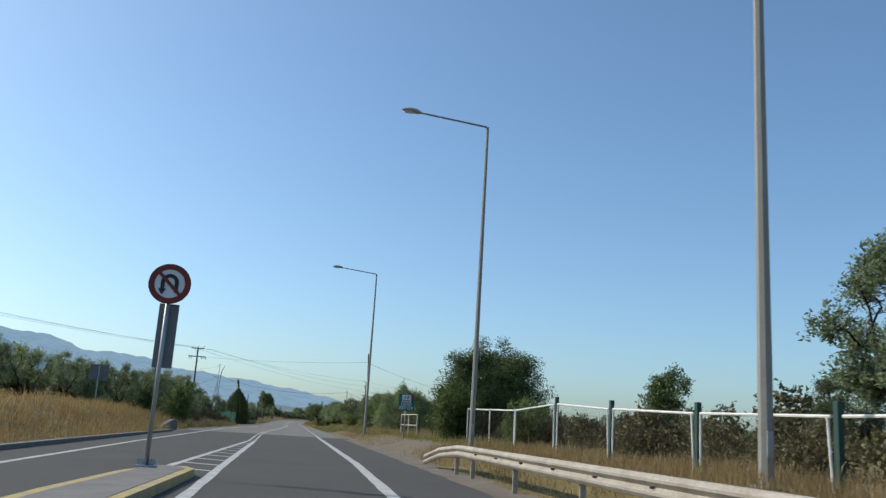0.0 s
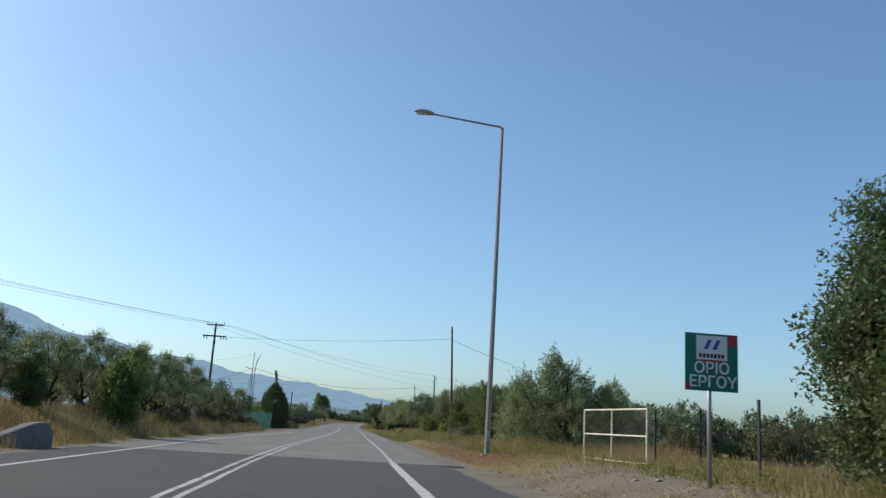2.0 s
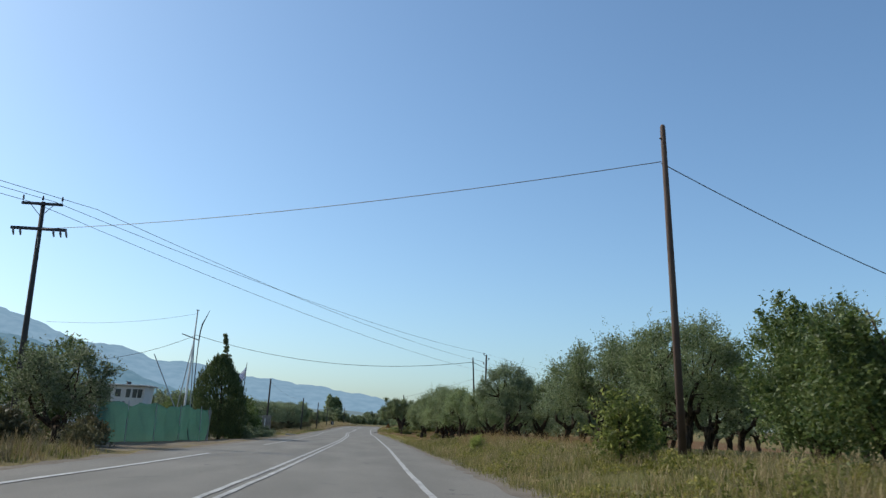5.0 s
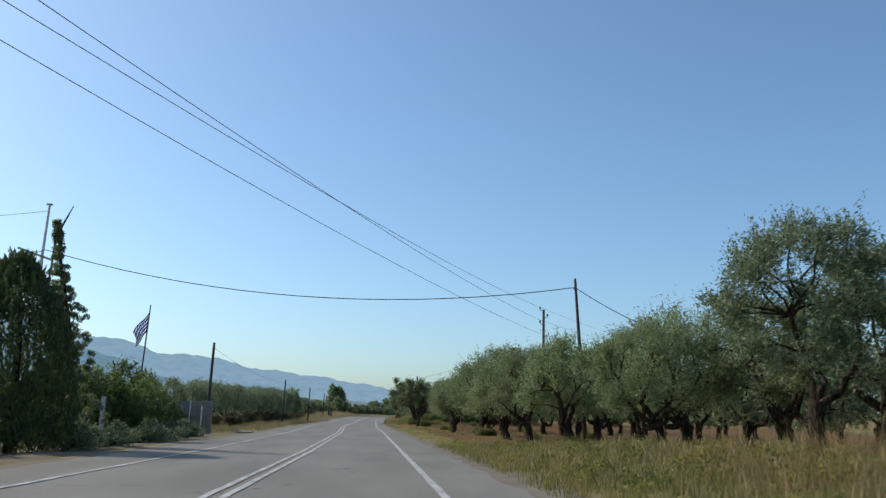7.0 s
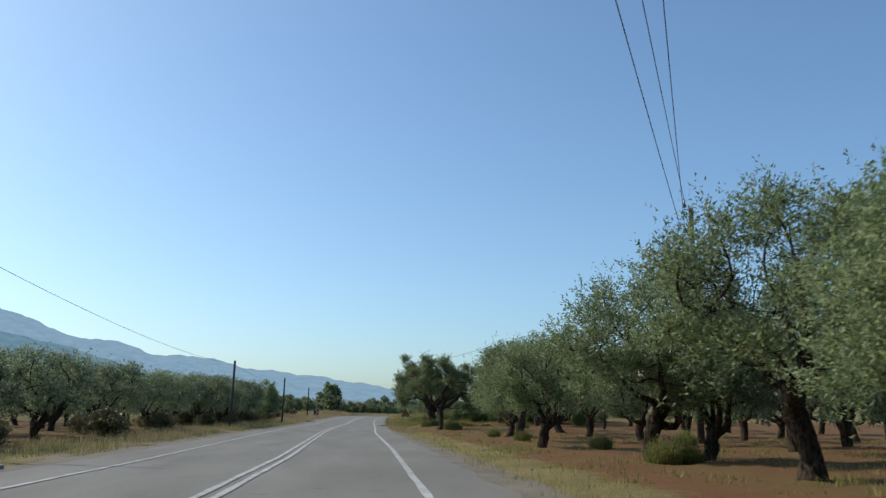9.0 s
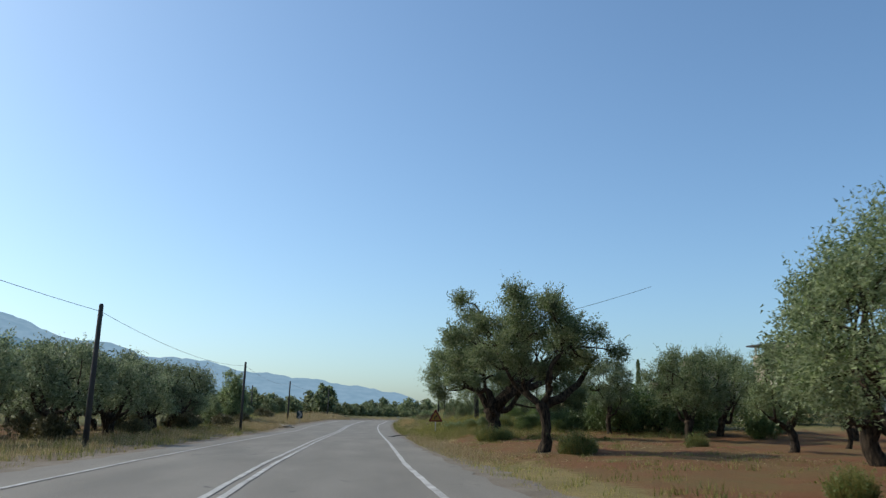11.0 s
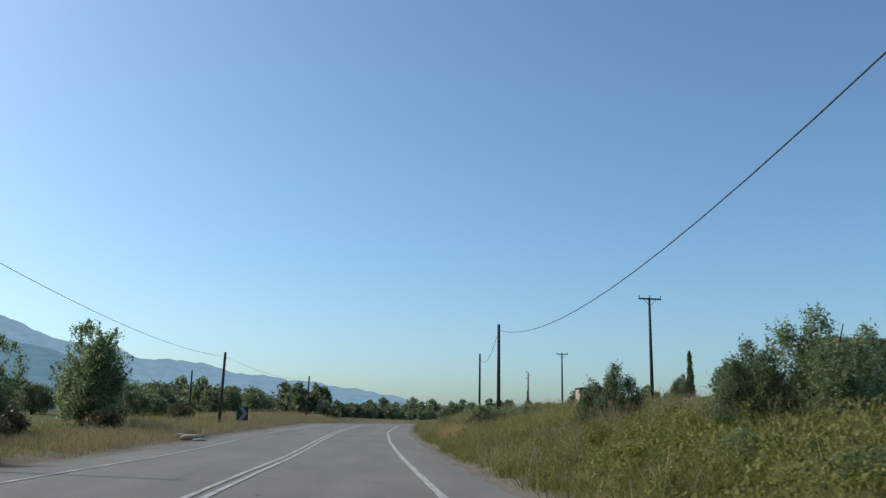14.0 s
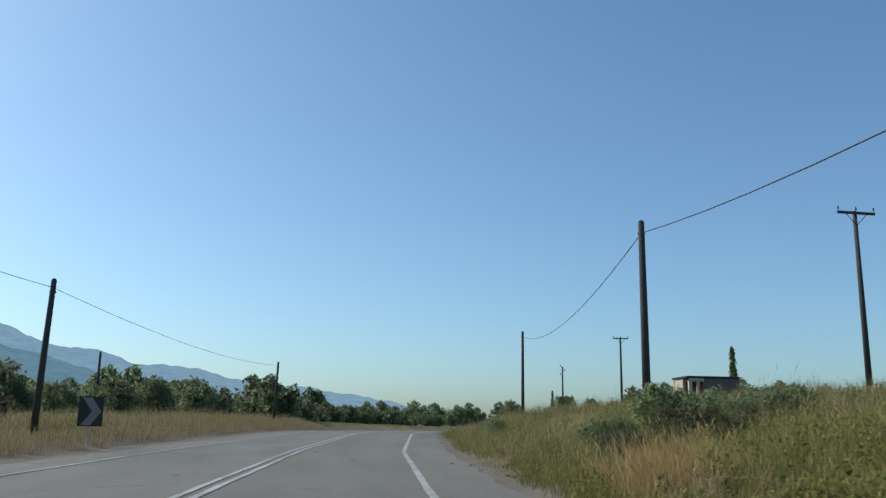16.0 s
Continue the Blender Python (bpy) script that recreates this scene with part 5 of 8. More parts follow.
def build_end():
    """Bushes, bank and far trees at the end of the walk."""
    o = pointed_tree(301, 2.95, 1.5, 26000, 0.072, M_OLIVE, "young bushy olive on the grassy bank", "bushy_olive", "", ((0.25, 0, 1.0, 0.5), (-0.7, 0.1, 0.72, 0.55), (0.9, -0.1, 0.78, 0.5), (-0.2, -0.7, 0.7, 0.6), (0.3, 0.7, 0.85, 0.55), (-1.05, 0, 0.5, 0.45), (1.25, 0.2, 0.5, 0.45)))
    put(o, 10.65, 284.0, 0, 0.74, -0.1)
    place(o, 11.4, 271.8, 80, 1.16, label="slim bushy olive among tall grass")
    place(o, 13.5, 273.9, 10, 1.05, label="slim bushy olive among tall grass")
    place(o, 10.35, 272.6, 200, 0.86, label="slim bushy olive among tall grass")
    place(o, 26.4, 318.0, 20, 0.9, label="feathery bushy olive on the grassy bank")
    place(o, 13.9, 267.2, 50, 0.9, label="slim bushy olive among tall grass")
    place(o, 15.0, 266.6, 150, 0.9, label="slim bushy olive among tall grass")
    place(o, 12.9, 268.4, 260, 0.8, label="slim bushy olive among tall grass")
    g = bush(61, 2.6, 2.4, 9000, 0.15, M_BUSH, "rounded green thicket on the grassy bank", "bush", "thicket", "thickets of the bank", 0.0, 7)
    put(g, 22.0, 297.0, 0, 0.6)
    for x, y, k in ((24.0, 303, 0.95), (30.5, 318, 1.35), (33, 322, 1.75), (36, 326, 1.7), (39, 332, 1.6), (42, 330, 1.1), (37, 318, 1.1), (46, 335, 1.1), (19.0, 285, 0.75), (23.0, 288, 0.9), (17.5, 274, 0.7), (23.5, 267, 0.8), (15.0, 266.5, 0.55), (12.6, 265.4, 0.60), (11.3, 265.0, 0.42), (26, 262, 1.2), (24, 275, 0.9), (13.5, 255.5, 0.42), (16.2, 260.5, 0.5), (13.6, 262.5, 0.55), (14.8, 258.6, 0.42), (11.8, 258.2, 0.4), (13.0, 252.5, 0.42), (17.2, 257.0, 0.6), (20.3, 253.5, 0.7), (22.5, 248.0, 0.8)):
        place(g, x, y, 43 * y, k)
    # same thicket in dark leaves, which stand for the shade under the trees
    gd = bush(62, 2.6, 2.4, 9000, 0.14, M_DARKLEAF, "tangled thicket under old olive trees, tree shade painted as dark leaves", "bush", "thicket", "dark thickets of the orchard", 0.0, 7)
    put(gd, 17.4, 254.0, 0, 1.0)
    for x, y, k in ((18.6, 252.2, 1.05), (16.2, 252.3, 0.85), (15.4, 253.6, 0.62), (21.2, 257.2, 0.8), (22.4, 255.0, 0.85), (25.0, 252.5, 0.9), (19.6, 250.6, 0.9)):
        place(gd, x, y, 43 * y, k)
    for i in range(18):
        u = i / 17
        place(gd if u > 0.35 else g, 10.9 + 7.4 * u, 253.6 + 5.0 * u + 1.1 * (i % 3 - 1), 97 * i, 0.40 + 0.10 * (i % 4) / 3 + 0.08 * u)
    for x, y, k in ((45.6, 318.0, 0.75), (48.6, 319.4, 0.62), (50.6, 319.2, 0.5), (53.6, 319.6, 0.62), (47.0, 316.4, 0.6), (55.6, 318.6, 0.85), (43.4, 317.0, 0.9), (58.0, 317.5, 1.2)):
        place(g, x, y, 43 * y, k)
    b = bush(63, 1.25, 1.6, 7500, 0.10, M_OLIVE, "brambly grey-green scrub on the bank", "bush", "bramble", "brambles of the bank", 0.0, 6)
    put(b, 10.4, 307.6, 0, 0.85)
    br = bush(64, 1.3, 1.3, 9000, 0.07, M_BRUSH, "dark grey-green brushwood on the bank", "bush", "brushwood", "brushwood of the bank", 0.0, 7, shoots=1.3)
    put(br, 9.3, 305.4, 0, 0.72)
    for x, y, k in ((8.4, 305.8, 0.66), (10.1, 305.6, 0.72), (9.8, 307.2, 0.75), (8.9, 303.6, 0.58), (9.7, 303.4, 0.62), (7.9, 304.4, 0.52), (10.6, 304.4, 0.6)):
        place(br, x, y, 67 * y, k)
    for x, y, k in ((9.2, 309.0, 0.65), (12.2, 307.2, 0.8), (13.4, 309.0, 0.6), (15.8, 290.6, 0.55), (9.6, 284.0, 0.35), (11.5, 277.5, 0.4), (14.2, 281.0, 0.45), (9.8, 331.0, 0.6), (8.4, 268.8, 0.45), (7.8, 264.6, 0.4), (11.0, 262.0, 0.6), (12.6, 259.5, 0.6), (8.6, 257.4, 0.55), (9.6, 256.2, 0.6), (8.0, 260.0, 0.5)):
        place(b, x, y, 59 * y, k)
    gr = tuft(65, 1.25, 0.62, 1700, "tall green weeds at the foot of an olive trunk")
    put(gr, 8.7, 232.2, 0, 0.8)
    for x, y, k in ((9.3, 233.0, 0.6), (7.9, 245.9, 0.95), (8.7, 246.2, 0.8), (10.4, 255.6, 0.9), (9.7, 189.4, 0.85), (10.4, 189.6, 0.7), (9.7, 208.8, 0.7), (10.1, 172.6, 0.6), (9.9, 164.0, 0.7), (9.8, 218.4, 0.7), (10.7, 198.8, 0.7), (16, 185, 0.8), (15.5, 203, 0.8), (8.6, 257.0, 0.7), (7.6, 259.3, 0.7), (15.4, 238.8, 0.8)):
        place(gr, x, y, 47 * y, k)
    wb = bush(66, 1.15, 1.25, 5200, 0.085, M_WEED, "sprawling yellow-green bush in roadside grass", "bush", "low_bush", "yellow-green bushes of the bank", 0.0, 7, shoots=1.4)
    put(wb, 12.6, 297.6, 0, 0.8)
    for x, y, k in ((13.8, 299.5, 0.8), (9.2, 281.0, 0.55), (8.2, 277.5, 0.6), (11.2, 279.0, 0.7), (9.6, 274.5, 0.55), (7.6, 271.5, 0.5), (12.8, 275.5, 0.8)):
        place(wb, x, y, 83 * y, k)
    # across the road at the end
    t = bush(302, 5.9, 2.3, 22000, 0.15, M_OLIVE, "tall dense leafy tree beside the oncoming lane", "tree", "leafy_tree", "leafy trees by the bend", 0.3, 7)
    put(t, -13.2, 306.0)
    place(t, -16.0, 299.0, 120, 0.8)
    place(t, -14.0, 284.5, 220, 0.72)
    place(t, -12.5, 290.5, 20, 0.5)
    f = bush(67, 4.6, 3.2, 2200, 0.50, M_HAZY_LEAF, "distant roadside tree in a dense grove", "tree", "grove_tree", "trees of the far grove", 0.2, 7)
    put(f, -30.0, 392.0)
    fn = bush(68, 4.3, 3.0, 6500, 0.25, M_HAZY_LEAF, "leafy roadside tree in a dense grove by the bend", "tree", "grove_tree", "trees of the grove by the bend", 0.2, 7)
    put(fn, -15.0, 334.0, 0, 0.68)
    rng = np.random.default_rng(77)
    for i in range(110):
        y = 322 + 190 * (i / 110) + rng.uniform(-4, 4)
        x = float(lerp(y, L_EDGE)) - rng.uniform(9, 13) - 9.0 * (i % 4) * rng.uniform(0.6, 1.2)
        place(fn if y < 372 else f, x, y, rng.uniform(0, 360), rng.uniform(0.58, 0.82) if y < 345 else rng.uniform(0.8, 1.15) if y < 400 else rng.uniform(0.5, 0.8))
    for i in range(34):
        x, y = rng.uniform(-30, 34), rng.uniform(425, 470)
        if abs(x - float(lerp(y, MID_LINE))) > 9:
            place(f, x, y, rng.uniform(0, 360), rng.uniform(0.5, 0.85))
    for i in range(30):
        y = rng.uniform(375, 520)
        x = float(lerp(y, R_EDGE)) + rng.uniform(10, 60)
        place(f, x, y, rng.uniform(0, 360), rng.uniform(0.55, 1.0))
    for x, y, k in ((18.2, 352, 0.42), (20.5, 358, 0.5), (16.6, 366, 0.6), (24, 364, 0.45), (28.0, 370, 0.4)):
        place(fn, x, y, 29 * y, k)
    for i in range(44):
        a = rng.uniform(-0.62, 0.75)
        d = rng.uniform(520, 900)
        place(f, math.sin(a) * d, math.cos(a) * d + 60, rng.uniform(0, 360), rng.uniform(1.4, 2.4), label="distant tree on the plain")
    for i in range(16):
        x = 8 + 5.2 * i
        place(f, x, 590 + 12 * (i % 3), 77 * i, 1.7 + 0.3 * (i % 2), label="distant tree on the plain")
    tall = bush(69, 26.0, 9.5, 9000, 1.3, M_OLIVE, "very tall distant tree standing above the plain", "tree", "tall_tree", "", 7.0, 9, shoots=0.4, level=0.82)
    put(tall, -23.5, 890.0)
    c = conifer(71, 6.2, 0.50, 5000, 0.22, M_CYPRESS, "slim dark cypress behind a small ruin", "cypress_tree", False, "far cypresses")
    put(c, 100.0, 500.0, 0, 3.3)
    place(c, 44.9, 468.0, 0, 0.35)
    # behind the ruined house
    for x, y, k in ((50, 356, 1.3), (55, 352, 1.2), (33, 268, 1.5), (38, 276, 1.6), (44, 262, 1.7), (30, 259, 1.3), (36, 250, 1.4)):
        place(g, x, y, 23 * y, k)


# ---- poles, lamps and wires ----
def street_lamp(x, y, h, arm, label, r0=0.115, r1=0.06, turn=0.0):
    z = gz(x, y)
    e = thing("street_lamp", x, y, z, label, "street lamp", "street lamps along the road", turn)
    bm = bmesh.new()
    tube(bm, [(0, 0, -0.3), (0, 0, 1.6), (0, 0, h)], [r0, r0 * 0.94, r1], 8)
    part("pole", bm, M_POLE_STEEL, e, "tapered grey steel pole")
    bm = bmesh.new()
    box(bm, (0, 0, 0.03), (0.42, 0.42, 0.05), 0.01)
    part("base_plate", bm, M_POLE_STEEL, e)
    bm = bmesh.new()
    box(bm, (0, -r0 * 0.95, 0.75), (0.11, 0.03, 0.42), 0.008)
    part("access_door", bm, M_GALV, e)
    bm = bmesh.new()
    tube(bm, [(0, 0, h - 0.06), (-0.08, 0, h + 0.02), (-arm, 0, h + 0.30)], [0.055, 0.042, 0.036], 7)
    part("arm", bm, M_POLE_STEEL, e)
    bm = bmesh.new()
    bmesh.ops.create_uvsphere(bm, u_segments=16, v_segments=10, radius=1.0)
    for v in bm.verts:
        t = (v.co.x + 1) / 2
        w = 0.7 + 0.5 * math.sin(math.pi * (0.25 + 0.55 * (1 - t)))
        v.co = Vector((v.co.x * 0.46, v.co.y * 0.165 * w, (v.co.z * 0.12 if v.co.z > 0 else v.co.z * 0.055) * w))
    bmesh.ops.rotate(bm, cent=(0, 0, 0), matrix=pose(0, 0, 0, 0, 5, 0).to_3x3(), verts=bm.verts)
    bmesh.ops.translate(bm, vec=(-arm - 0.36, 0, h + 0.33), verts=bm.verts)
    head = part("lamp_head", bm, M_LENS, e, "grey rounded lamp head", True)
    bm = bmesh.new()
    bmesh.ops.create_uvsphere(bm, u_segments=14, v_segments=6, radius=1.0)
    for v in bm.verts:
        v.co = Vector((v.co.x * 0.27 - arm - 0.44, v.co.y * 0.12, v.co.z * 0.05 + h + 0.275))
    part("lens", bm, M_SIGN_WHITE, head, "pale glass lens", True)
    return e


def wood_pole(x, y, top, r0=0.13, r1=0.09, mat=None, label="plain dark wooden telephone pole", group="wooden poles along the road", lean=(0, 0), z=None, foot=0.4):
    """top: height of its tip above the road."""
    z = gz(x, y) if z is None else z
    e = thing("wooden_pole", x, y, z, label, "utility pole", group)
    bm = bmesh.new()
    h = top - z
    tube(bm, [(0, 0, -foot), (lean[0] * 0.5, lean[1] * 0.5, h * 0.5), (lean[0], lean[1], h - 0.06), (lean[0], lean[1], h)], [r0, (r0 + r1) / 2, r1, r1 * 0.6], 10)
    part("shaft", bm, mat or M_WOOD_POLE, e, "", True)
    bm = bmesh.new()
    tube(bm, [(lean[0] - r1 - 0.02, 0, h - 0.45), (lean[0] + r1 + 0.02, 0, h - 0.45)], 0.03, 6)
    part("hook_bolt", bm, M_DARK_STEEL, e)
    return e


def insulator(e, x, y, z, up=0.22, r=0.045):
    bm = bmesh.new()
    tube(bm, [(x, y, z), (x, y, z + up * 0.35), (x, y, z + up * 0.36), (x, y, z + up * 0.6), (x, y, z + up * 0.62), (x, y, z + up)], [0.012, 0.012, r, r * 0.75, r, r * 0.5], 8)
    return part("insulator", bm, M_INSULATOR, e)


def cross_pole(x, y, top, arm, turn, label, pins=(-0.95, 0.0, 0.95), lower=False, name="power_pole", horns=False, z=None):
    z = gz(x, y) if z is None else z
    e = thing(name, x, y, z, label, "utility pole", "power poles", turn)
    h = top - z
    bm = bmesh.new()
    tube(bm, [(0, 0, -0.4), (0, 0, h * 0.5), (0, 0, h)], [0.16, 0.13, 0.10], 10)
    part("shaft", bm, M_WOOD_POLE, e, "", True)
    bm = bmesh.new()
    box(bm, (0, -0.12, h - 0.12), (arm, 0.10, 0.13), 0.01)
    part("crossarm", bm, M_DARK_STEEL, e)
    for s in (-1, 1):
        part("brace", bar((0, -0.12, h - 0.75), (s * arm * 0.28, -0.12, h - 0.16), 0.018), M_DARK_STEEL, e)
    for p in pins:
        insulator(e, p * arm / 2, -0.12, h - 0.06, 0.26 if not horns else 0.34, 0.055)
    if lower:
        bm = bmesh.new()
        box(bm, (0, -0.12, h - 1.35), (arm * 1.35, 0.12, 0.14), 0.01)
        part("lower_crossarm", bm, M_DARK_STEEL, e)
        for p in (-0.62, -0.45, 0.35, 0.52, 0.66):
            bm = bmesh.new()
            tube(bm, [(p * arm, -0.14, h - 1.36), (p * arm + 0.05, -0.2, h - 1.5), (p * arm + 0.1, -0.2, h - 1.72)], [0.03, 0.06, 0.035], 7)
            part("fuse", bm, M_INSULATOR, e)
        bm = bmesh.new()
        tube(bm, [(0.10, -0.15, h - 1.75), (0.10, -0.15, h - 2.3)], 0.07, 8)
        part("cable_box", bm, M_DARK_STEEL, e)
    return e


def stack_pole(x, y, top, label, z=None, n=3):
    """A pole with its conductors one above another on bracket insulators."""
    z = gz(x, y) if z is None else z
    e = thing("power_pole", x, y, z, label, "utility pole", "power poles")
    h = top - z
    bm = bmesh.new()
    tube(bm, [(0, 0, -0.4), (0, 0, h * 0.5), (0, 0, h)], [0.17, 0.14, 0.11], 10)
    part("shaft", bm, M_WOOD_POLE, e, "", True)
    for k in range(n):
        s = -1 if k % 2 == 0 else 1
        zz = h - 0.12 - 0.62 * k
        part("bracket", bar((0, 0, zz), (s * 0.34, -0.05, zz + 0.05), 0.02), M_DARK_STEEL, e)
        insulator(e, s * 0.34, -0.05, zz + 0.02, 0.34, 0.10)
    return e


def wire(a, b, sag, r, label, mat=None, name="overhead_wire", group="overhead wires", n=18):
    a, b = Vector(a), Vector(b)
    bm = bmesh.new()
    pts = [a.lerp(b, i / n) - Vector((0, 0, sag * 4 * (i / n) * (1 - i / n))) for i in range(n + 1)]
    tube(bm, [p - a for p in pts], r, 5)
    me = bpy.data.meshes.new(name)
    bm.to_mesh(me)
    bm.free()
    me.materials.append(mat or M_WIRE)
    ob = new(name, me)
    ob.location = a
    tagged(ob, label, "wire", group)
    return ob


def build_poles():
    street_lamp(7.99, 13.55, 14.0, 3.0, "tall thick grey steel street lamp beside the wire fence", 0.135, 0.07)
    street_lamp(7.32, 34.25, 13.6, 3.0, "tall grey steel street lamp on a grassy verge")
    street_lamp(6.22, 70.95, 13.4, 2.95, "tall grey steel street lamp beside a gravel turnout")
    wood_pole(10.55, 117.6, 10.75, 0.125, 0.08, M_WOOD_WARM, "tall reddish wooden pole among bushes", lean=(-0.5, 0))
    wood_pole(11.1, 166.6, 7.4, 0.10, 0.055, M_WOOD_POLE, "thin leaning wooden pole among olive trees", lean=(-0.45, 0))
    wood_pole(9.75, 263.0, 7.5, 0.175, 0.105, M_WOOD_POLE, "thick black wooden pole leaning in the grass", lean=(-0.2, 0.0))
    wood_pole(11.9, 314.4, 8.08, 0.14, 0.10, M_WOOD_POLE, "tall weathered wooden pole on the grassy bank")
    wood_pole(17.5, 362.5, 9.9, 0.15, 0.11, M_WOOD_POLE, "tall weathered wooden pole on the grassy bank")
    for x, y, top in ((-9.05, 190.5, 5.95), (-8.4, 238.3, 5.4), (-7.75, 276.2, 5.65), (-7.2, 316.2, 5.8), (-3.7, 359.7, 6.5)):
        wood_pole(x, y, top, 0.115, 0.085, M_WOOD_POLE, "short dark wooden telephone pole at the roadside", "telephone poles across the road", lean=(0.12, 0))
    for x, y, top in ((-16.5, 355.0, 6.6),):
        wood_pole(x, y, top, 0.115, 0.085, M_WOOD_POLE, "distant dark wooden telephone pole")
    cross_pole(-14.5, 134.4, 11.1, 1.9, 0, "tall wooden power pole with two crossarms and fuses", lower=True, horns=True)
    cross_pole(27.2, 326.7, 12.2, 2.05, 4, "wooden power pole with one crossarm and three insulators")
    cross_pole(33.3, 384.0, 12.0, 1.9, 4, "distant wooden power pole with one crossarm")
    cross_pole(-38.0, 205.0, 9.5, 1.8, 0, "distant wooden power pole above an olive grove")
    cross_pole(-52.0, 60.0, 11.6, 1.9, 40, "wooden power pole across the fields")
    stack_pole(17.6, 206.6, 11.2, "dark power pole with insulators one above another")
    stack_pole(35.3, 420.0, 11.2, "distant power pole with insulators one above another")
    # three conductors crossing the road
    for xa, za, xb, zb in ((-11.95, 10.87, 17.22, 10.24), (-14.0, 11.13, 17.29, 11.37), (-14.88, 11.01, 17.35, 8.95)):
        wire((xa, 134.3, za), (xb, 206.5, zb), 0.78, 0.013, "bare overhead conductor sagging across the road")
        wire((xa - 37.5, 60.0, 11.8), (xa, 134.3, za), 0.9, 0.013, "bare overhead conductor above the fields")
        wire((xb, 206.5, zb), (xb + 43.0, 262.0, 11.0), 0.9, 0.010, "bare overhead conductor above the orchard")
    wire((10.0, 117.6, 9.55), (-14.5, 134.3, 9.75), 0.35, 0.014, "thin cable crossing high above the road")
    wire((10.0, 117.6, 9.5), (24.0, 122.0, 6.0), 0.25, 0.016, "thin cable running down behind the bushes")
    wire((10.63, 166.6, 7.0), (-13.9, 171.7, 8.62), 1.30, 0.020, "thick black cable slung across the road", M_CABLE, "slung_cable")
    wire((10.63, 166.6, 7.0), (16.5, 172.0, 5.7), 0.15, 0.018, "thick black cable running down into the olive trees", M_CABLE, "slung_cable")
    wire((-13.9, 171.7, 8.62), (-22.8, 168.0, 5.6), 0.5, 0.018, "thick black cable running to a yard pole", M_CABLE, "slung_cable")
    tele = [(-8.93, 190.5, 5.6), (-8.28, 238.3, 5.1), (-7.63, 276.2, 5.35), (-7.08, 316.2, 5.5), (-3.6, 359.7, 6.2)]
    for a, b in zip(tele, tele[1:]):
        wire(a, b, 0.55, 0.009, "thin telephone cable between short wooden poles", M_CABLE, "telephone_cable", "telephone cables")
    wire((9.55, 263.0, 7.05), (11.9, 314.4, 7.65), 1.66, 0.016, "telephone cable sagging between wooden poles", M_CABLE, "telephone_cable", "telephone cables")
    wire((11.9, 314.4, 7.65), (17.5, 362.5, 9.4), 1.3, 0.016, "telephone cable sagging between wooden poles", M_CABLE, "telephone_cable", "telephone cables")
    wire((9.55, 263.0, 7.05), (24.0, 268.0, 11.6), 0.15, 0.016, "telephone cable running off over the bank", M_CABLE, "telephone_cable", "telephone cables")


# ---- signs ----
def disc(r, y0, depth, n=40):
    return prism(bmesh.new(), [(r * math.cos(2 * math.pi * i / n), r * math.sin(2 * math.pi * i / n)) for i in range(n)], depth, y0)


def ring(r0, r1, y0, depth, n=48):
    bm = bmesh.new()
    rows = []
    for r, y in ((r0, y0), (r1, y0), (r1, y0 + depth), (r0, y0 + depth)):
        rows.append([bm.verts.new((r * math.cos(2 * math.pi * i / n), y, r * math.sin(2 * math.pi * i / n))) for i in range(n)])
    for a in range(4):
        u, v = rows[a], rows[(a + 1) % 4]
        for i in range(n):
            bm.faces.new((u[i], u[(i + 1) % n], v[(i + 1) % n], v[i]))
    bmesh.ops.recalc_face_normals(bm, faces=bm.faces)
    return bm


def shift(bm, v):
    bmesh.ops.translate(bm, vec=v, verts=bm.verts)
    return bm


def stroke(pts, w, y0, depth):
    """A flat band of width w along pts in x and z."""
    left, right = [], []
    for i, (x, z) in enumerate(pts):
        ax, az = pts[max(i - 1, 0)]
        bx, bz = pts[min(i + 1, len(pts) - 1)]
        d = math.hypot(bx - ax, bz - az)
        nx, nz = -(bz - az) / d * w / 2, (bx - ax) / d * w / 2
        left.append((x + nx, z + nz))
        right.append((x - nx, z - nz))
    bm = prism(bmesh.new(), left + right[::-1], depth, y0)
    return bm


def words(text, size, x, z, y, mat, parent, name="lettering"):
    """Lettering as a thin mesh facing the walk."""
    cu = bpy.data.curves.new("letters", "FONT")
    cu.body, cu.size, cu.align_x, cu.align_y, cu.extrude, cu.offset = text, size, "CENTER", "CENTER", 0.002, 0.004
    o = new("letters", cu)
    dg = bpy.context.evaluated_depsgraph_get()
    me = bpy.data.meshes.new_from_object(o.evaluated_get(dg))
    bpy.data.objects.remove(o)
    me.transform(pose(x, y, z, 90, 0, 0))
    me.materials.clear()
    me.materials.append(mat)
    ob = new(name, me)
    ob.parent = parent
    return ob


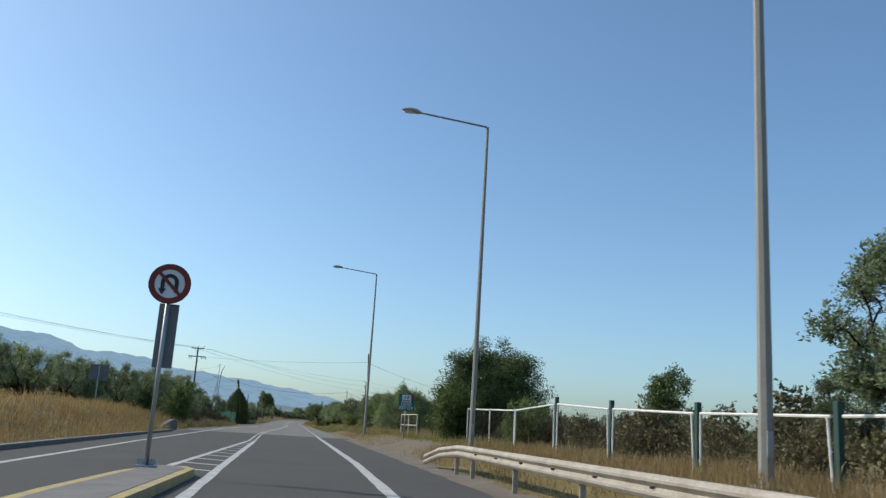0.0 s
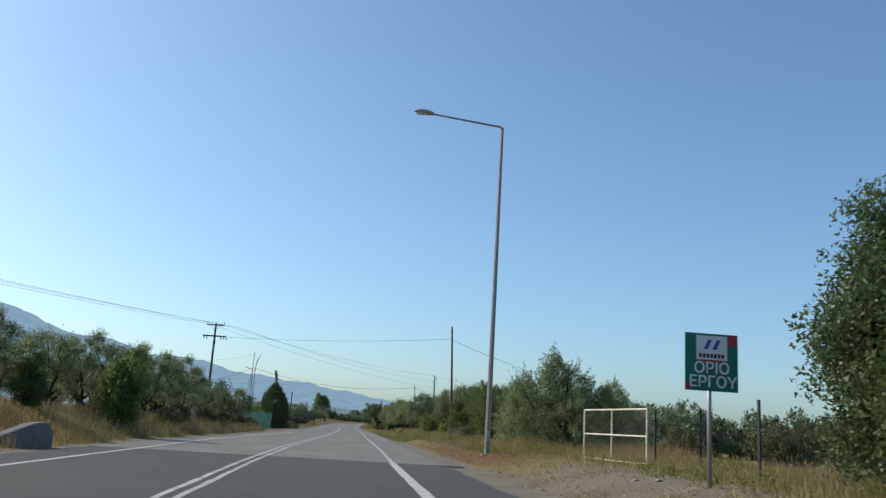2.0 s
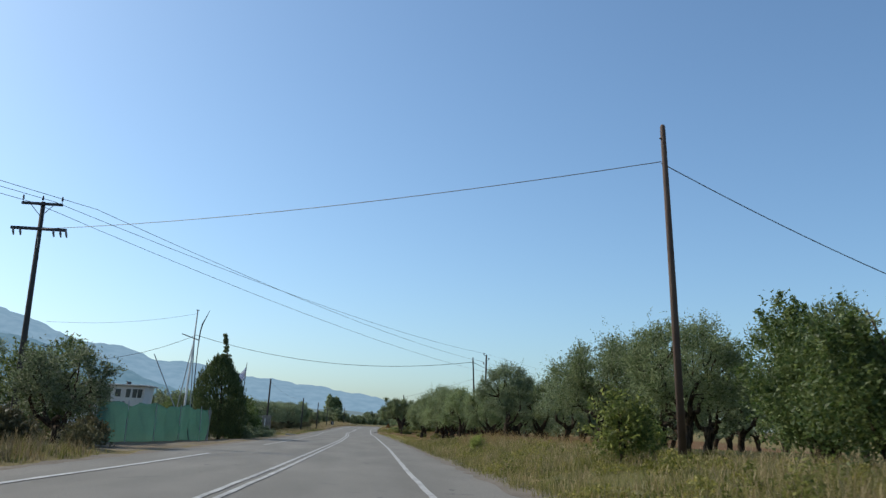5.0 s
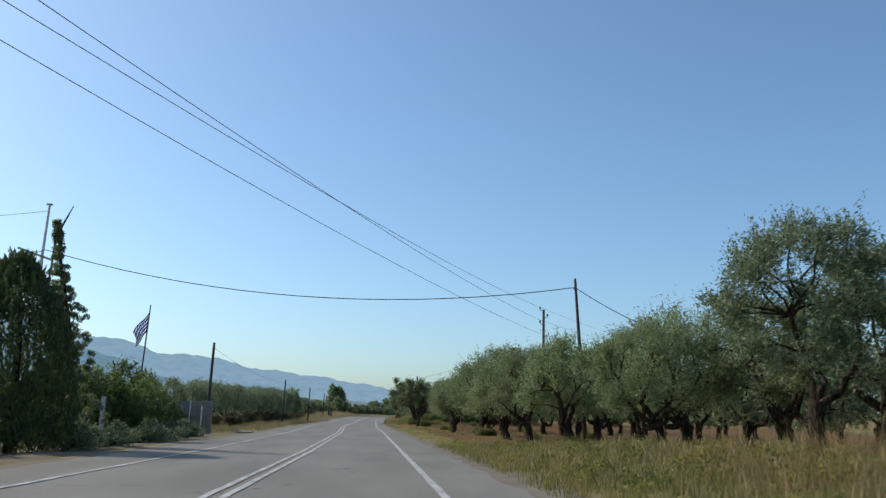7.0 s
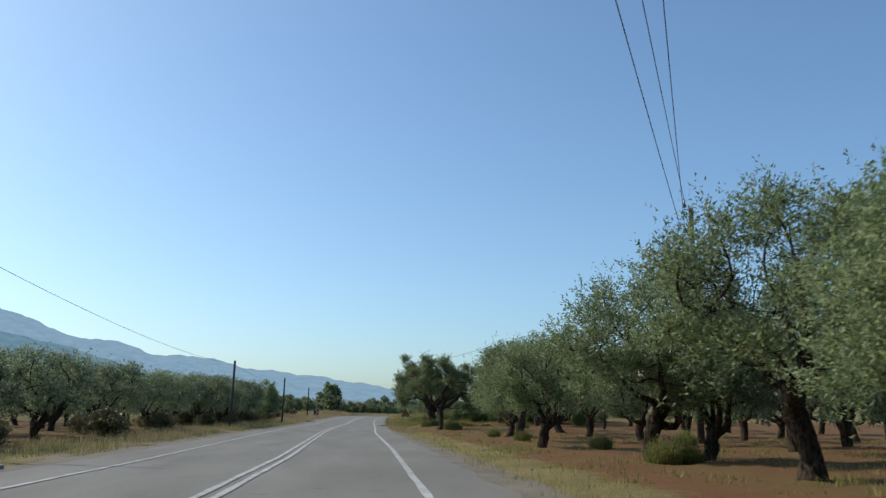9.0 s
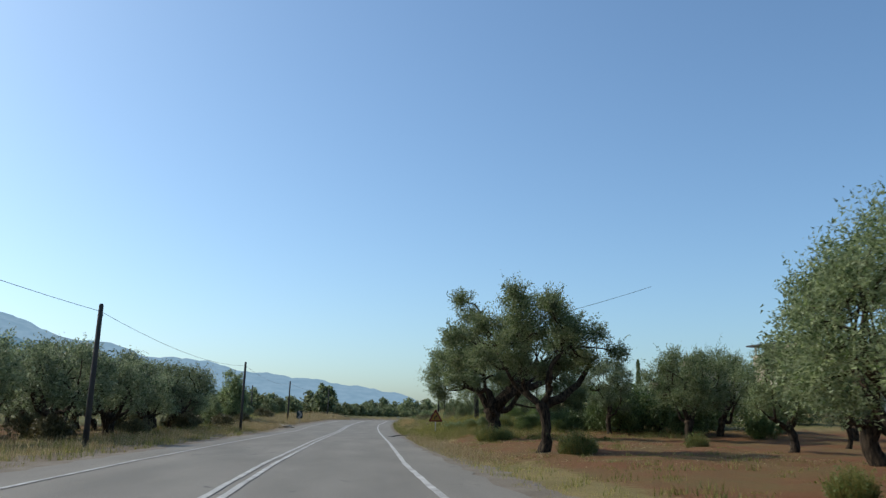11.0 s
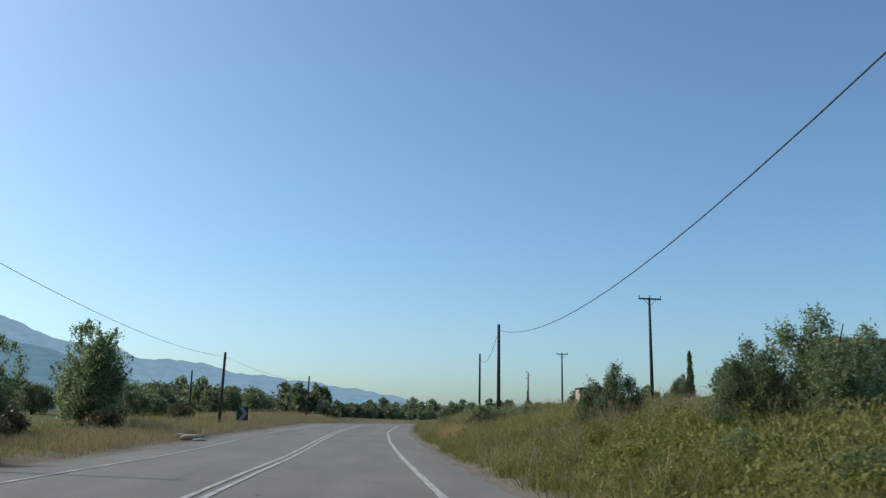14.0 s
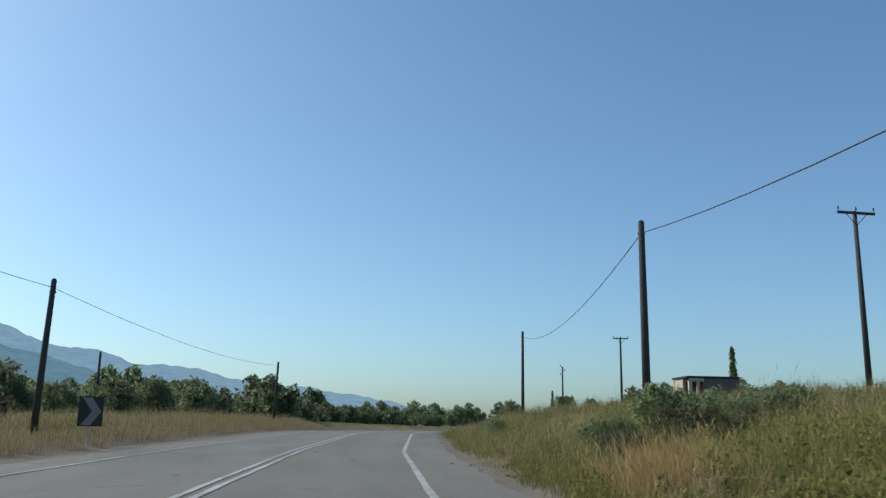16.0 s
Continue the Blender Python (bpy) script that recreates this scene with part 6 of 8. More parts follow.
def no_u_turn_sign():
    e = thing("no_u_turn_sign", -2.40, 16.55, 0.155, "round no-U-turn sign on a leaning galvanised pole", "road sign")
    e.matrix_basis = pose(-2.48, 16.75, 0.155, 0, 0.3, 0) @ Matrix.Diagonal((1.02, 1.02, 0.998, 1))
    bm = bmesh.new()
    tube(bm, [(0, 0, 0.02), (0, 0, 3.72)], 0.042, 10)
    part("pole", bm, M_GALV, e, "grey galvanised pole", True)
    bm = bmesh.new()
    box(bm, (0, 0, 0.02), (0.34, 0.34, 0.03), 0.006)
    for a in range(4):
        box(bm, (0.09 * math.cos(a * math.pi / 2), 0.09 * math.sin(a * math.pi / 2), 0.09), (0.14 if a % 2 == 0 else 0.012, 0.012 if a % 2 == 0 else 0.14, 0.12))
    part("foot", bm, M_GALV, e, "rusty flanged foot")
    c = (0, -0.075, 3.40)
    part("plate", shift(disc(0.375, 0, 0.02), c), M_SIGN_WHITE, e, "white round plate")
    part("red_ring", shift(ring(0.275, 0.385, -0.008, 0.032), c), M_SIGN_RED_DIRTY, e, "red border ring")
    arc = [(-0.125, -0.15), (-0.125, 0.03)] + [(-0.125 * math.cos(t), 0.03 + 0.125 * math.sin(t)) for t in (math.pi * i / 10 for i in range(1, 10))] + [(0.125, 0.03), (0.125, -0.16)]
    bm = stroke(arc, 0.072, -0.010, 0.009)
    prism(bm, [(-0.2, -0.10), (-0.05, -0.10), (-0.125, -0.215)], 0.009, -0.012)
    part("u_turn_arrow", shift(bm, c), M_SIGN_BLACK, e, "black U-shaped arrow")
    part("slash", shift(stroke([(-0.21, 0.21), (0.21, -0.21)], 0.062, -0.016, 0.009), c), M_SIGN_RED_DIRTY, e, "red diagonal slash")
    bm = bmesh.new()
    box(bm, (0.03, 0.065, 2.42), (0.36, 0.02, 1.22), 0.006)
    panel = part("back_panel", bm, M_SIGN_BACK, e, "grey back of an oblong panel")
    for z in (2.0, 2.42, 2.84):
        bm = bmesh.new()
        box(bm, (0.03, 0.05, z), (0.30, 0.02, 0.03))
        part("clamp", bm, M_SIGN_BACK, panel)


def boundary_sign():
    e = thing("project_limit_sign", 6.93, 51.95, gz(6.93, 51.95), "green roadside sign with white lettering and logo panel", "road sign")
    z0 = 3.12 - gz(6.93, 51.95)
    bm = bmesh.new()
    tube(bm, [(0, 0, -0.2), (0, 0, z0 - 0.1)], 0.038, 10)
    part("pole", bm, M_GALV, e, "grey galvanised pole", True)
    bm = bmesh.new()
    box(bm, (0.02, -0.055, z0 - 0.5), (0.96, 0.025, 1.0), 0.008)
    part("plate", bm, M_SIGN_GREEN, e, "green plate")
    bm = bmesh.new()
    box(bm, (0.02, -0.072, z0 - 0.25), (0.56, 0.008, 0.42))
    logo = part("logo_panel", bm, M_SIGN_WHITE, e, "white panel with a blue emblem")
    bm = bmesh.new()
    for k in (-0.13, 0.03):
        prism(bm, [(k, z0 - 0.28), (k + 0.07, z0 - 0.28), (k + 0.15, z0 - 0.11), (k + 0.08, z0 - 0.11)], 0.004, -0.081)
    part("emblem", bm, M_SIGN_BLUE, logo)
    bm = bmesh.new()
    for k in range(7):
        box(bm, (-0.19 + 0.068 * k, -0.079, z0 - 0.39), (0.048, 0.004, 0.07))
    part("caption_bars", bm, M_SIGN_BLACK, logo)
    bm = bmesh.new()
    box(bm, (0.41, -0.072, z0 - 0.11), (0.16, 0.008, 0.20))
    part("red_corner", bm, M_SIGN_RED, e)
    bm = bmesh.new()
    box(bm, (0.02, -0.072, z0 - 0.475), (0.4, 0.008, 0.03))
    part("red_rule", bm, M_SIGN_RED, e)
    bm = bmesh.new()
    box(bm, (-0.42, -0.072, z0 - 0.93), (0.08, 0.008, 0.10))
    part("red_foot", bm, M_SIGN_RED, e)
    words("ΟΡΙΟ", 0.27, 0.02, z0 - 0.61, -0.073, M_SIGN_WHITE, e)
    words("ΕΡΓΟΥ", 0.27, 0.04, z0 - 0.85, -0.073, M_SIGN_WHITE, e)


def curve_sign():
    x, y = 6.72, 260.8
    e = thing("bend_warning_sign", x, y, gz(x, y), "dusty triangular warning sign for a bend", "road sign")
    b = 1.10 - gz(x, y)
    bm = bmesh.new()
    tube(bm, [(0, 0, -0.3), (0, 0, b + 0.7)], 0.035, 8)
    part("pole", bm, M_GALV, e, "", True)

    def tri(w, lift, y0, d):
        hh = w * 0.87
        r = 0.06 * w
        cs = [(-w / 2, lift), (w / 2, lift), (0, lift + hh)]
        out = []
        for i, (px, pz) in enumerate(cs):
            qx, qz = cs[(i + 1) % 3]
            ox, oz = cs[(i - 1) % 3]
            for tx, tz in ((ox, oz), (qx, qz)):
                L = math.hypot(tx - px, tz - pz)
                out.append((px + (tx - px) * r / L, pz + (tz - pz) * r / L))
        return prism(bmesh.new(), out, d, y0)

    part("plate", tri(0.96, b, -0.06, 0.02), M_SIGN_RED_DIRTY, e, "red-bordered triangle")
    part("amber_field", tri(0.62, b + 0.09, -0.069, 0.008), M_SIGN_YELLOW, e, "amber field")
    bm = stroke([(-0.06, b + 0.13), (-0.06, b + 0.24), (-0.03, b + 0.32), (0.04, b + 0.36)], 0.06, -0.076, 0.006)
    prism(bm, [(0.03, b + 0.28), (0.03, b + 0.43), (0.13, b + 0.36)], 0.006, -0.077)
    part("bend_arrow", bm, M_SIGN_BLACK, e, "black bent arrow")


def chevron_sign():
    x, y = -5.75, 317.0
    e = thing("chevron_sign", x, y, gz(x, y), "dark bend marker board with a dull grey chevron", "road sign")
    z0 = 1.62 - gz(x, y)
    bm = bmesh.new()
    tube(bm, [(0, 0, -0.3), (0, 0, z0 + 0.4)], 0.035, 8)
    part("post", bm, M_GALV, e)
    bm = bmesh.new()
    box(bm, (0, -0.05, z0), (0.78, 0.02, 0.95), 0.006)
    part("board", bm, M_BOARD, e)
    bm = bmesh.new()
    prism(bm, [(-0.28, z0 + 0.44), (0.02, z0 + 0.44), (0.34, z0), (0.02, z0 - 0.44), (-0.28, z0 - 0.44), (0.04, z0)], 0.008, -0.069)
    part("chevron", bm, M_CONCRETE, e, "dull grey chevron")


def back_sign():
    x, y = -12.0, 57.0
    e = thing("roadside_sign", x, y, gz(x, y), "roadside sign seen from its dark back on a bank", "road sign")
    z1 = 3.85 - gz(x, y)
    bm = bmesh.new()
    tube(bm, [(0, 0, -0.3), (0, 0, z1 - 0.1)], 0.04, 8)
    part("pole", bm, M_GALV, e)
    bm = bmesh.new()
    box(bm, (0, 0.05, z1 - 0.5), (1.15, 0.025, 1.0), 0.008)
    part("plate", bm, M_SIGN_BACK, e)


# ---- guardrail, fence, gate ----
def build_guardrail():
    e = thing("guardrail", 4.45, 5.0, 0.0, "weathered steel guardrail with its end turned down", "guardrail", kind="structure")
    prof = [(0.00, 0.155), (-0.035, 0.145), (-0.075, 0.095), (-0.075, 0.06), (-0.01, 0.0), (-0.075, -0.06), (-0.075, -0.095), (-0.035, -0.145), (0.0, -0.155)]
    path = [(0.0, -30.0, 0.62), (0.0, -12, 0.62), (0.0, 16.6, 0.63), (0.02, 17.6, 0.62), (-0.10, 19.5, 0.5), (-0.16, 21.7, 0.22)]
    for i in range(len(path) - 1):
        (x0, y0, z0), (x1, y1, z1) = path[i], path[i + 1]
        bm = bmesh.new()
        a = [bm.verts.new((x0 + p, y0, z0 + q)) for p, q in prof] + [bm.verts.new((x0 + p + 0.006, y0, z0 + q)) for p, q in reversed(prof)]
        b = [bm.verts.new((x1 + p, y1, z1 + q)) for p, q in prof] + [bm.verts.new((x1 + p + 0.006, y1, z1 + q)) for p, q in reversed(prof)]
        n = len(a)
        for j in range(n):
            bm.faces.new((a[j], a[(j + 1) % n], b[(j + 1) % n], b[j]))
        bm.faces.new(a), bm.faces.new(list(reversed(b)))
        bmesh.ops.recalc_face_normals(bm, faces=bm.faces)
        beam = part("beam", bm, M_RAIL, e)
        if i == 1:
            k = -11.0
            while k < 16.5:
                bm = bmesh.new()
                tube(bm, [(-0.02, k, 0.62), (-0.085, k, 0.62)], 0.016, 6)
                part("bolt", bm, M_DARK_STEEL, beam)
                k += 2.0
    for y in (-8.1, -4.1, -0.1, 3.9, 7.9, 11.9, 15.9, 17.9):
        bm = bmesh.new()
        box(bm, (0.09, y, 0.29), (0.10, 0.055, 0.75), 0.008)
        post = part("post", bm, M_RAIL, e, "square steel post")
        bm = bmesh.new()
        box(bm, (0.03, y, 0.62), (0.07, 0.09, 0.2), 0.01)
        part("spacer", bm, M_RAIL, post)


def build_fence():
    e = thing("wire_fence", 9.5, 20.0, gz(9.5, 20.0), "wire mesh fence with white pipe frames and green posts", "fence", kind="structure")
    z0 = gz(9.5, 20.0)
    posts = [(1.5, 1.85), (7.6, 1.86), (13.75, 1.86), (19.05, 1.95), (24.6, 2.12), (30.0, 2.36), (35.8, 2.2), (40.4, 2.28), (45.6, 2.38)]
    for i, (y, top) in enumerate(posts):
        if i in (2, 3, 4, 5):
            bm = bmesh.new()
            box(bm, (0, y - 20, (top + 0.2 + 0.1) / 2 - z0), (0.12, 0.14, top + 0.1), 0.012)
            part("green_post", bm, M_GREEN_POST, e, "dark green square post")
        else:
            part("pipe_post", bar((0, y - 20, 0.2 - z0), (0, y - 20 + 0.1, top - z0), 0.03, 7), M_WHITE, e)
    for (ya, za), (yb, zb) in zip(posts, posts[1:]):
        a, b = ya + 0.17, yb - 0.17
        za, zb = min(za, zb + 0.2) - 0.06, zb - 0.06
        part("top_pipe", bar((-0.02, a - 20, za - z0), (-0.02, b - 20, zb - z0), 0.034, 7), M_WHITE, e, "white painted pipe")
        if ya > 12 and ya < 31:
            for y, z in ((a, za), (b, zb)):
                part("side_pipe", bar((-0.02, y - 20, 0.42 - z0), (-0.02, y - 20 + (0.12 if y == a else 0), z - z0), 0.028, 7), M_WHITE, e, "white painted pipe")
        # woven mesh: thin level and upright wires
        bm = bmesh.new()
        k = 0.15
        while k < 1.0:
            tube(bm, [(0.0, a - 20, 0.5 + (za - 0.5) * k - z0), (0.0, b - 20, 0.5 + (zb - 0.5) * k - z0)], 0.0035, 3, False)
            k += 0.17
        y = a
        while y < b:
            z = za + (zb - za) * (y - a) / (b - a)
            tube(bm, [(0.0, y - 20, 0.45 - z0), (0.0, y - 20 + 0.01, z - z0)], 0.0028, 3, False)
            y += 0.17
        part("mesh", bm, M_MESH, e, "thin woven wire mesh")


def build_gate():
    x, y = 8.45, 65.2
    z = gz(x, y)
    e = thing("field_gate", x, y, z, "rusty white field gate of pipe and wire mesh", "gate")
    d = Vector((0.55, -4.4, 0)).normalized()
    w, h = 4.4, 1.5
    zt = 2.08 - z

    def at(u, v):
        return tuple(d * u + Vector((0, 0, zt - h + v)))

    for u in (0.0, w * 0.48, w):
        part("upright", bar(at(u, 0), at(u, h), 0.030, 7), M_GATE, e, "white painted pipe")
    for v in (0.0, h * 0.5, h):
        part("rail", bar(at(0, v), at(w, v), 0.027, 7), M_GATE, e, "white painted pipe")
    bm = bmesh.new()
    u = 0.0
    while u < w:
        tube(bm, [at(u, 0), at(u, h)], 0.0015, 3, False)
        u += 0.055
    v = 0.0
    while v < h:
        tube(bm, [at(0, v), at(w, v)], 0.0013, 3, False)
        v += 0.055
    part("mesh", bm, M_MESH, e, "thin wire mesh")
    first = None
    for x, y, h in ((9.15, 60.6, 1.55), (11.2, 62.4, 1.7), (9.1, 54.5, 1.6), (13.1, 58.0, 1.7), (15.5, 62.0, 1.6), (16.6, 55.2, 1.6)):
        if first is None:
            first = thing("fence_post", x, y, gz(x, y), "thin dark iron fence post in dry grass", "fence post", "iron posts of the field fence")
            part("post", box(bmesh.new(), (0, 0, 0.7), (0.05, 0.05, 1.8), 0.006), M_DARK_STEEL, first)
        else:
            place(first, x, y, 17 * y, h / 1.55)
    for a, b in (((9.1, 54.5), (13.1, 58.0)), ((13.1, 58.0), (15.5, 62.0)), ((9.15, 60.6), (11.2, 62.4))):
        for k in (0.45, 0.9, 1.35):
            wire((*a, gz(*a) + k), (*b, gz(*b) + k), 0.03, 0.004, "thin fence wire strung between iron posts", M_MESH, "fence_wire", "wires of the field fence", 4)


# ---- the yard across the road ----
def build_yard():
    n = thing("net_fence", -11.0, 135.0, gz(-11.0, 135.0), "sagging green shade net strung along a yard", "fence", kind="structure")
    z0 = gz(-11.0, 135.0)
    rng = np.random.default_rng(8)
    bm = bmesh.new()
    N, K = 110, 12
    grid = []
    for i in range(N + 1):
        u = i / N
        x, y = -12.2 + 3.0 * u, 138.5 + 15.4 * u
        top = 1.92 + 0.10 * math.sin(u * 19) + 0.07 * math.sin(u * 43)
        row = []
        for j in range(K + 1):
            v = j / K
            fold = 0.13 * math.sin(u * 57 + 2.5 * v) * (0.3 + v * (1 - v) * 2) + 0.09 * math.sin(u * 23 - 4 * v) + 0.05 * noise.noise(Vector((u * 34, v * 4.0, 1.7)))
            row.append(bm.verts.new((x + 11.0 + fold, y - 135.0, -0.25 + (top + 0.25) * v - z0)))
        grid.append(row)
    for a, b in zip(grid, grid[1:]):
        for j in range(K):
            bm.faces.new((a[j], b[j], b[j + 1], a[j + 1]))
    net = part("net", bm, M_NET, n, "green shade net", True)
    sm = net.modifiers.new("thickness", "SOLIDIFY")
    sm.thickness = 0.012
    for u in (0.0, 0.22, 0.45, 0.68, 0.9, 1.0):
        x, y = -12.2 + 3.0 * u, 138.5 + 15.4 * u
        part("stake", bar((x + 11.15, y - 135, -0.5 - z0), (x + 11.15, y - 135, 2.05 - z0), 0.03), M_GALV, n)
    r = thing("warning_banner_post", -12.3, 138.2, gz(-12.3, 138.2), "faded red plastic strip on a fence stake", "fence post")
    part("strip", box(bmesh.new(), (0, 0, 0.9), (0.12, 0.05, 1.9), 0.01), M_SIGN_RED_DIRTY, r)

    k = thing("net_end_post", -9.15, 154.15, gz(-9.15, 154.15), "leaning pale concrete post at the end of a net", "post")
    bm = box(bmesh.new(), (0, 0, 0.95), (0.20, 0.20, 2.2), 0.02, pose(0, 0, 0, 0, 4, 0))
    part("shaft", bm, M_CONCRETE, k)
    k = thing("net_prop", -10.0, 150.9, gz(-10.0, 150.9), "dark iron bar propped against a green net", "prop")
    part("rod", bar((0.30, -0.1, 0.0), (-0.05, 0.0, 1.45), 0.028), M_DARK_STEEL, k)

    # sheet-metal fence and gate between white posts
    k = thing("yard_fence", -9.9, 178.0, gz(-9.9, 178.0), "garden fence of green sheets between white pipe posts", "fence", kind="structure")
    for y in (170.8, 174.5, 178.3, 180.1):
        part("pipe_post", bar((0, y - 178, -0.1), (0, y - 178, 2.45), 0.045, 8), M_WHITE, k, "white pipe post")
    for y0, y1 in ((170.8, 174.5), (174.5, 178.3), (178.3, 180.1)):
        bm = bmesh.new()
        n = int((y1 - y0) / 0.12)
        for q in range(n):
            box(bm, (0.012 * (-1) ** q, y0 - 178 + (q + 0.5) * (y1 - y0) / n, 1.2), (0.012, (y1 - y0) / n, 1.9))
        part("sheet", bm, M_FENCE_SHEET, k, "ribbed green metal sheet")
        part("top_rail", bar((0, y0 - 178 + 0.05, 2.3), (0, y1 - 178 - 0.05, 2.3), 0.035), M_WHITE, k)
    k = thing("yard_gate", -9.75, 182.0, gz(-9.75, 182.0), "grey sheet-metal gate standing open beside a white post", "gate")
    part("gate_post", box(bmesh.new(), (0, 0, 1.3), (0.24, 0.24, 2.8), 0.015), M_WHITE, k, "thick white gate post")
    part("leaf", box(bmesh.new(), (0.52, 0.62, 1.1), (0.04, 1.35, 1.9), 0.008), M_SIGN_BACK, k, "grey sheet-metal leaf").matrix_basis = pose(0, 0, 0, 0, 0, -39) @ Matrix.Translation((-0.45, 0.15, 0))
    part("edge_pipe", bar((0.95, 1.12, 0.1), (1.0, 1.15, 2.1), 0.04), M_WHITE, k)

    # a white boat cabin standing behind the net
    c = thing("boat_cabin", -20.3, 173.0, -0.25, "white boat wheelhouse with dark square windows on land", "boat")
    c.scale = (1.3, 1.3, 1.27)
    bm = bmesh.new()
    prism(bm, [(-1.6, 0.4), (1.7, 0.4), (1.95, 3.2), (-1.6, 3.2)], 2.6, -1.3)
    bmesh.ops.bevel(bm, geom=bm.edges[:], offset=0.03, segments=2, affect="EDGES")
    part("cabin", bm, M_WALL_WHITE, c, "white painted cabin")
    bm = bmesh.new()
    box(bm, (0.15, 0, 3.27), (4.1, 3.0, 0.10), 0.03)
    part("roof", bm, M_WALL_WHITE, c)
    for x in (-1.15, -0.45, 0.2):
        bm = bmesh.new()
        box(bm, (x, -1.30, 2.72), (0.36, 0.05, 0.52), 0.02)
        w = part("window", bm, M_GLASS_DARK, c, "dark window")
        for s in (-1, 1):
            part("jamb", box(bmesh.new(), (x + s * 0.2, -1.31, 2.72), (0.04, 0.06, 0.6)), M_WALL_WHITE, w)
    for x in (0.85, 1.28, 1.62):
        bm = bmesh.new()
        prism(bm, [(x - 0.14, 2.42), (x + 0.12, 2.42), (x + 0.18, 3.0), (x - 0.12, 3.0)], 0.05, -1.325)
        part("window", bm, M_GLASS_DARK, c, "dark slanted window")
    for k in range(6):
        part("name_bar", box(bmesh.new(), (-0.9 + 0.3 * k, -1.315, 2.05), (0.2, 0.02, 0.2)), M_SIGN_BACK, c)
    bm = bmesh.new()
    tube(bm, [(0.5, 0, 3.3), (0.5, 0, 3.55)], [0.2, 0.14], 10)
    part("roof_vent", bm, M_DARK_STEEL, c)
    bm = bmesh.new()
    prism(bm, [(-3.2, -0.2), (2.6, -0.2), (3.6, 1.5), (2.0, 1.35), (-3.2, 1.4)], 3.2, -1.6)
    part("hull", bm, M_WALL_WHITE, c, "white hull behind the net")

    # lattice masts with stays
    m = thing("guyed_mast", -14.1, 172.0, gz(-14.1, 172.0), "tall pale guyed pipe mast with slanting props", "mast")
    z = gz(-14.1, 172.0)
    part("mast_pipe", tube(bmesh.new(), [(-0.4, 0, -0.2), (-0.1, 0, 6.2), (0.05, 0, 10.9 - z)], [0.11, 0.09, 0.055], 8), M_WHITE, m, "pale mast pipe")
    for dx, dy in ((-0.9, 0.4), (0.35, 0.3)):
        part("prop", bar((dx * 1.3 - 0.2, dy, -0.1), (0, 0, 8.3 - z), 0.05), M_GALV, m)
    part("cross_bar", bar((-1.1, -0.2, 8.9), (0.45, 0, 8.4), 0.05), M_GALV, m)
    part("tip_cap", box(bmesh.new(), (0.05, 0, 10.92 - z), (0.26, 0.18, 0.07), 0.01), M_GALV, m)
    y2 = thing("yard_boom", -13.9, 172.3, gz(-13.9, 172.3), "thin dark boom slanting up from a guyed mast", "mast")
    part("boom", tube(bmesh.new(), [(0.1, 0, 0), (0.12, 0, 7.6), (0.2, 0, 9.2), (0.32, 0, 9.9), (0.88, 0, 11.2)], [0.05, 0.045, 0.06, 0.07, 0.02], 6), M_DARK_STEEL, y2)
    d = thing("leaning_prop", -14.0, 172.0, gz(-14.0, 172.0), "thin steel prop leaning in a yard", "mast")
    part("prop", bar((0.0, 0, -0.1), (-3.5, 0.0, 7.0), 0.055), M_GALV, d)
    for k, (x, y, h) in enumerate(((-22.9, 168.0, 6.0), (-24.0, 162.0, 4.2))):
        p = thing("yard_pole", x, y, gz(x, y), "slim pale metal pole in a yard", "mast", "slim poles of the yard")
        part("pipe", tube(bmesh.new(), [(0, 0, -0.2), (0.1, 0, h * 0.6), (0.35, 0, h)], [0.06, 0.05, 0.03], 7), M_GALV, p)
    wire((-14.05, 172.0, 10.6), (-25.0, 166.0, 8.6), 0.4, 0.010, "thin stay wire of a mast", M_CABLE, "stay_wire", "stay wires of the mast")

    f = thing("flagpole", -9.75, 175.5, gz(-9.75, 175.5), "thin dark flagpole with a blue and white striped flag", "flag")
    z = gz(-9.75, 175.5)
    part("pole", tube(bmesh.new(), [(-0.25, 0, -0.1), (0.05, 0, 6.6 - z)], [0.05, 0.03], 8), M_DARK_STEEL, f)
    for s in range(9):
        bm = bmesh.new()
        rows = []
        for t in (s / 9, (s + 1) / 9):
            row = []
            for i in range(13):
                u = i / 12
                droop = 1.05 * u ** 1.1
                row.append(bm.verts.new((0.0 - 0.72 * u * (1 - 0.35 * t) + 0.05 * math.sin(6 * u + 5 * t) * u, 0.10 * math.sin(u * 7 + t * 2), 6.2 - z - t * (0.95 - 0.2 * u) - droop)))
            rows.append(row)
        for i in range(12):
            bm.faces.new((rows[0][i], rows[0][i + 1], rows[1][i + 1], rows[1][i]))
        o = part("stripe", bm, M_FLAG_WHITE if s % 2 else M_FLAG_BLUE, f, "white cloth stripe" if s % 2 else "blue cloth stripe", True)
        k = o.modifiers.new("thickness", "SOLIDIFY")
        k.thickness = 0.006

    pl = thing("stone_pillar", -9.0, 188.3, gz(-9.0, 188.3) - 0.05, "rough pale stone gate pillar at the roadside", "pillar")
    rng = np.random.default_rng(4)
    z = 0.0
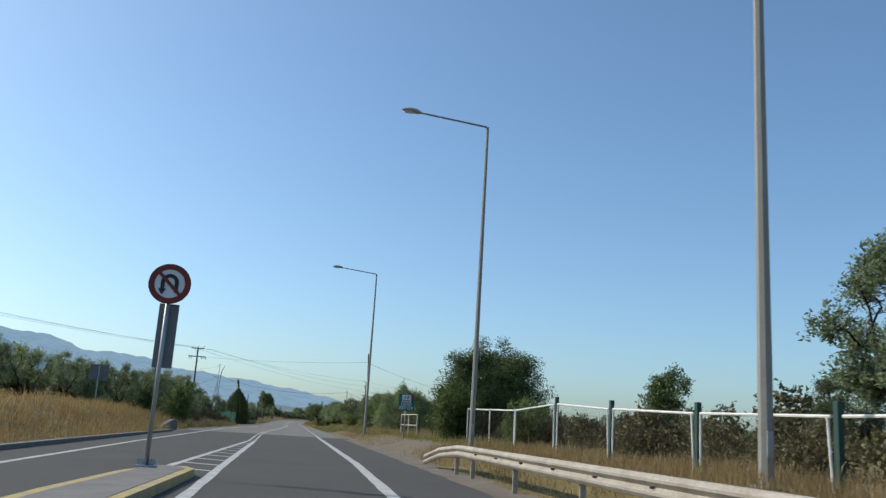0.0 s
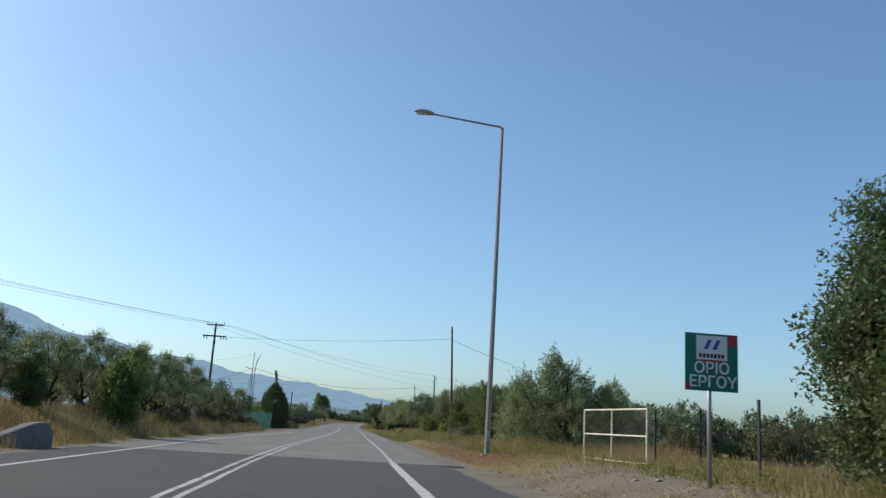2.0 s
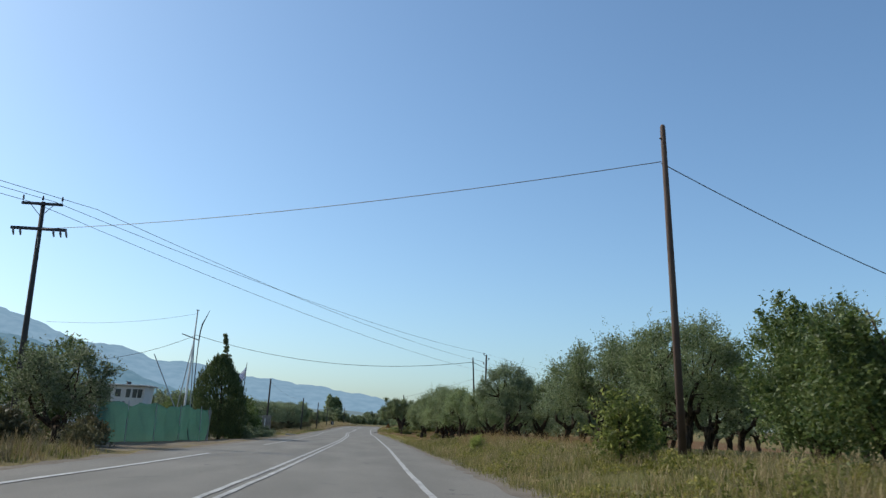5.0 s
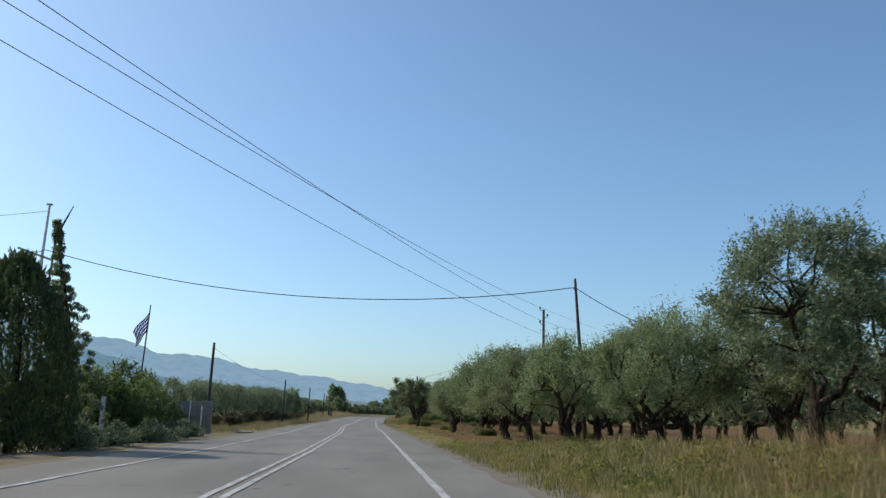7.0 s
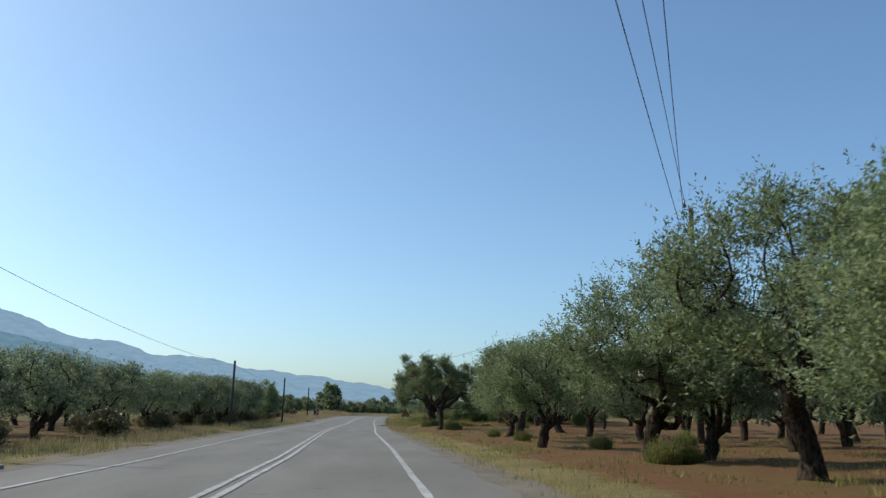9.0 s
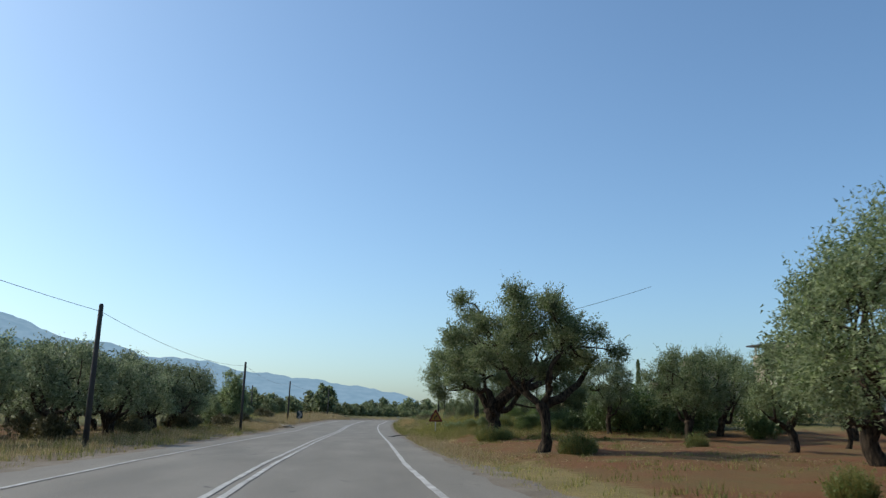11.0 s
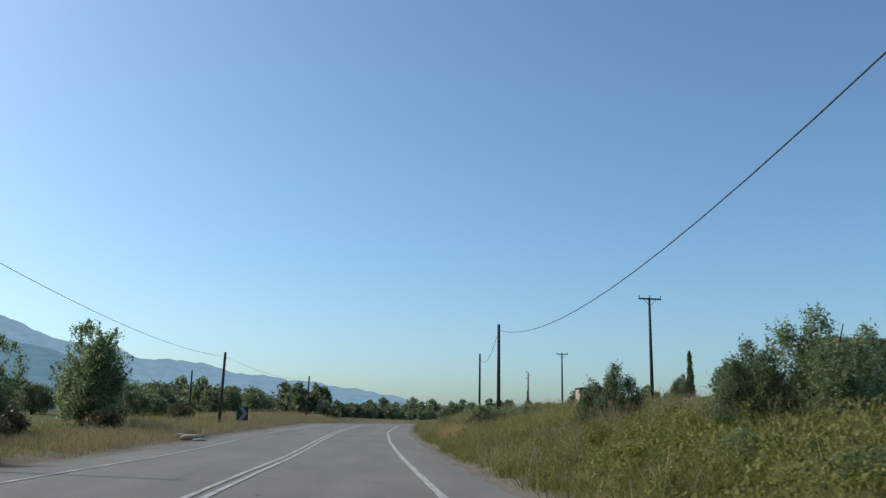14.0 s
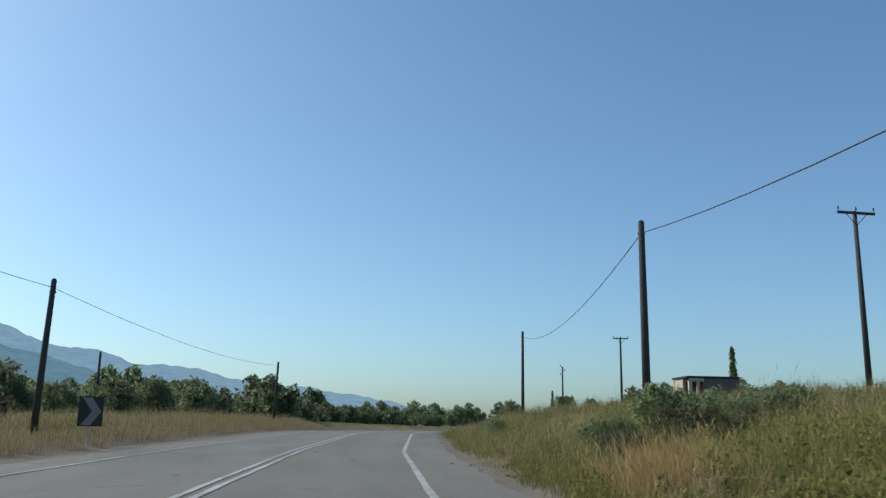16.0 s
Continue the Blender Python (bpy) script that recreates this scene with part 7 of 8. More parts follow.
    while z < 2.1:
        h = rng.uniform(0.13, 0.2)
        cut = rng.uniform(-0.1, 0.1)
        for x0, x1 in ((-0.65, cut - 0.3), (cut - 0.3, 0.2 - cut), (0.2 - cut, 0.65)):
            for yy in (-0.15, 0.15):
                bm = bmesh.new()
                box(bm, ((x0 + x1) / 2 + rng.uniform(-0.01, 0.01), yy + rng.uniform(-0.01, 0.01), z + h / 2), (x1 - x0 - 0.012, 0.285, h - 0.012), 0.018)
                part("stone", bm, M_STONE, pl)
        z += h
    k = thing("marker_pipe", -8.95, 187.75, gz(-8.95, 187.75), "white pipe standing before a stone pillar", "post")
    part("pipe", bar((0, 0, -0.1), (0.05, 0, 1.8), 0.05, 8), M_WHITE, k)
    for x, y, h in ((-8.6, 165.3, 1.9), (-8.6, 168.2, 1.9), (-9.4, 185.0, 1.6)):
        p = thing("gate_post", x, y, gz(x, y), "plain white concrete post in a hedge", "post", "white posts of the yard")
        part("shaft", box(bmesh.new(), (0, 0, h / 2), (0.16, 0.16, h), 0.015), M_WALL_WHITE, p)
    for x, y, s in ((-5.9, 186.6, 1.0), (-6.3, 187.8, 0.7)):
        k = thing("concrete_slab", x, y, gz(x, y), "broken pale concrete slab at the road's edge", "rubble", "slabs by the pillar")
        part("slab", box(bmesh.new(), (0, 0, 0.06), (0.9 * s, 1.4 * s, 0.14), 0.03), M_CONCRETE, k)


# ---- ruined houses on the bank ----
def build_ruins():
    x, y = 63.0, 368.0
    z = gz(x, y)
    e = thing("unfinished_house", x, y, z, "unfinished two-storey concrete-frame house with brick infill", "house")
    f1, top, near, wide = 8.65 - z, 12.75 - z, -10.0, 9.0
    # columns of the frame, along the open side and behind it
    for px in (0.0, wide):
        for py in (0.0, near * 0.62, near):
            part("column", box(bmesh.new(), (px, py, top / 2 - 0.5), (0.5, 0.5, top + 1.0), 0.03), M_RUIN, e, "pale concrete column")
    for zz in (f1, top):
        part("floor_slab" if zz < top else "roof_slab", box(bmesh.new(), (wide / 2, near / 2, zz - 0.16), (wide + 0.9, -near + 0.9, 0.30), 0.03), M_RUIN, e, "bare concrete slab")
        for px in (-0.05, wide + 0.05):
            part("ring_beam", box(bmesh.new(), (px, near / 2, zz - 0.5), (0.44, -near + 0.5, 0.38), 0.03), M_RUIN, e, "cracked pale concrete beam")
    # broken brick walls inside the frame
    bm = prism(bmesh.new(), [(0.3, f1), (4.2, f1), (4.2, f1 + 3.1), (2.6, f1 + 2.9), (0.3, f1 + 1.3)], 0.2, near * 0.5 + 0.4)
    part("infill", bm, M_BRICK, e, "broken orange hollow brick wall")
    for cx, cy, cz, sx, sy, sz in ((wide - 0.1, near * 0.80, f1 + 1.7, 0.2, 3.4, 3.2), (3.4, near * 0.8, f1 + 1.4, 0.2, 3.0, 2.6), (wide - 0.1, near * 0.3, f1 - 2.2, 0.2, 5.4, 3.2), (0.1, near * 0.30, f1 - 2.9, 0.2, 2.6, 1.9)):
        part("infill", box(bmesh.new(), (cx, cy, cz), (sx, sy, sz), 0.01), M_BRICK, e, "orange hollow brick wall")
    # the rendered end wall with its empty openings, its shade painted as dark grey
    y0 = near - 0.1
    for x0, x1, z0, z1 in ((0.25, 2.6, -1.0, top - 0.3), (4.2, 6.0, -1.0, top - 0.3), (7.6, wide - 0.25, -1.0, top - 0.3), (2.6, 4.2, -1.0, f1 + 0.9), (6.0, 7.6, -1.0, f1 + 0.9), (2.6, 4.2, top - 0.9, top - 0.3), (6.0, 7.6, top - 0.9, top - 0.3)):
        part("end_wall", box(bmesh.new(), ((x0 + x1) / 2, y0, (z0 + z1) / 2), (x1 - x0, 0.22, z1 - z0), 0.01), M_WALL_GREY, e, "grey rendered wall panel with its shade painted in")

    h = thing("small_ruin", 28.7, 349.5, gz(28.7, 349.5), "small flat-roofed ruin with a dark roof and openings", "house")
    z = gz(28.7, 349.5)
    t = 5.15 - z
    for nm, c, s in (("front_wall", (0.55, -1.4, t / 2 - 0.2), (2.7, 0.22, t + 0.4)), ("back_wall", (0, 1.4, t / 2 - 0.2), (3.8, 0.22, t + 0.4)), ("side_wall", (1.8, 0, t / 2 - 0.2), (0.22, 2.58, t + 0.4)), ("pier", (-1.75, -1.4, t / 2 - 0.2), (0.25, 0.25, t + 0.4)), ("pier", (-1.15, -1.4, t / 2 - 0.2), (0.2, 0.22, t + 0.4)), ("side_wall", (-1.79, 0.4, t / 2 - 0.2), (0.22, 1.6, t + 0.4))):
        # front wall in dark grey: its shade beside the sunlit sides is painted in
        part(nm, box(bmesh.new(), c, s, 0.02), M_RUIN if nm != "front_wall" else M_WALL_GREY, h)
    part("lintel", box(bmesh.new(), (-1.3, -1.41, t - 0.12), (1.15, 0.24, 0.24), 0.02), M_RUIN, h)
    part("roof", box(bmesh.new(), (0, 0, t + 0.1), (4.0, 3.0, 0.14), 0.02), M_ROOF_DARK, h, "dark flat roof")

    x, y = 44.8, 279.5
    z = gz(x, y)
    o = thing("old_house", x, y, z, "old pale two-storey house with a canopy on its roof terrace", "house", turn=12)
    t = 8.2 - z
    part("wall", box(bmesh.new(), (2.0, 0, t / 2 - 0.3), (9.0, 7.0, t + 0.6), 0.03), M_PLASTER, o, "stained peach plaster wall")
    bm = prism(bmesh.new(), [(-3.5, t - 0.1), (3.5, t - 0.1), (3.5, t + 0.35), (2.2, t + 0.6), (0.6, t + 0.42), (-3.5, t + 0.12)], 0.25, 0.0)
    bmesh.ops.rotate(bm, cent=(0, 0, 0), matrix=pose(0, 0, 0, 0, 0, 90).to_3x3(), verts=bm.verts)
    bmesh.ops.translate(bm, vec=(-2.3, 0, 0), verts=bm.verts)
    part("parapet", bm, M_PLASTER, o, "sunlit peach parapet")
    part("roof", box(bmesh.new(), (2.1, 0, t + 0.06), (8.6, 6.7, 0.14), 0.03), M_ROOF_DARK, o)
    part("wing", box(bmesh.new(), (-0.4, 5.7, t / 2 - 0.55), (4.0, 4.3, t + 0.5), 0.03), M_PLASTER, o, "stained pale plaster wing")
    part("canopy", box(bmesh.new(), (-0.6, 5.7, t + 0.72), (4.6, 5.0, 0.16), 0.02), M_ROOF_DARK, o, "dark flat canopy")
    for px in (-2.2, 1.2):
        for py in (3.8, 5.7, 7.6):
            part("canopy_post", box(bmesh.new(), (px, py, t + 0.2), (0.16, 0.16, 1.0)), M_WHITE, o)
    for py, pz in ((-1.9, 1.1), (1.5, 1.1), (-1.9, 4.2), (1.5, 4.2)):
        w = part("window", box(bmesh.new(), (-2.49, py, pz + 0.6), (0.06, 1.0, 1.4)), M_GLASS_DARK, o, "dark empty window")
        for k in (-1, 1):
            part("jamb", box(bmesh.new(), (-2.54, py + k * 0.56, pz + 0.6), (0.1, 0.12, 1.6), 0.01), M_WHITE, w)
        part("sill", box(bmesh.new(), (-2.58, py, pz - 0.16), (0.16, 1.4, 0.1), 0.01), M_WHITE, w)


def build_veranda_house():
    """The old low house with a veranda, seen under the olive crowns."""
    x, y = 51.0, 324.0
    z = gz(x, y)
    o = thing("veranda_house", x, y, z, "old pale house with a white-posted veranda and a roof terrace", "house")
    f = 4.0 - z
    part("plinth", box(bmesh.new(), (0.5, 1.0, f / 2 - 0.4), (13.0, 6.0, f + 0.8), 0.03), M_WALL_GREY, o, "grey plinth")
    part("ground_floor", box(bmesh.new(), (1.6, 2.6, f + 1.15), (10.6, 3.2, 2.3), 0.03), M_PLASTER, o, "shaded pale plaster wall")
    part("terrace_slab", box(bmesh.new(), (1.8, 0.9, f + 2.4), (7.2, 6.2, 0.2), 0.02), M_PLASTER, o, "sunlit terrace slab")
    for px in (-1.7, -0.7, 1.0, 2.8, 4.6):
        part("veranda_post", box(bmesh.new(), (px, -1.9, f + 1.15), (0.26, 0.26, 2.3), 0.02), M_WALL_WHITE, o, "white plastered post")
    for px, w in ((-0.15, 0.9), (3.3, 0.5)):
        part("railing", box(bmesh.new(), (px, -1.9, f + 0.45), (w, 0.14, 0.9), 0.02), M_WALL_WHITE, o, "white parapet")
    for cx, cy, sx, sy in ((1.8, -2.12, 7.2, 0.16), (-1.74, 0.6, 0.16, 5.2)):
        part("terrace_parapet", box(bmesh.new(), (cx, cy, f + 2.85), (sx, sy, 0.7), 0.02), M_WALL_WHITE, o, "sunlit white parapet")
    part("upper_floor", box(bmesh.new(), (3.2, 2.4, f + 3.6), (5.6, 3.0, 2.2), 0.03), M_PLASTER, o, "shaded mauve-grey upper wall")
    part("upper_roof", box(bmesh.new(), (3.2, 2.4, f + 4.78), (6.0, 3.4, 0.16), 0.02), M_WALL_WHITE, o, "pale roof slab")
    part("wing", box(bmesh.new(), (-4.3, 2.2, f + 1.55), (4.6, 3.8, 3.1), 0.03), M_PLASTER, o, "pale plaster wing")
    for px, pz, w, h in ((-5.8, 1.5, 0.9, 1.2), (-4.6, 1.5, 0.9, 1.2), (-2.9, 1.35, 1.0, 1.0), (0.2, 1.0, 0.9, 1.8), (2.2, 1.3, 1.1, 1.1)):
        q = 0.3 if px < -2.0 else 0.98
        win = part("window", box(bmesh.new(), (px, q - 0.03, f + pz), (w, 0.06, h)), M_GLASS_DARK, o, "dark empty window")
        for k in (-1, 1):
            part("jamb", box(bmesh.new(), (px + k * (w / 2 + 0.08), q - 0.07, f + pz), (0.16, 0.12, h + 0.3), 0.01), M_WALL_WHITE, win)
        part("lintel", box(bmesh.new(), (px, q - 0.07, f + pz + h / 2 + 0.09), (w, 0.11, 0.16), 0.01), M_WALL_WHITE, win)
    part("porch_wall", box(bmesh.new(), (-5.0, -0.6, f + 0.1), (2.0, 0.2, 1.1), 0.02), M_WALL_WHITE, o, "sunlit white porch wall")


# ---- loose things at the roadside ----
def build_clutter():
    rng = np.random.default_rng(12)
    for x, y, s, turn in ((4.95, 266.4, 1.25, 12), (6.0, 263.9, 0.6, 40)):
        e = thing("tyre_scrap", x, y, gz(x, y), "torn black strip of tyre lying at the road's edge", "debris", "tyre scraps")
        bm = bmesh.new()
        N = 14
        top, bot = [], []
        for i in range(N + 1):
            u = i / N
            px, py = 0.85 * s * (u - 0.5) * 2, 0.18 * math.sin(u * 5)
            hh = 0.05 + 0.10 * s * math.sin(math.pi * u) ** 2
            top.append([bm.verts.new((px, py + k * 0.19, hh + 0.03 * math.sin(u * 9 + k))) for k in (-1, 0, 1)])
            bot.append([bm.verts.new((px, py + k * 0.19, max(0.0, hh - 0.04))) for k in (-1, 0, 1)])
        for i in range(N):
            for k in (0, 1):
                bm.faces.new((top[i][k], top[i + 1][k], top[i + 1][k + 1], top[i][k + 1]))
                bm.faces.new((bot[i][k + 1], bot[i + 1][k + 1], bot[i + 1][k], bot[i][k]))
            for k in (0, 2):
                bm.faces.new((top[i][k], bot[i][k], bot[i + 1][k], top[i + 1][k]))
        bmesh.ops.recalc_face_normals(bm, faces=bm.faces)
        part("strip", bm, M_RUBBER, e)
        e.matrix_basis = pose(x, y, gz(x, y), 0, 0, turn)
    for x, y, s in ((-5.9, 299.2, 1.0), (-6.6, 300.2, 0.8), (-5.3, 298.2, 0.6)):
        e = thing("rubbish_sack", x, y, gz(x, y), "crumpled pale sack of rubbish on the verge", "sack", "sacks on the verge")
        bm = bmesh.new()
        bmesh.ops.create_icosphere(bm, subdivisions=3, radius=1.0)
        for v in bm.verts:
            k = 1 + 0.28 * noise.noise(v.co * 2.2 + Vector((x, y, 0)))
            v.co = Vector((v.co.x * 0.55 * s * k, v.co.y * 0.34 * s * k, max(-0.02, 0.13 * s + v.co.z * 0.17 * s * k)))
        part("sack", bm, M_SACK, e, "", True)
    e = thing("drain_grating", 4.25, 66.3, gz(4.25, 66.3), "iron drain grating beside the asphalt", "drain")
    for k in range(9):
        part("grate_bar", box(bmesh.new(), (-0.4 + 0.1 * k, 0, 0.05), (0.04, 0.7, 0.03)), M_DARK_STEEL, e)
    part("rim", box(bmesh.new(), (0, 0, 0.025), (1.0, 0.85, 0.03)), M_DARK_STEEL, e)
    x, y = 8.0, 299.7
    e = thing("concrete_culvert", x, y, gz(x, y) - 0.12, "low pale concrete slab half hidden in grass", "culvert")
    part("slab", box(bmesh.new(), (0, 0, 0.10), (0.9, 0.5, 0.2), 0.04), M_CONCRETE, e)
    stone = None
    spots = [(5.1 + rng.uniform(0, 0.7), rng.uniform(282, 312)) for _ in range(10)] + [(5.2 + rng.uniform(0, 1.8), rng.uniform(184, 200)) for _ in range(5)] + [(4.6 + rng.uniform(0, 2.5), rng.uniform(28, 64)) for _ in range(22)] + [(5.0 + rng.uniform(0, 0.6), rng.uniform(212, 262)) for _ in range(8)]
    for i, (x, y) in enumerate(spots):
        if stone is None:
            stone = thing("loose_stone", x, y, 0, "small pale loose stone on the verge", "stone", "loose stones of the verge")
            bm = bmesh.new()
            bmesh.ops.create_icosphere(bm, subdivisions=2, radius=0.1)
            for v in bm.verts:
                v.co *= 1 + 0.5 * noise.noise(v.co * 9)
                v.co.z *= 0.6
            part("rock", bm, M_STONE, stone)
            put(stone, x, y, 0, 1, 0.03)
        else:
            place(stone, x, y, rng.uniform(0, 360), rng.uniform(0.3, 0.9), 0.01)


build_guardrail()
build_fence()
build_gate()
build_poles()
no_u_turn_sign()
boundary_sign()
curve_sign()
chevron_sign()
back_sign()
build_yard()
build_ruins()
build_veranda_house()
build_clutter()
build_right_start()
build_right_mid()
build_orchard()
build_left_mid()
build_end()


# ---- grass: standing blades and seed heads, in strips of the verge ----
def grass(name, seed, n, region, h, w, mat, label, clump=0.55, lean=0.25, heads=0.0, patch=0.0):
    """region(u) gives x and y for n random pairs; blades gather in tufts."""
    rng = np.random.default_rng(seed)
    nt = max(1, int(n * (1 - clump) / 4))
    tx, ty = region(rng.uniform(0, 1, (nt, 2)))
    if patch:
        # the kind comes and goes in patches a few metres wide
        q = np.sin(tx * 0.55 + patch) * np.sin(ty * 0.38 + 2 * patch) + 0.6 * np.sin(tx * 1.3 + ty * 0.9 + 3 * patch)
        keep = q > rng.uniform(-1.0, 0.9, nt)
        tx, ty = tx[keep], ty[keep]
        nt = len(tx)
    k = rng.integers(0, nt, n)
    size = rng.uniform(0.45, 1.25, nt) * (0.8 + 0.35 * np.sin(tx * 0.9 + 1.3) * np.sin(ty * 0.55))
    x = tx[k] + rng.normal(0, 0.16, n)
    y = ty[k] + rng.normal(0, 0.16, n)
    e, l = x - lerp(y, R_EDGE), lerp(y, L_EDGE) - x
    ok = np.maximum(e, l) > 0.25
    x, y, k = x[ok], y[ok], k[ok]
    n = len(x)
    H = h * size[k] * rng.uniform(0.55, 1.15, n)
    z = ground_z(x, y) - 0.03
    a = rng.uniform(0, 2 * math.pi, n)
    s = np.stack([np.cos(a), np.sin(a), np.zeros(n)], -1) * (w * rng.uniform(0.6, 1.4, n))[:, None]
    tip = np.stack([rng.normal(0, lean, n) * H, rng.normal(0, lean, n) * H, H], -1)
    p = np.stack([x, y, z], -1)
    V = np.stack([p - s / 2, p + s / 2, p + tip], 1).reshape(-1, 3)
    if heads:
        q = rng.uniform(0, 1, n) < heads
        c, ss, d = (p + tip)[q], s[q] * 1.0, tip[q] / H[q][:, None] * 0.10
        V = np.concatenate([V, np.stack([c - d, c + ss * 0.9, c + d], 1).reshape(-1, 3)])
    f = np.arange(len(V)).reshape(-1, 3)
    return tagged(mesh_np(name, V, f, mat), label, "grass", kind="stuff")


def strip_right(y0, y1, e0, e1, power=1.5):
    def r(u):
        y = y0 + (y1 - y0) * u[:, 0]
        return lerp(y, R_EDGE) + e0 + (e1 - e0) * u[:, 1] ** power, y
    return r


def strip_left(y0, y1, e0, e1, power=1.3):
    def r(u):
        y = y0 + (y1 - y0) * u[:, 0]
        return lerp(y, L_EDGE) - e0 - (e1 - e0) * u[:, 1] ** power, y
    return r


def weed_cover(name, seed, n, region, h, leaf, mat, label, mound=0.4, slim=0.45, even=0):
    """Low leafy plants: small leaves heaped in uneven mounds."""
    rng = np.random.default_rng(seed)
    nt = max(1, n // 60)
    tx, ty = region(rng.uniform(0, 1, (nt, 2)))
    q = np.sin(tx * 0.5 + seed) * np.sin(ty * 0.4 + 2 * seed) + 0.5 * np.sin(tx * 1.1 + ty * 0.8 + 3 * seed)
    keep = q > rng.uniform(-0.9, 0.7, nt) - 9 * even
    tx, ty = tx[keep], ty[keep]
    nt = len(tx)
    ts, th = mound * rng.uniform(0.4, 1.5, nt), h * rng.uniform(0.3, 1.25, nt)
    k = rng.integers(0, nt, n)
    a, q = rng.uniform(0, 2 * math.pi, n), rng.uniform(0, 1, n) ** 0.6
    x, y = tx[k] + np.cos(a) * q * ts[k], ty[k] + np.sin(a) * q * ts[k]
    ok = np.maximum(x - lerp(y, R_EDGE), lerp(y, L_EDGE) - x) > 0.35
    x, y, q, k = x[ok], y[ok], q[ok], k[ok]
    z = ground_z(x, y) + th[k] * (1 - 0.75 * q * q) * rng.uniform(0.15, 1.0, len(x)) ** 0.6
    return tagged(leaves(name, np.stack([x, y, z], -1), leaf, mat, rng, 0.45, slim), label, "weeds", kind="stuff")


grass("dry_grass", 1, 22000, strip_right(4, 66, 4.2, 12, 1.0), 0.46, 0.015, M_STRAW, "tall dry straw-coloured grass round the fence", heads=0.4)
grass("weeds", 2, 9000, strip_right(30, 66, 3.0, 11, 1.0), 0.38, 0.022, M_GRASS, "yellowish green weeds beside the gravel")
grass("weeds", 30, 4000, strip_right(66, 80, 2.8, 7.5, 0.9), 0.60, 0.014, M_GRASS, "tall green grass round a lamp post", patch=2.9)
grass("dry_grass", 3, 7500, strip_right(78, 106, 2.2, 9, 1.2), 0.52, 0.014, M_STRAW, "dry straw-coloured grass of the verge", heads=0.4)
grass("weeds", 4, 12000, strip_right(68, 106, 2.4, 9, 1.2), 0.40, 0.016, M_GRASS, "dusty green weeds of the verge")
grass("dry_grass", 5, 7000, strip_right(104, 166, 0.7, 8, 1.3), 0.42, 0.014, M_STRAW, "thin dry grass of the verge", heads=0.5)
grass("weeds", 6, 44000, strip_right(104, 168, 0.4, 8, 1.2), 0.38, 0.018, M_GRASS, "olive-green grass of the verge")
grass("weeds", 7, 12000, strip_right(166, 262, 0.3, 2.0, 1.6), 0.20, 0.016, M_GRASS, "short dusty grass at the road's edge")
grass("weeds", 8, 20000, strip_right(166, 232, 2.0, 30, 1.5), 0.20, 0.026, M_GRASS, "thin weeds between the orchard trees", clump=0.8)
grass("weeds", 40, 7000, strip_right(247.5, 258, 3.5, 14, 1.0), 0.36, 0.016, M_GRASS, "green weeds round an old olive trunk", lean=0.4)
grass("weeds", 38, 14000, strip_right(250.5, 264, 0.9, 8, 1.1), 0.50, 0.013, M_GRASS, "tall green grass beside a warning sign", lean=0.4)
grass("dry_grass", 9, 4500, strip_right(228, 264, 0.2, 1.5, 1.0), 0.38, 0.014, M_STRAW, "pale dry grass lying along the road", lean=0.6, heads=0.3)
grass("weeds", 10, 60000, strip_right(258, 345, 0.5, 20, 1.5), 0.62, 0.013, M_GRASS, "tall olive-green grass on the bank", lean=0.45, heads=0.15, patch=1.3)
grass("dry_grass", 11, 24000, strip_right(266, 350, 0.8, 22, 1.4), 0.66, 0.010, M_STRAW, "tall dry grass on the bank", lean=0.40, heads=0.5, patch=4.0)
grass("dry_grass", 12, 30000, strip_left(6, 72, 0.7, 10, 1.0), 0.50, 0.018, M_GOLD, "tall golden dry grass on the bank", heads=0.4)
grass("dry_grass", 13, 12000, strip_left(72, 123, 1.0, 6, 1.2), 0.60, 0.024, M_STRAW, "dry grass under the olive trees", heads=0.4)
grass("weeds", 14, 14000, strip_left(58, 123, 0.8, 7, 1.2), 0.48, 0.024, M_GRASS, "dusty green weeds of the bank")
grass("weeds", 15, 12000, strip_left(190, 286, 0.7, 7, 1.3), 0.34, 0.022, M_GRASS, "dusty green weeds beside the grove")
grass("dry_grass", 16, 16000, strip_left(196, 300, 1.6, 6, 1.3), 0.34, 0.018, M_STRAW, "dry grass beside the grove", heads=0.4)
grass("dry_grass", 17, 34000, strip_left(284, 372, 1.15, 5.5, 1.2), 0.56, 0.014, M_STRAW, "tall golden dry grass by the bend", heads=0.5)
grass("weeds", 18, 26000, strip_left(262, 360, 1.9, 12, 1.2), 0.42, 0.018, M_GRASS, "green weeds by the bend")
weed_cover("weeds", 19, 52000, strip_right(257, 306, 0.7, 15, 1.2), 0.40, 0.075, M_WEED, "yellow-green leafy weeds on the bank")
weed_cover("weeds", 31, 22000, strip_right(288, 304, 2.6, 9, 0.9), 0.45, 0.05, M_WEED, "tall yellow-green leafy weeds by the road", even=1)
grass("dry_grass", 32, 2600, strip_right(299.6, 303.2, 1.3, 2.5, 1.0), 0.66, 0.013, M_GOLD, "golden grass tufts at the road's edge", lean=0.4, heads=0.5)
grass("weeds", 39, 26000, strip_right(290, 303, 2.4, 11, 0.9), 0.62, 0.012, M_GRASS, "tall yellow-green grass beside a broken slab", lean=0.45, heads=0.1)
weed_cover("weeds", 33, 20000, strip_right(264, 281, 1.6, 9, 1.0), 0.50, 0.075, M_WEED, "dense yellow-green leafy weeds on the bank", even=1)
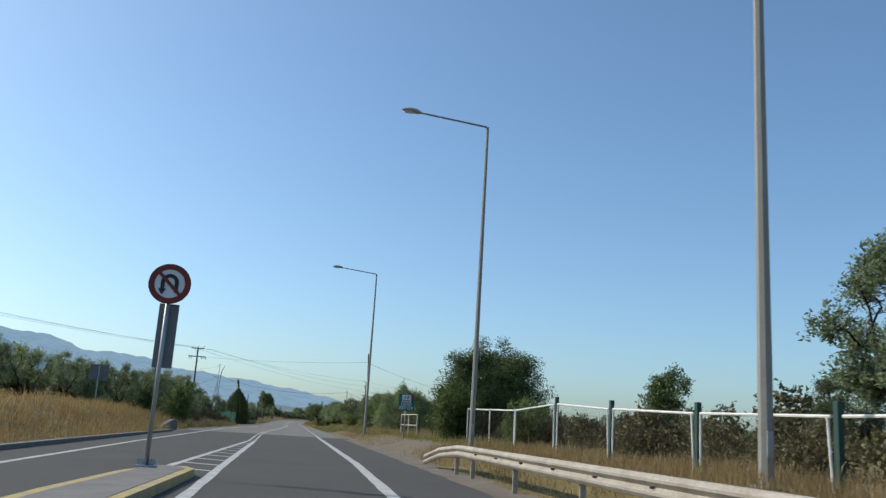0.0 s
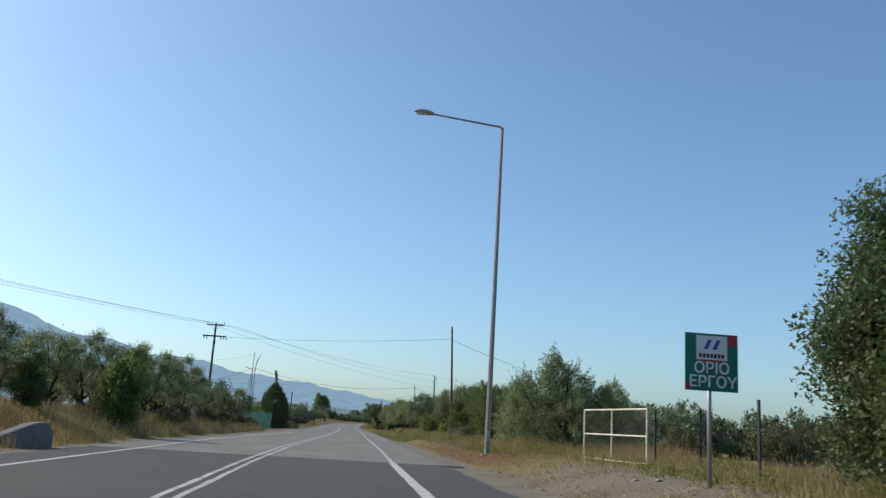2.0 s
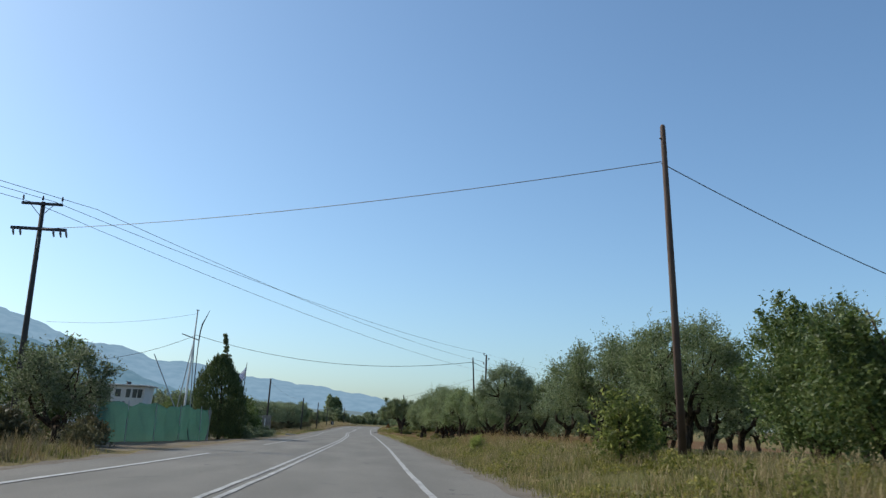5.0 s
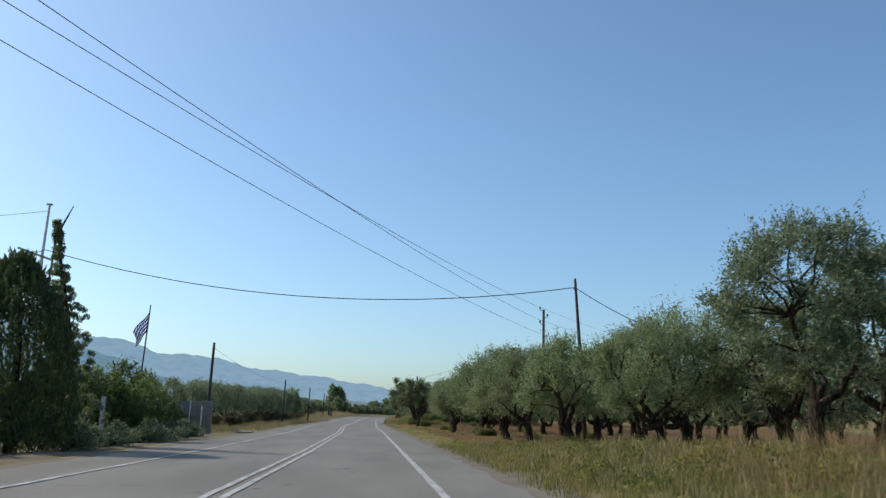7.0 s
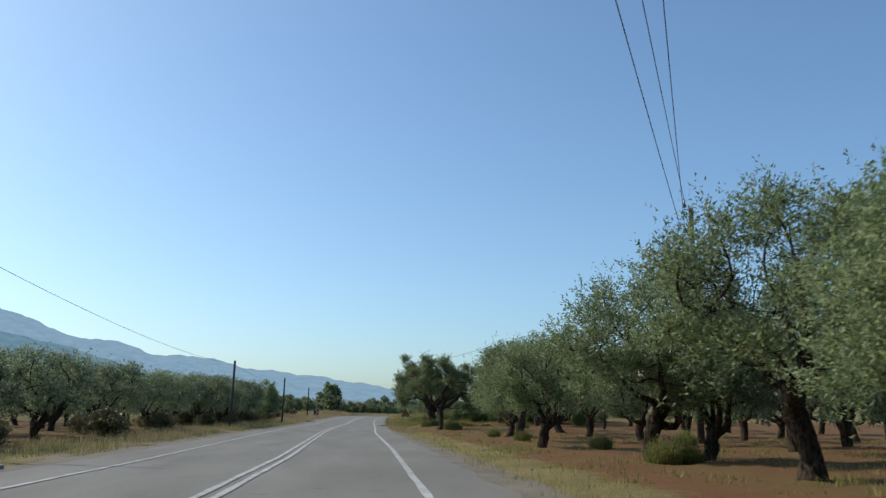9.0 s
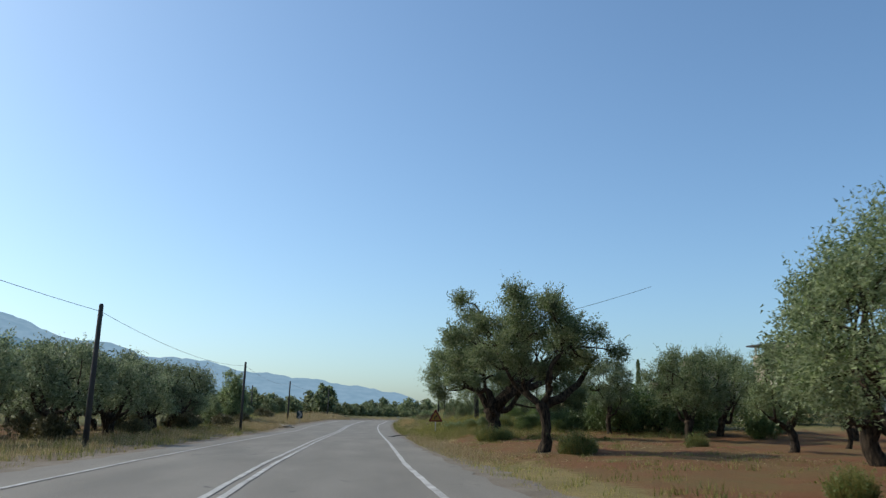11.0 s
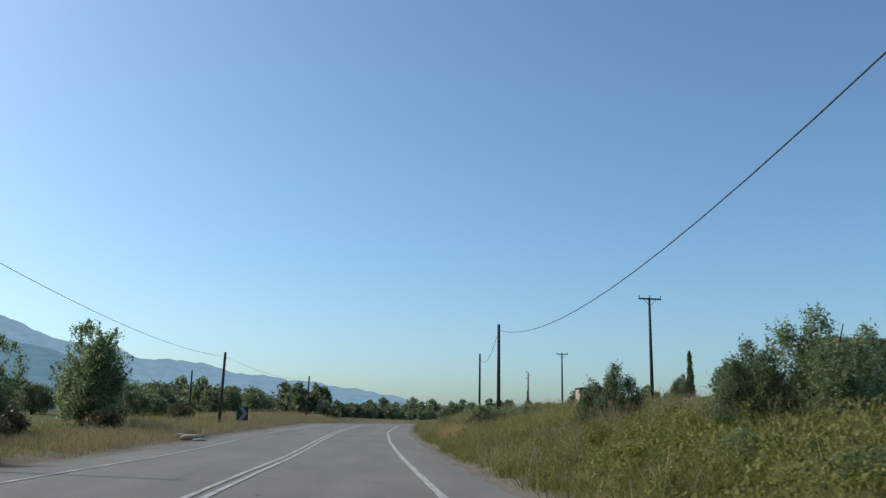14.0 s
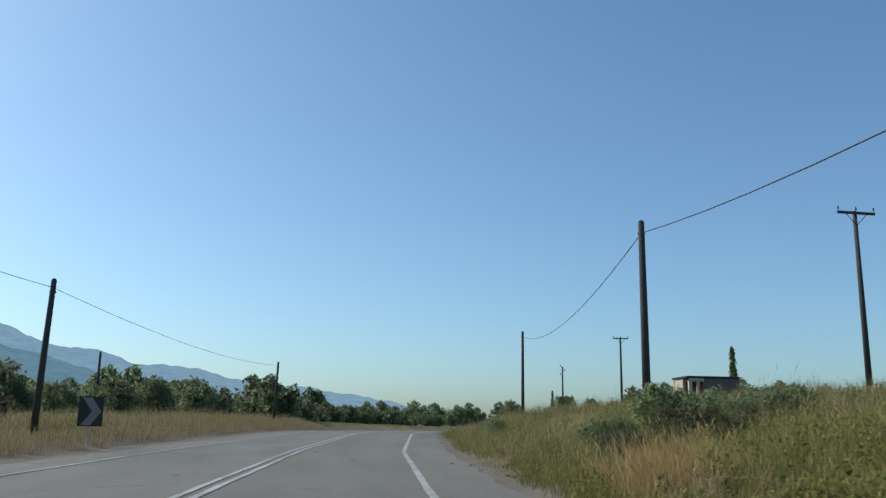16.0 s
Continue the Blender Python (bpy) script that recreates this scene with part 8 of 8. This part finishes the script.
weed_cover("weeds", 35, 14000, strip_right(264, 300, 1.6, 9, 1.0), 0.55, 0.07, M_HERB, "dark green leafy weeds on the bank", mound=0.55)
grass("dry_grass", 34, 7000, strip_right(274, 306, 1.0, 12, 1.0), 0.85, 0.012, M_STRAW, "tall pale seeding grass on the bank", lean=0.35, heads=0.7, patch=5.1)
weed_cover("weeds", 21, 30000, strip_right(255, 318, 0.9, 16, 1.2), 0.42, 0.065, M_HERB, "dark green leafy weeds on the bank")
grass("dry_grass", 36, 8000, strip_right(106, 152, 0.6, 8, 1.1), 0.40, 0.012, M_STRAW, "pale seeding grass of the verge", lean=0.4, heads=0.6, patch=1.9)
weed_cover("weeds", 37, 22000, strip_right(104, 170, 0.9, 9, 1.1), 0.34, 0.065, M_HERB, "dark green leafy weeds of the verge", mound=0.5)
weed_cover("weeds", 22, 28000, strip_right(104, 168, 0.8, 8, 1.2), 0.32, 0.075, M_WEED, "leafy olive-green weeds of the verge")
weed_cover("weeds", 23, 7000, strip_right(244, 262, 3.0, 9, 1.0), 0.26, 0.065, M_HERB, "leafy green weeds under the old olive trees")
weed_cover("weeds", 24, 9000, strip_right(28, 66, 3.2, 9, 1.0), 0.38, 0.075, M_WEED, "leafy yellowish weeds beside the gravel")
weed_cover("weeds", 25, 16000, strip_right(66, 106, 2.4, 8, 1.0), 0.55, 0.075, M_HERB, "leafy green weeds of the verge")
grass("dry_grass", 26, 18000, strip_right(6, 36, 0.9, 7, 0.9), 0.36, 0.013, M_GOLD, "golden dry grass at the foot of a wire fence", heads=0.5)
grass("dry_grass", 27, 11000, strip_right(62, 80, 2.6, 8.5, 0.9), 0.62, 0.012, M_GOLD, "tall golden grass round a lamp post", heads=0.5, patch=0.7)
grass("dry_grass", 41, 9000, strip_right(226, 251, 0.8, 12, 1.2), 0.09, 0.03, M_STRAW, "dry leaf litter and stalks on red soil", lean=1.8, clump=0.3)
grass("weeds", 43, 2500, strip_right(228, 250, 1.2, 12, 1.2), 0.20, 0.02, M_GRASS, "sparse green weeds on red soil", clump=0.9)
grass("dry_grass", 42, 6000, strip_right(130, 150, 2.5, 8.5, 1.0), 0.62, 0.012, M_GOLD, "russet seeding grass of the verge", lean=0.4, heads=0.5, patch=0.4)
grass("dry_grass", 28, 14000, strip_right(48, 100, 0.9, 4.2, 1.0), 0.14, 0.03, M_STRAW, "fallen straw and dry debris on bare soil", lean=1.6)
grass("dry_grass", 29, 14000, strip_left(8, 72, 0.6, 5, 1.1), 0.42, 0.018, M_GOLD, "golden dry grass above the kerb", heads=0.4)
grass("dry_grass", 20, 14000, strip_right(345, 420, 0.8, 30, 1.2), 0.60, 0.030, M_STRAW, "far dry grass on the bank", heads=0.3)
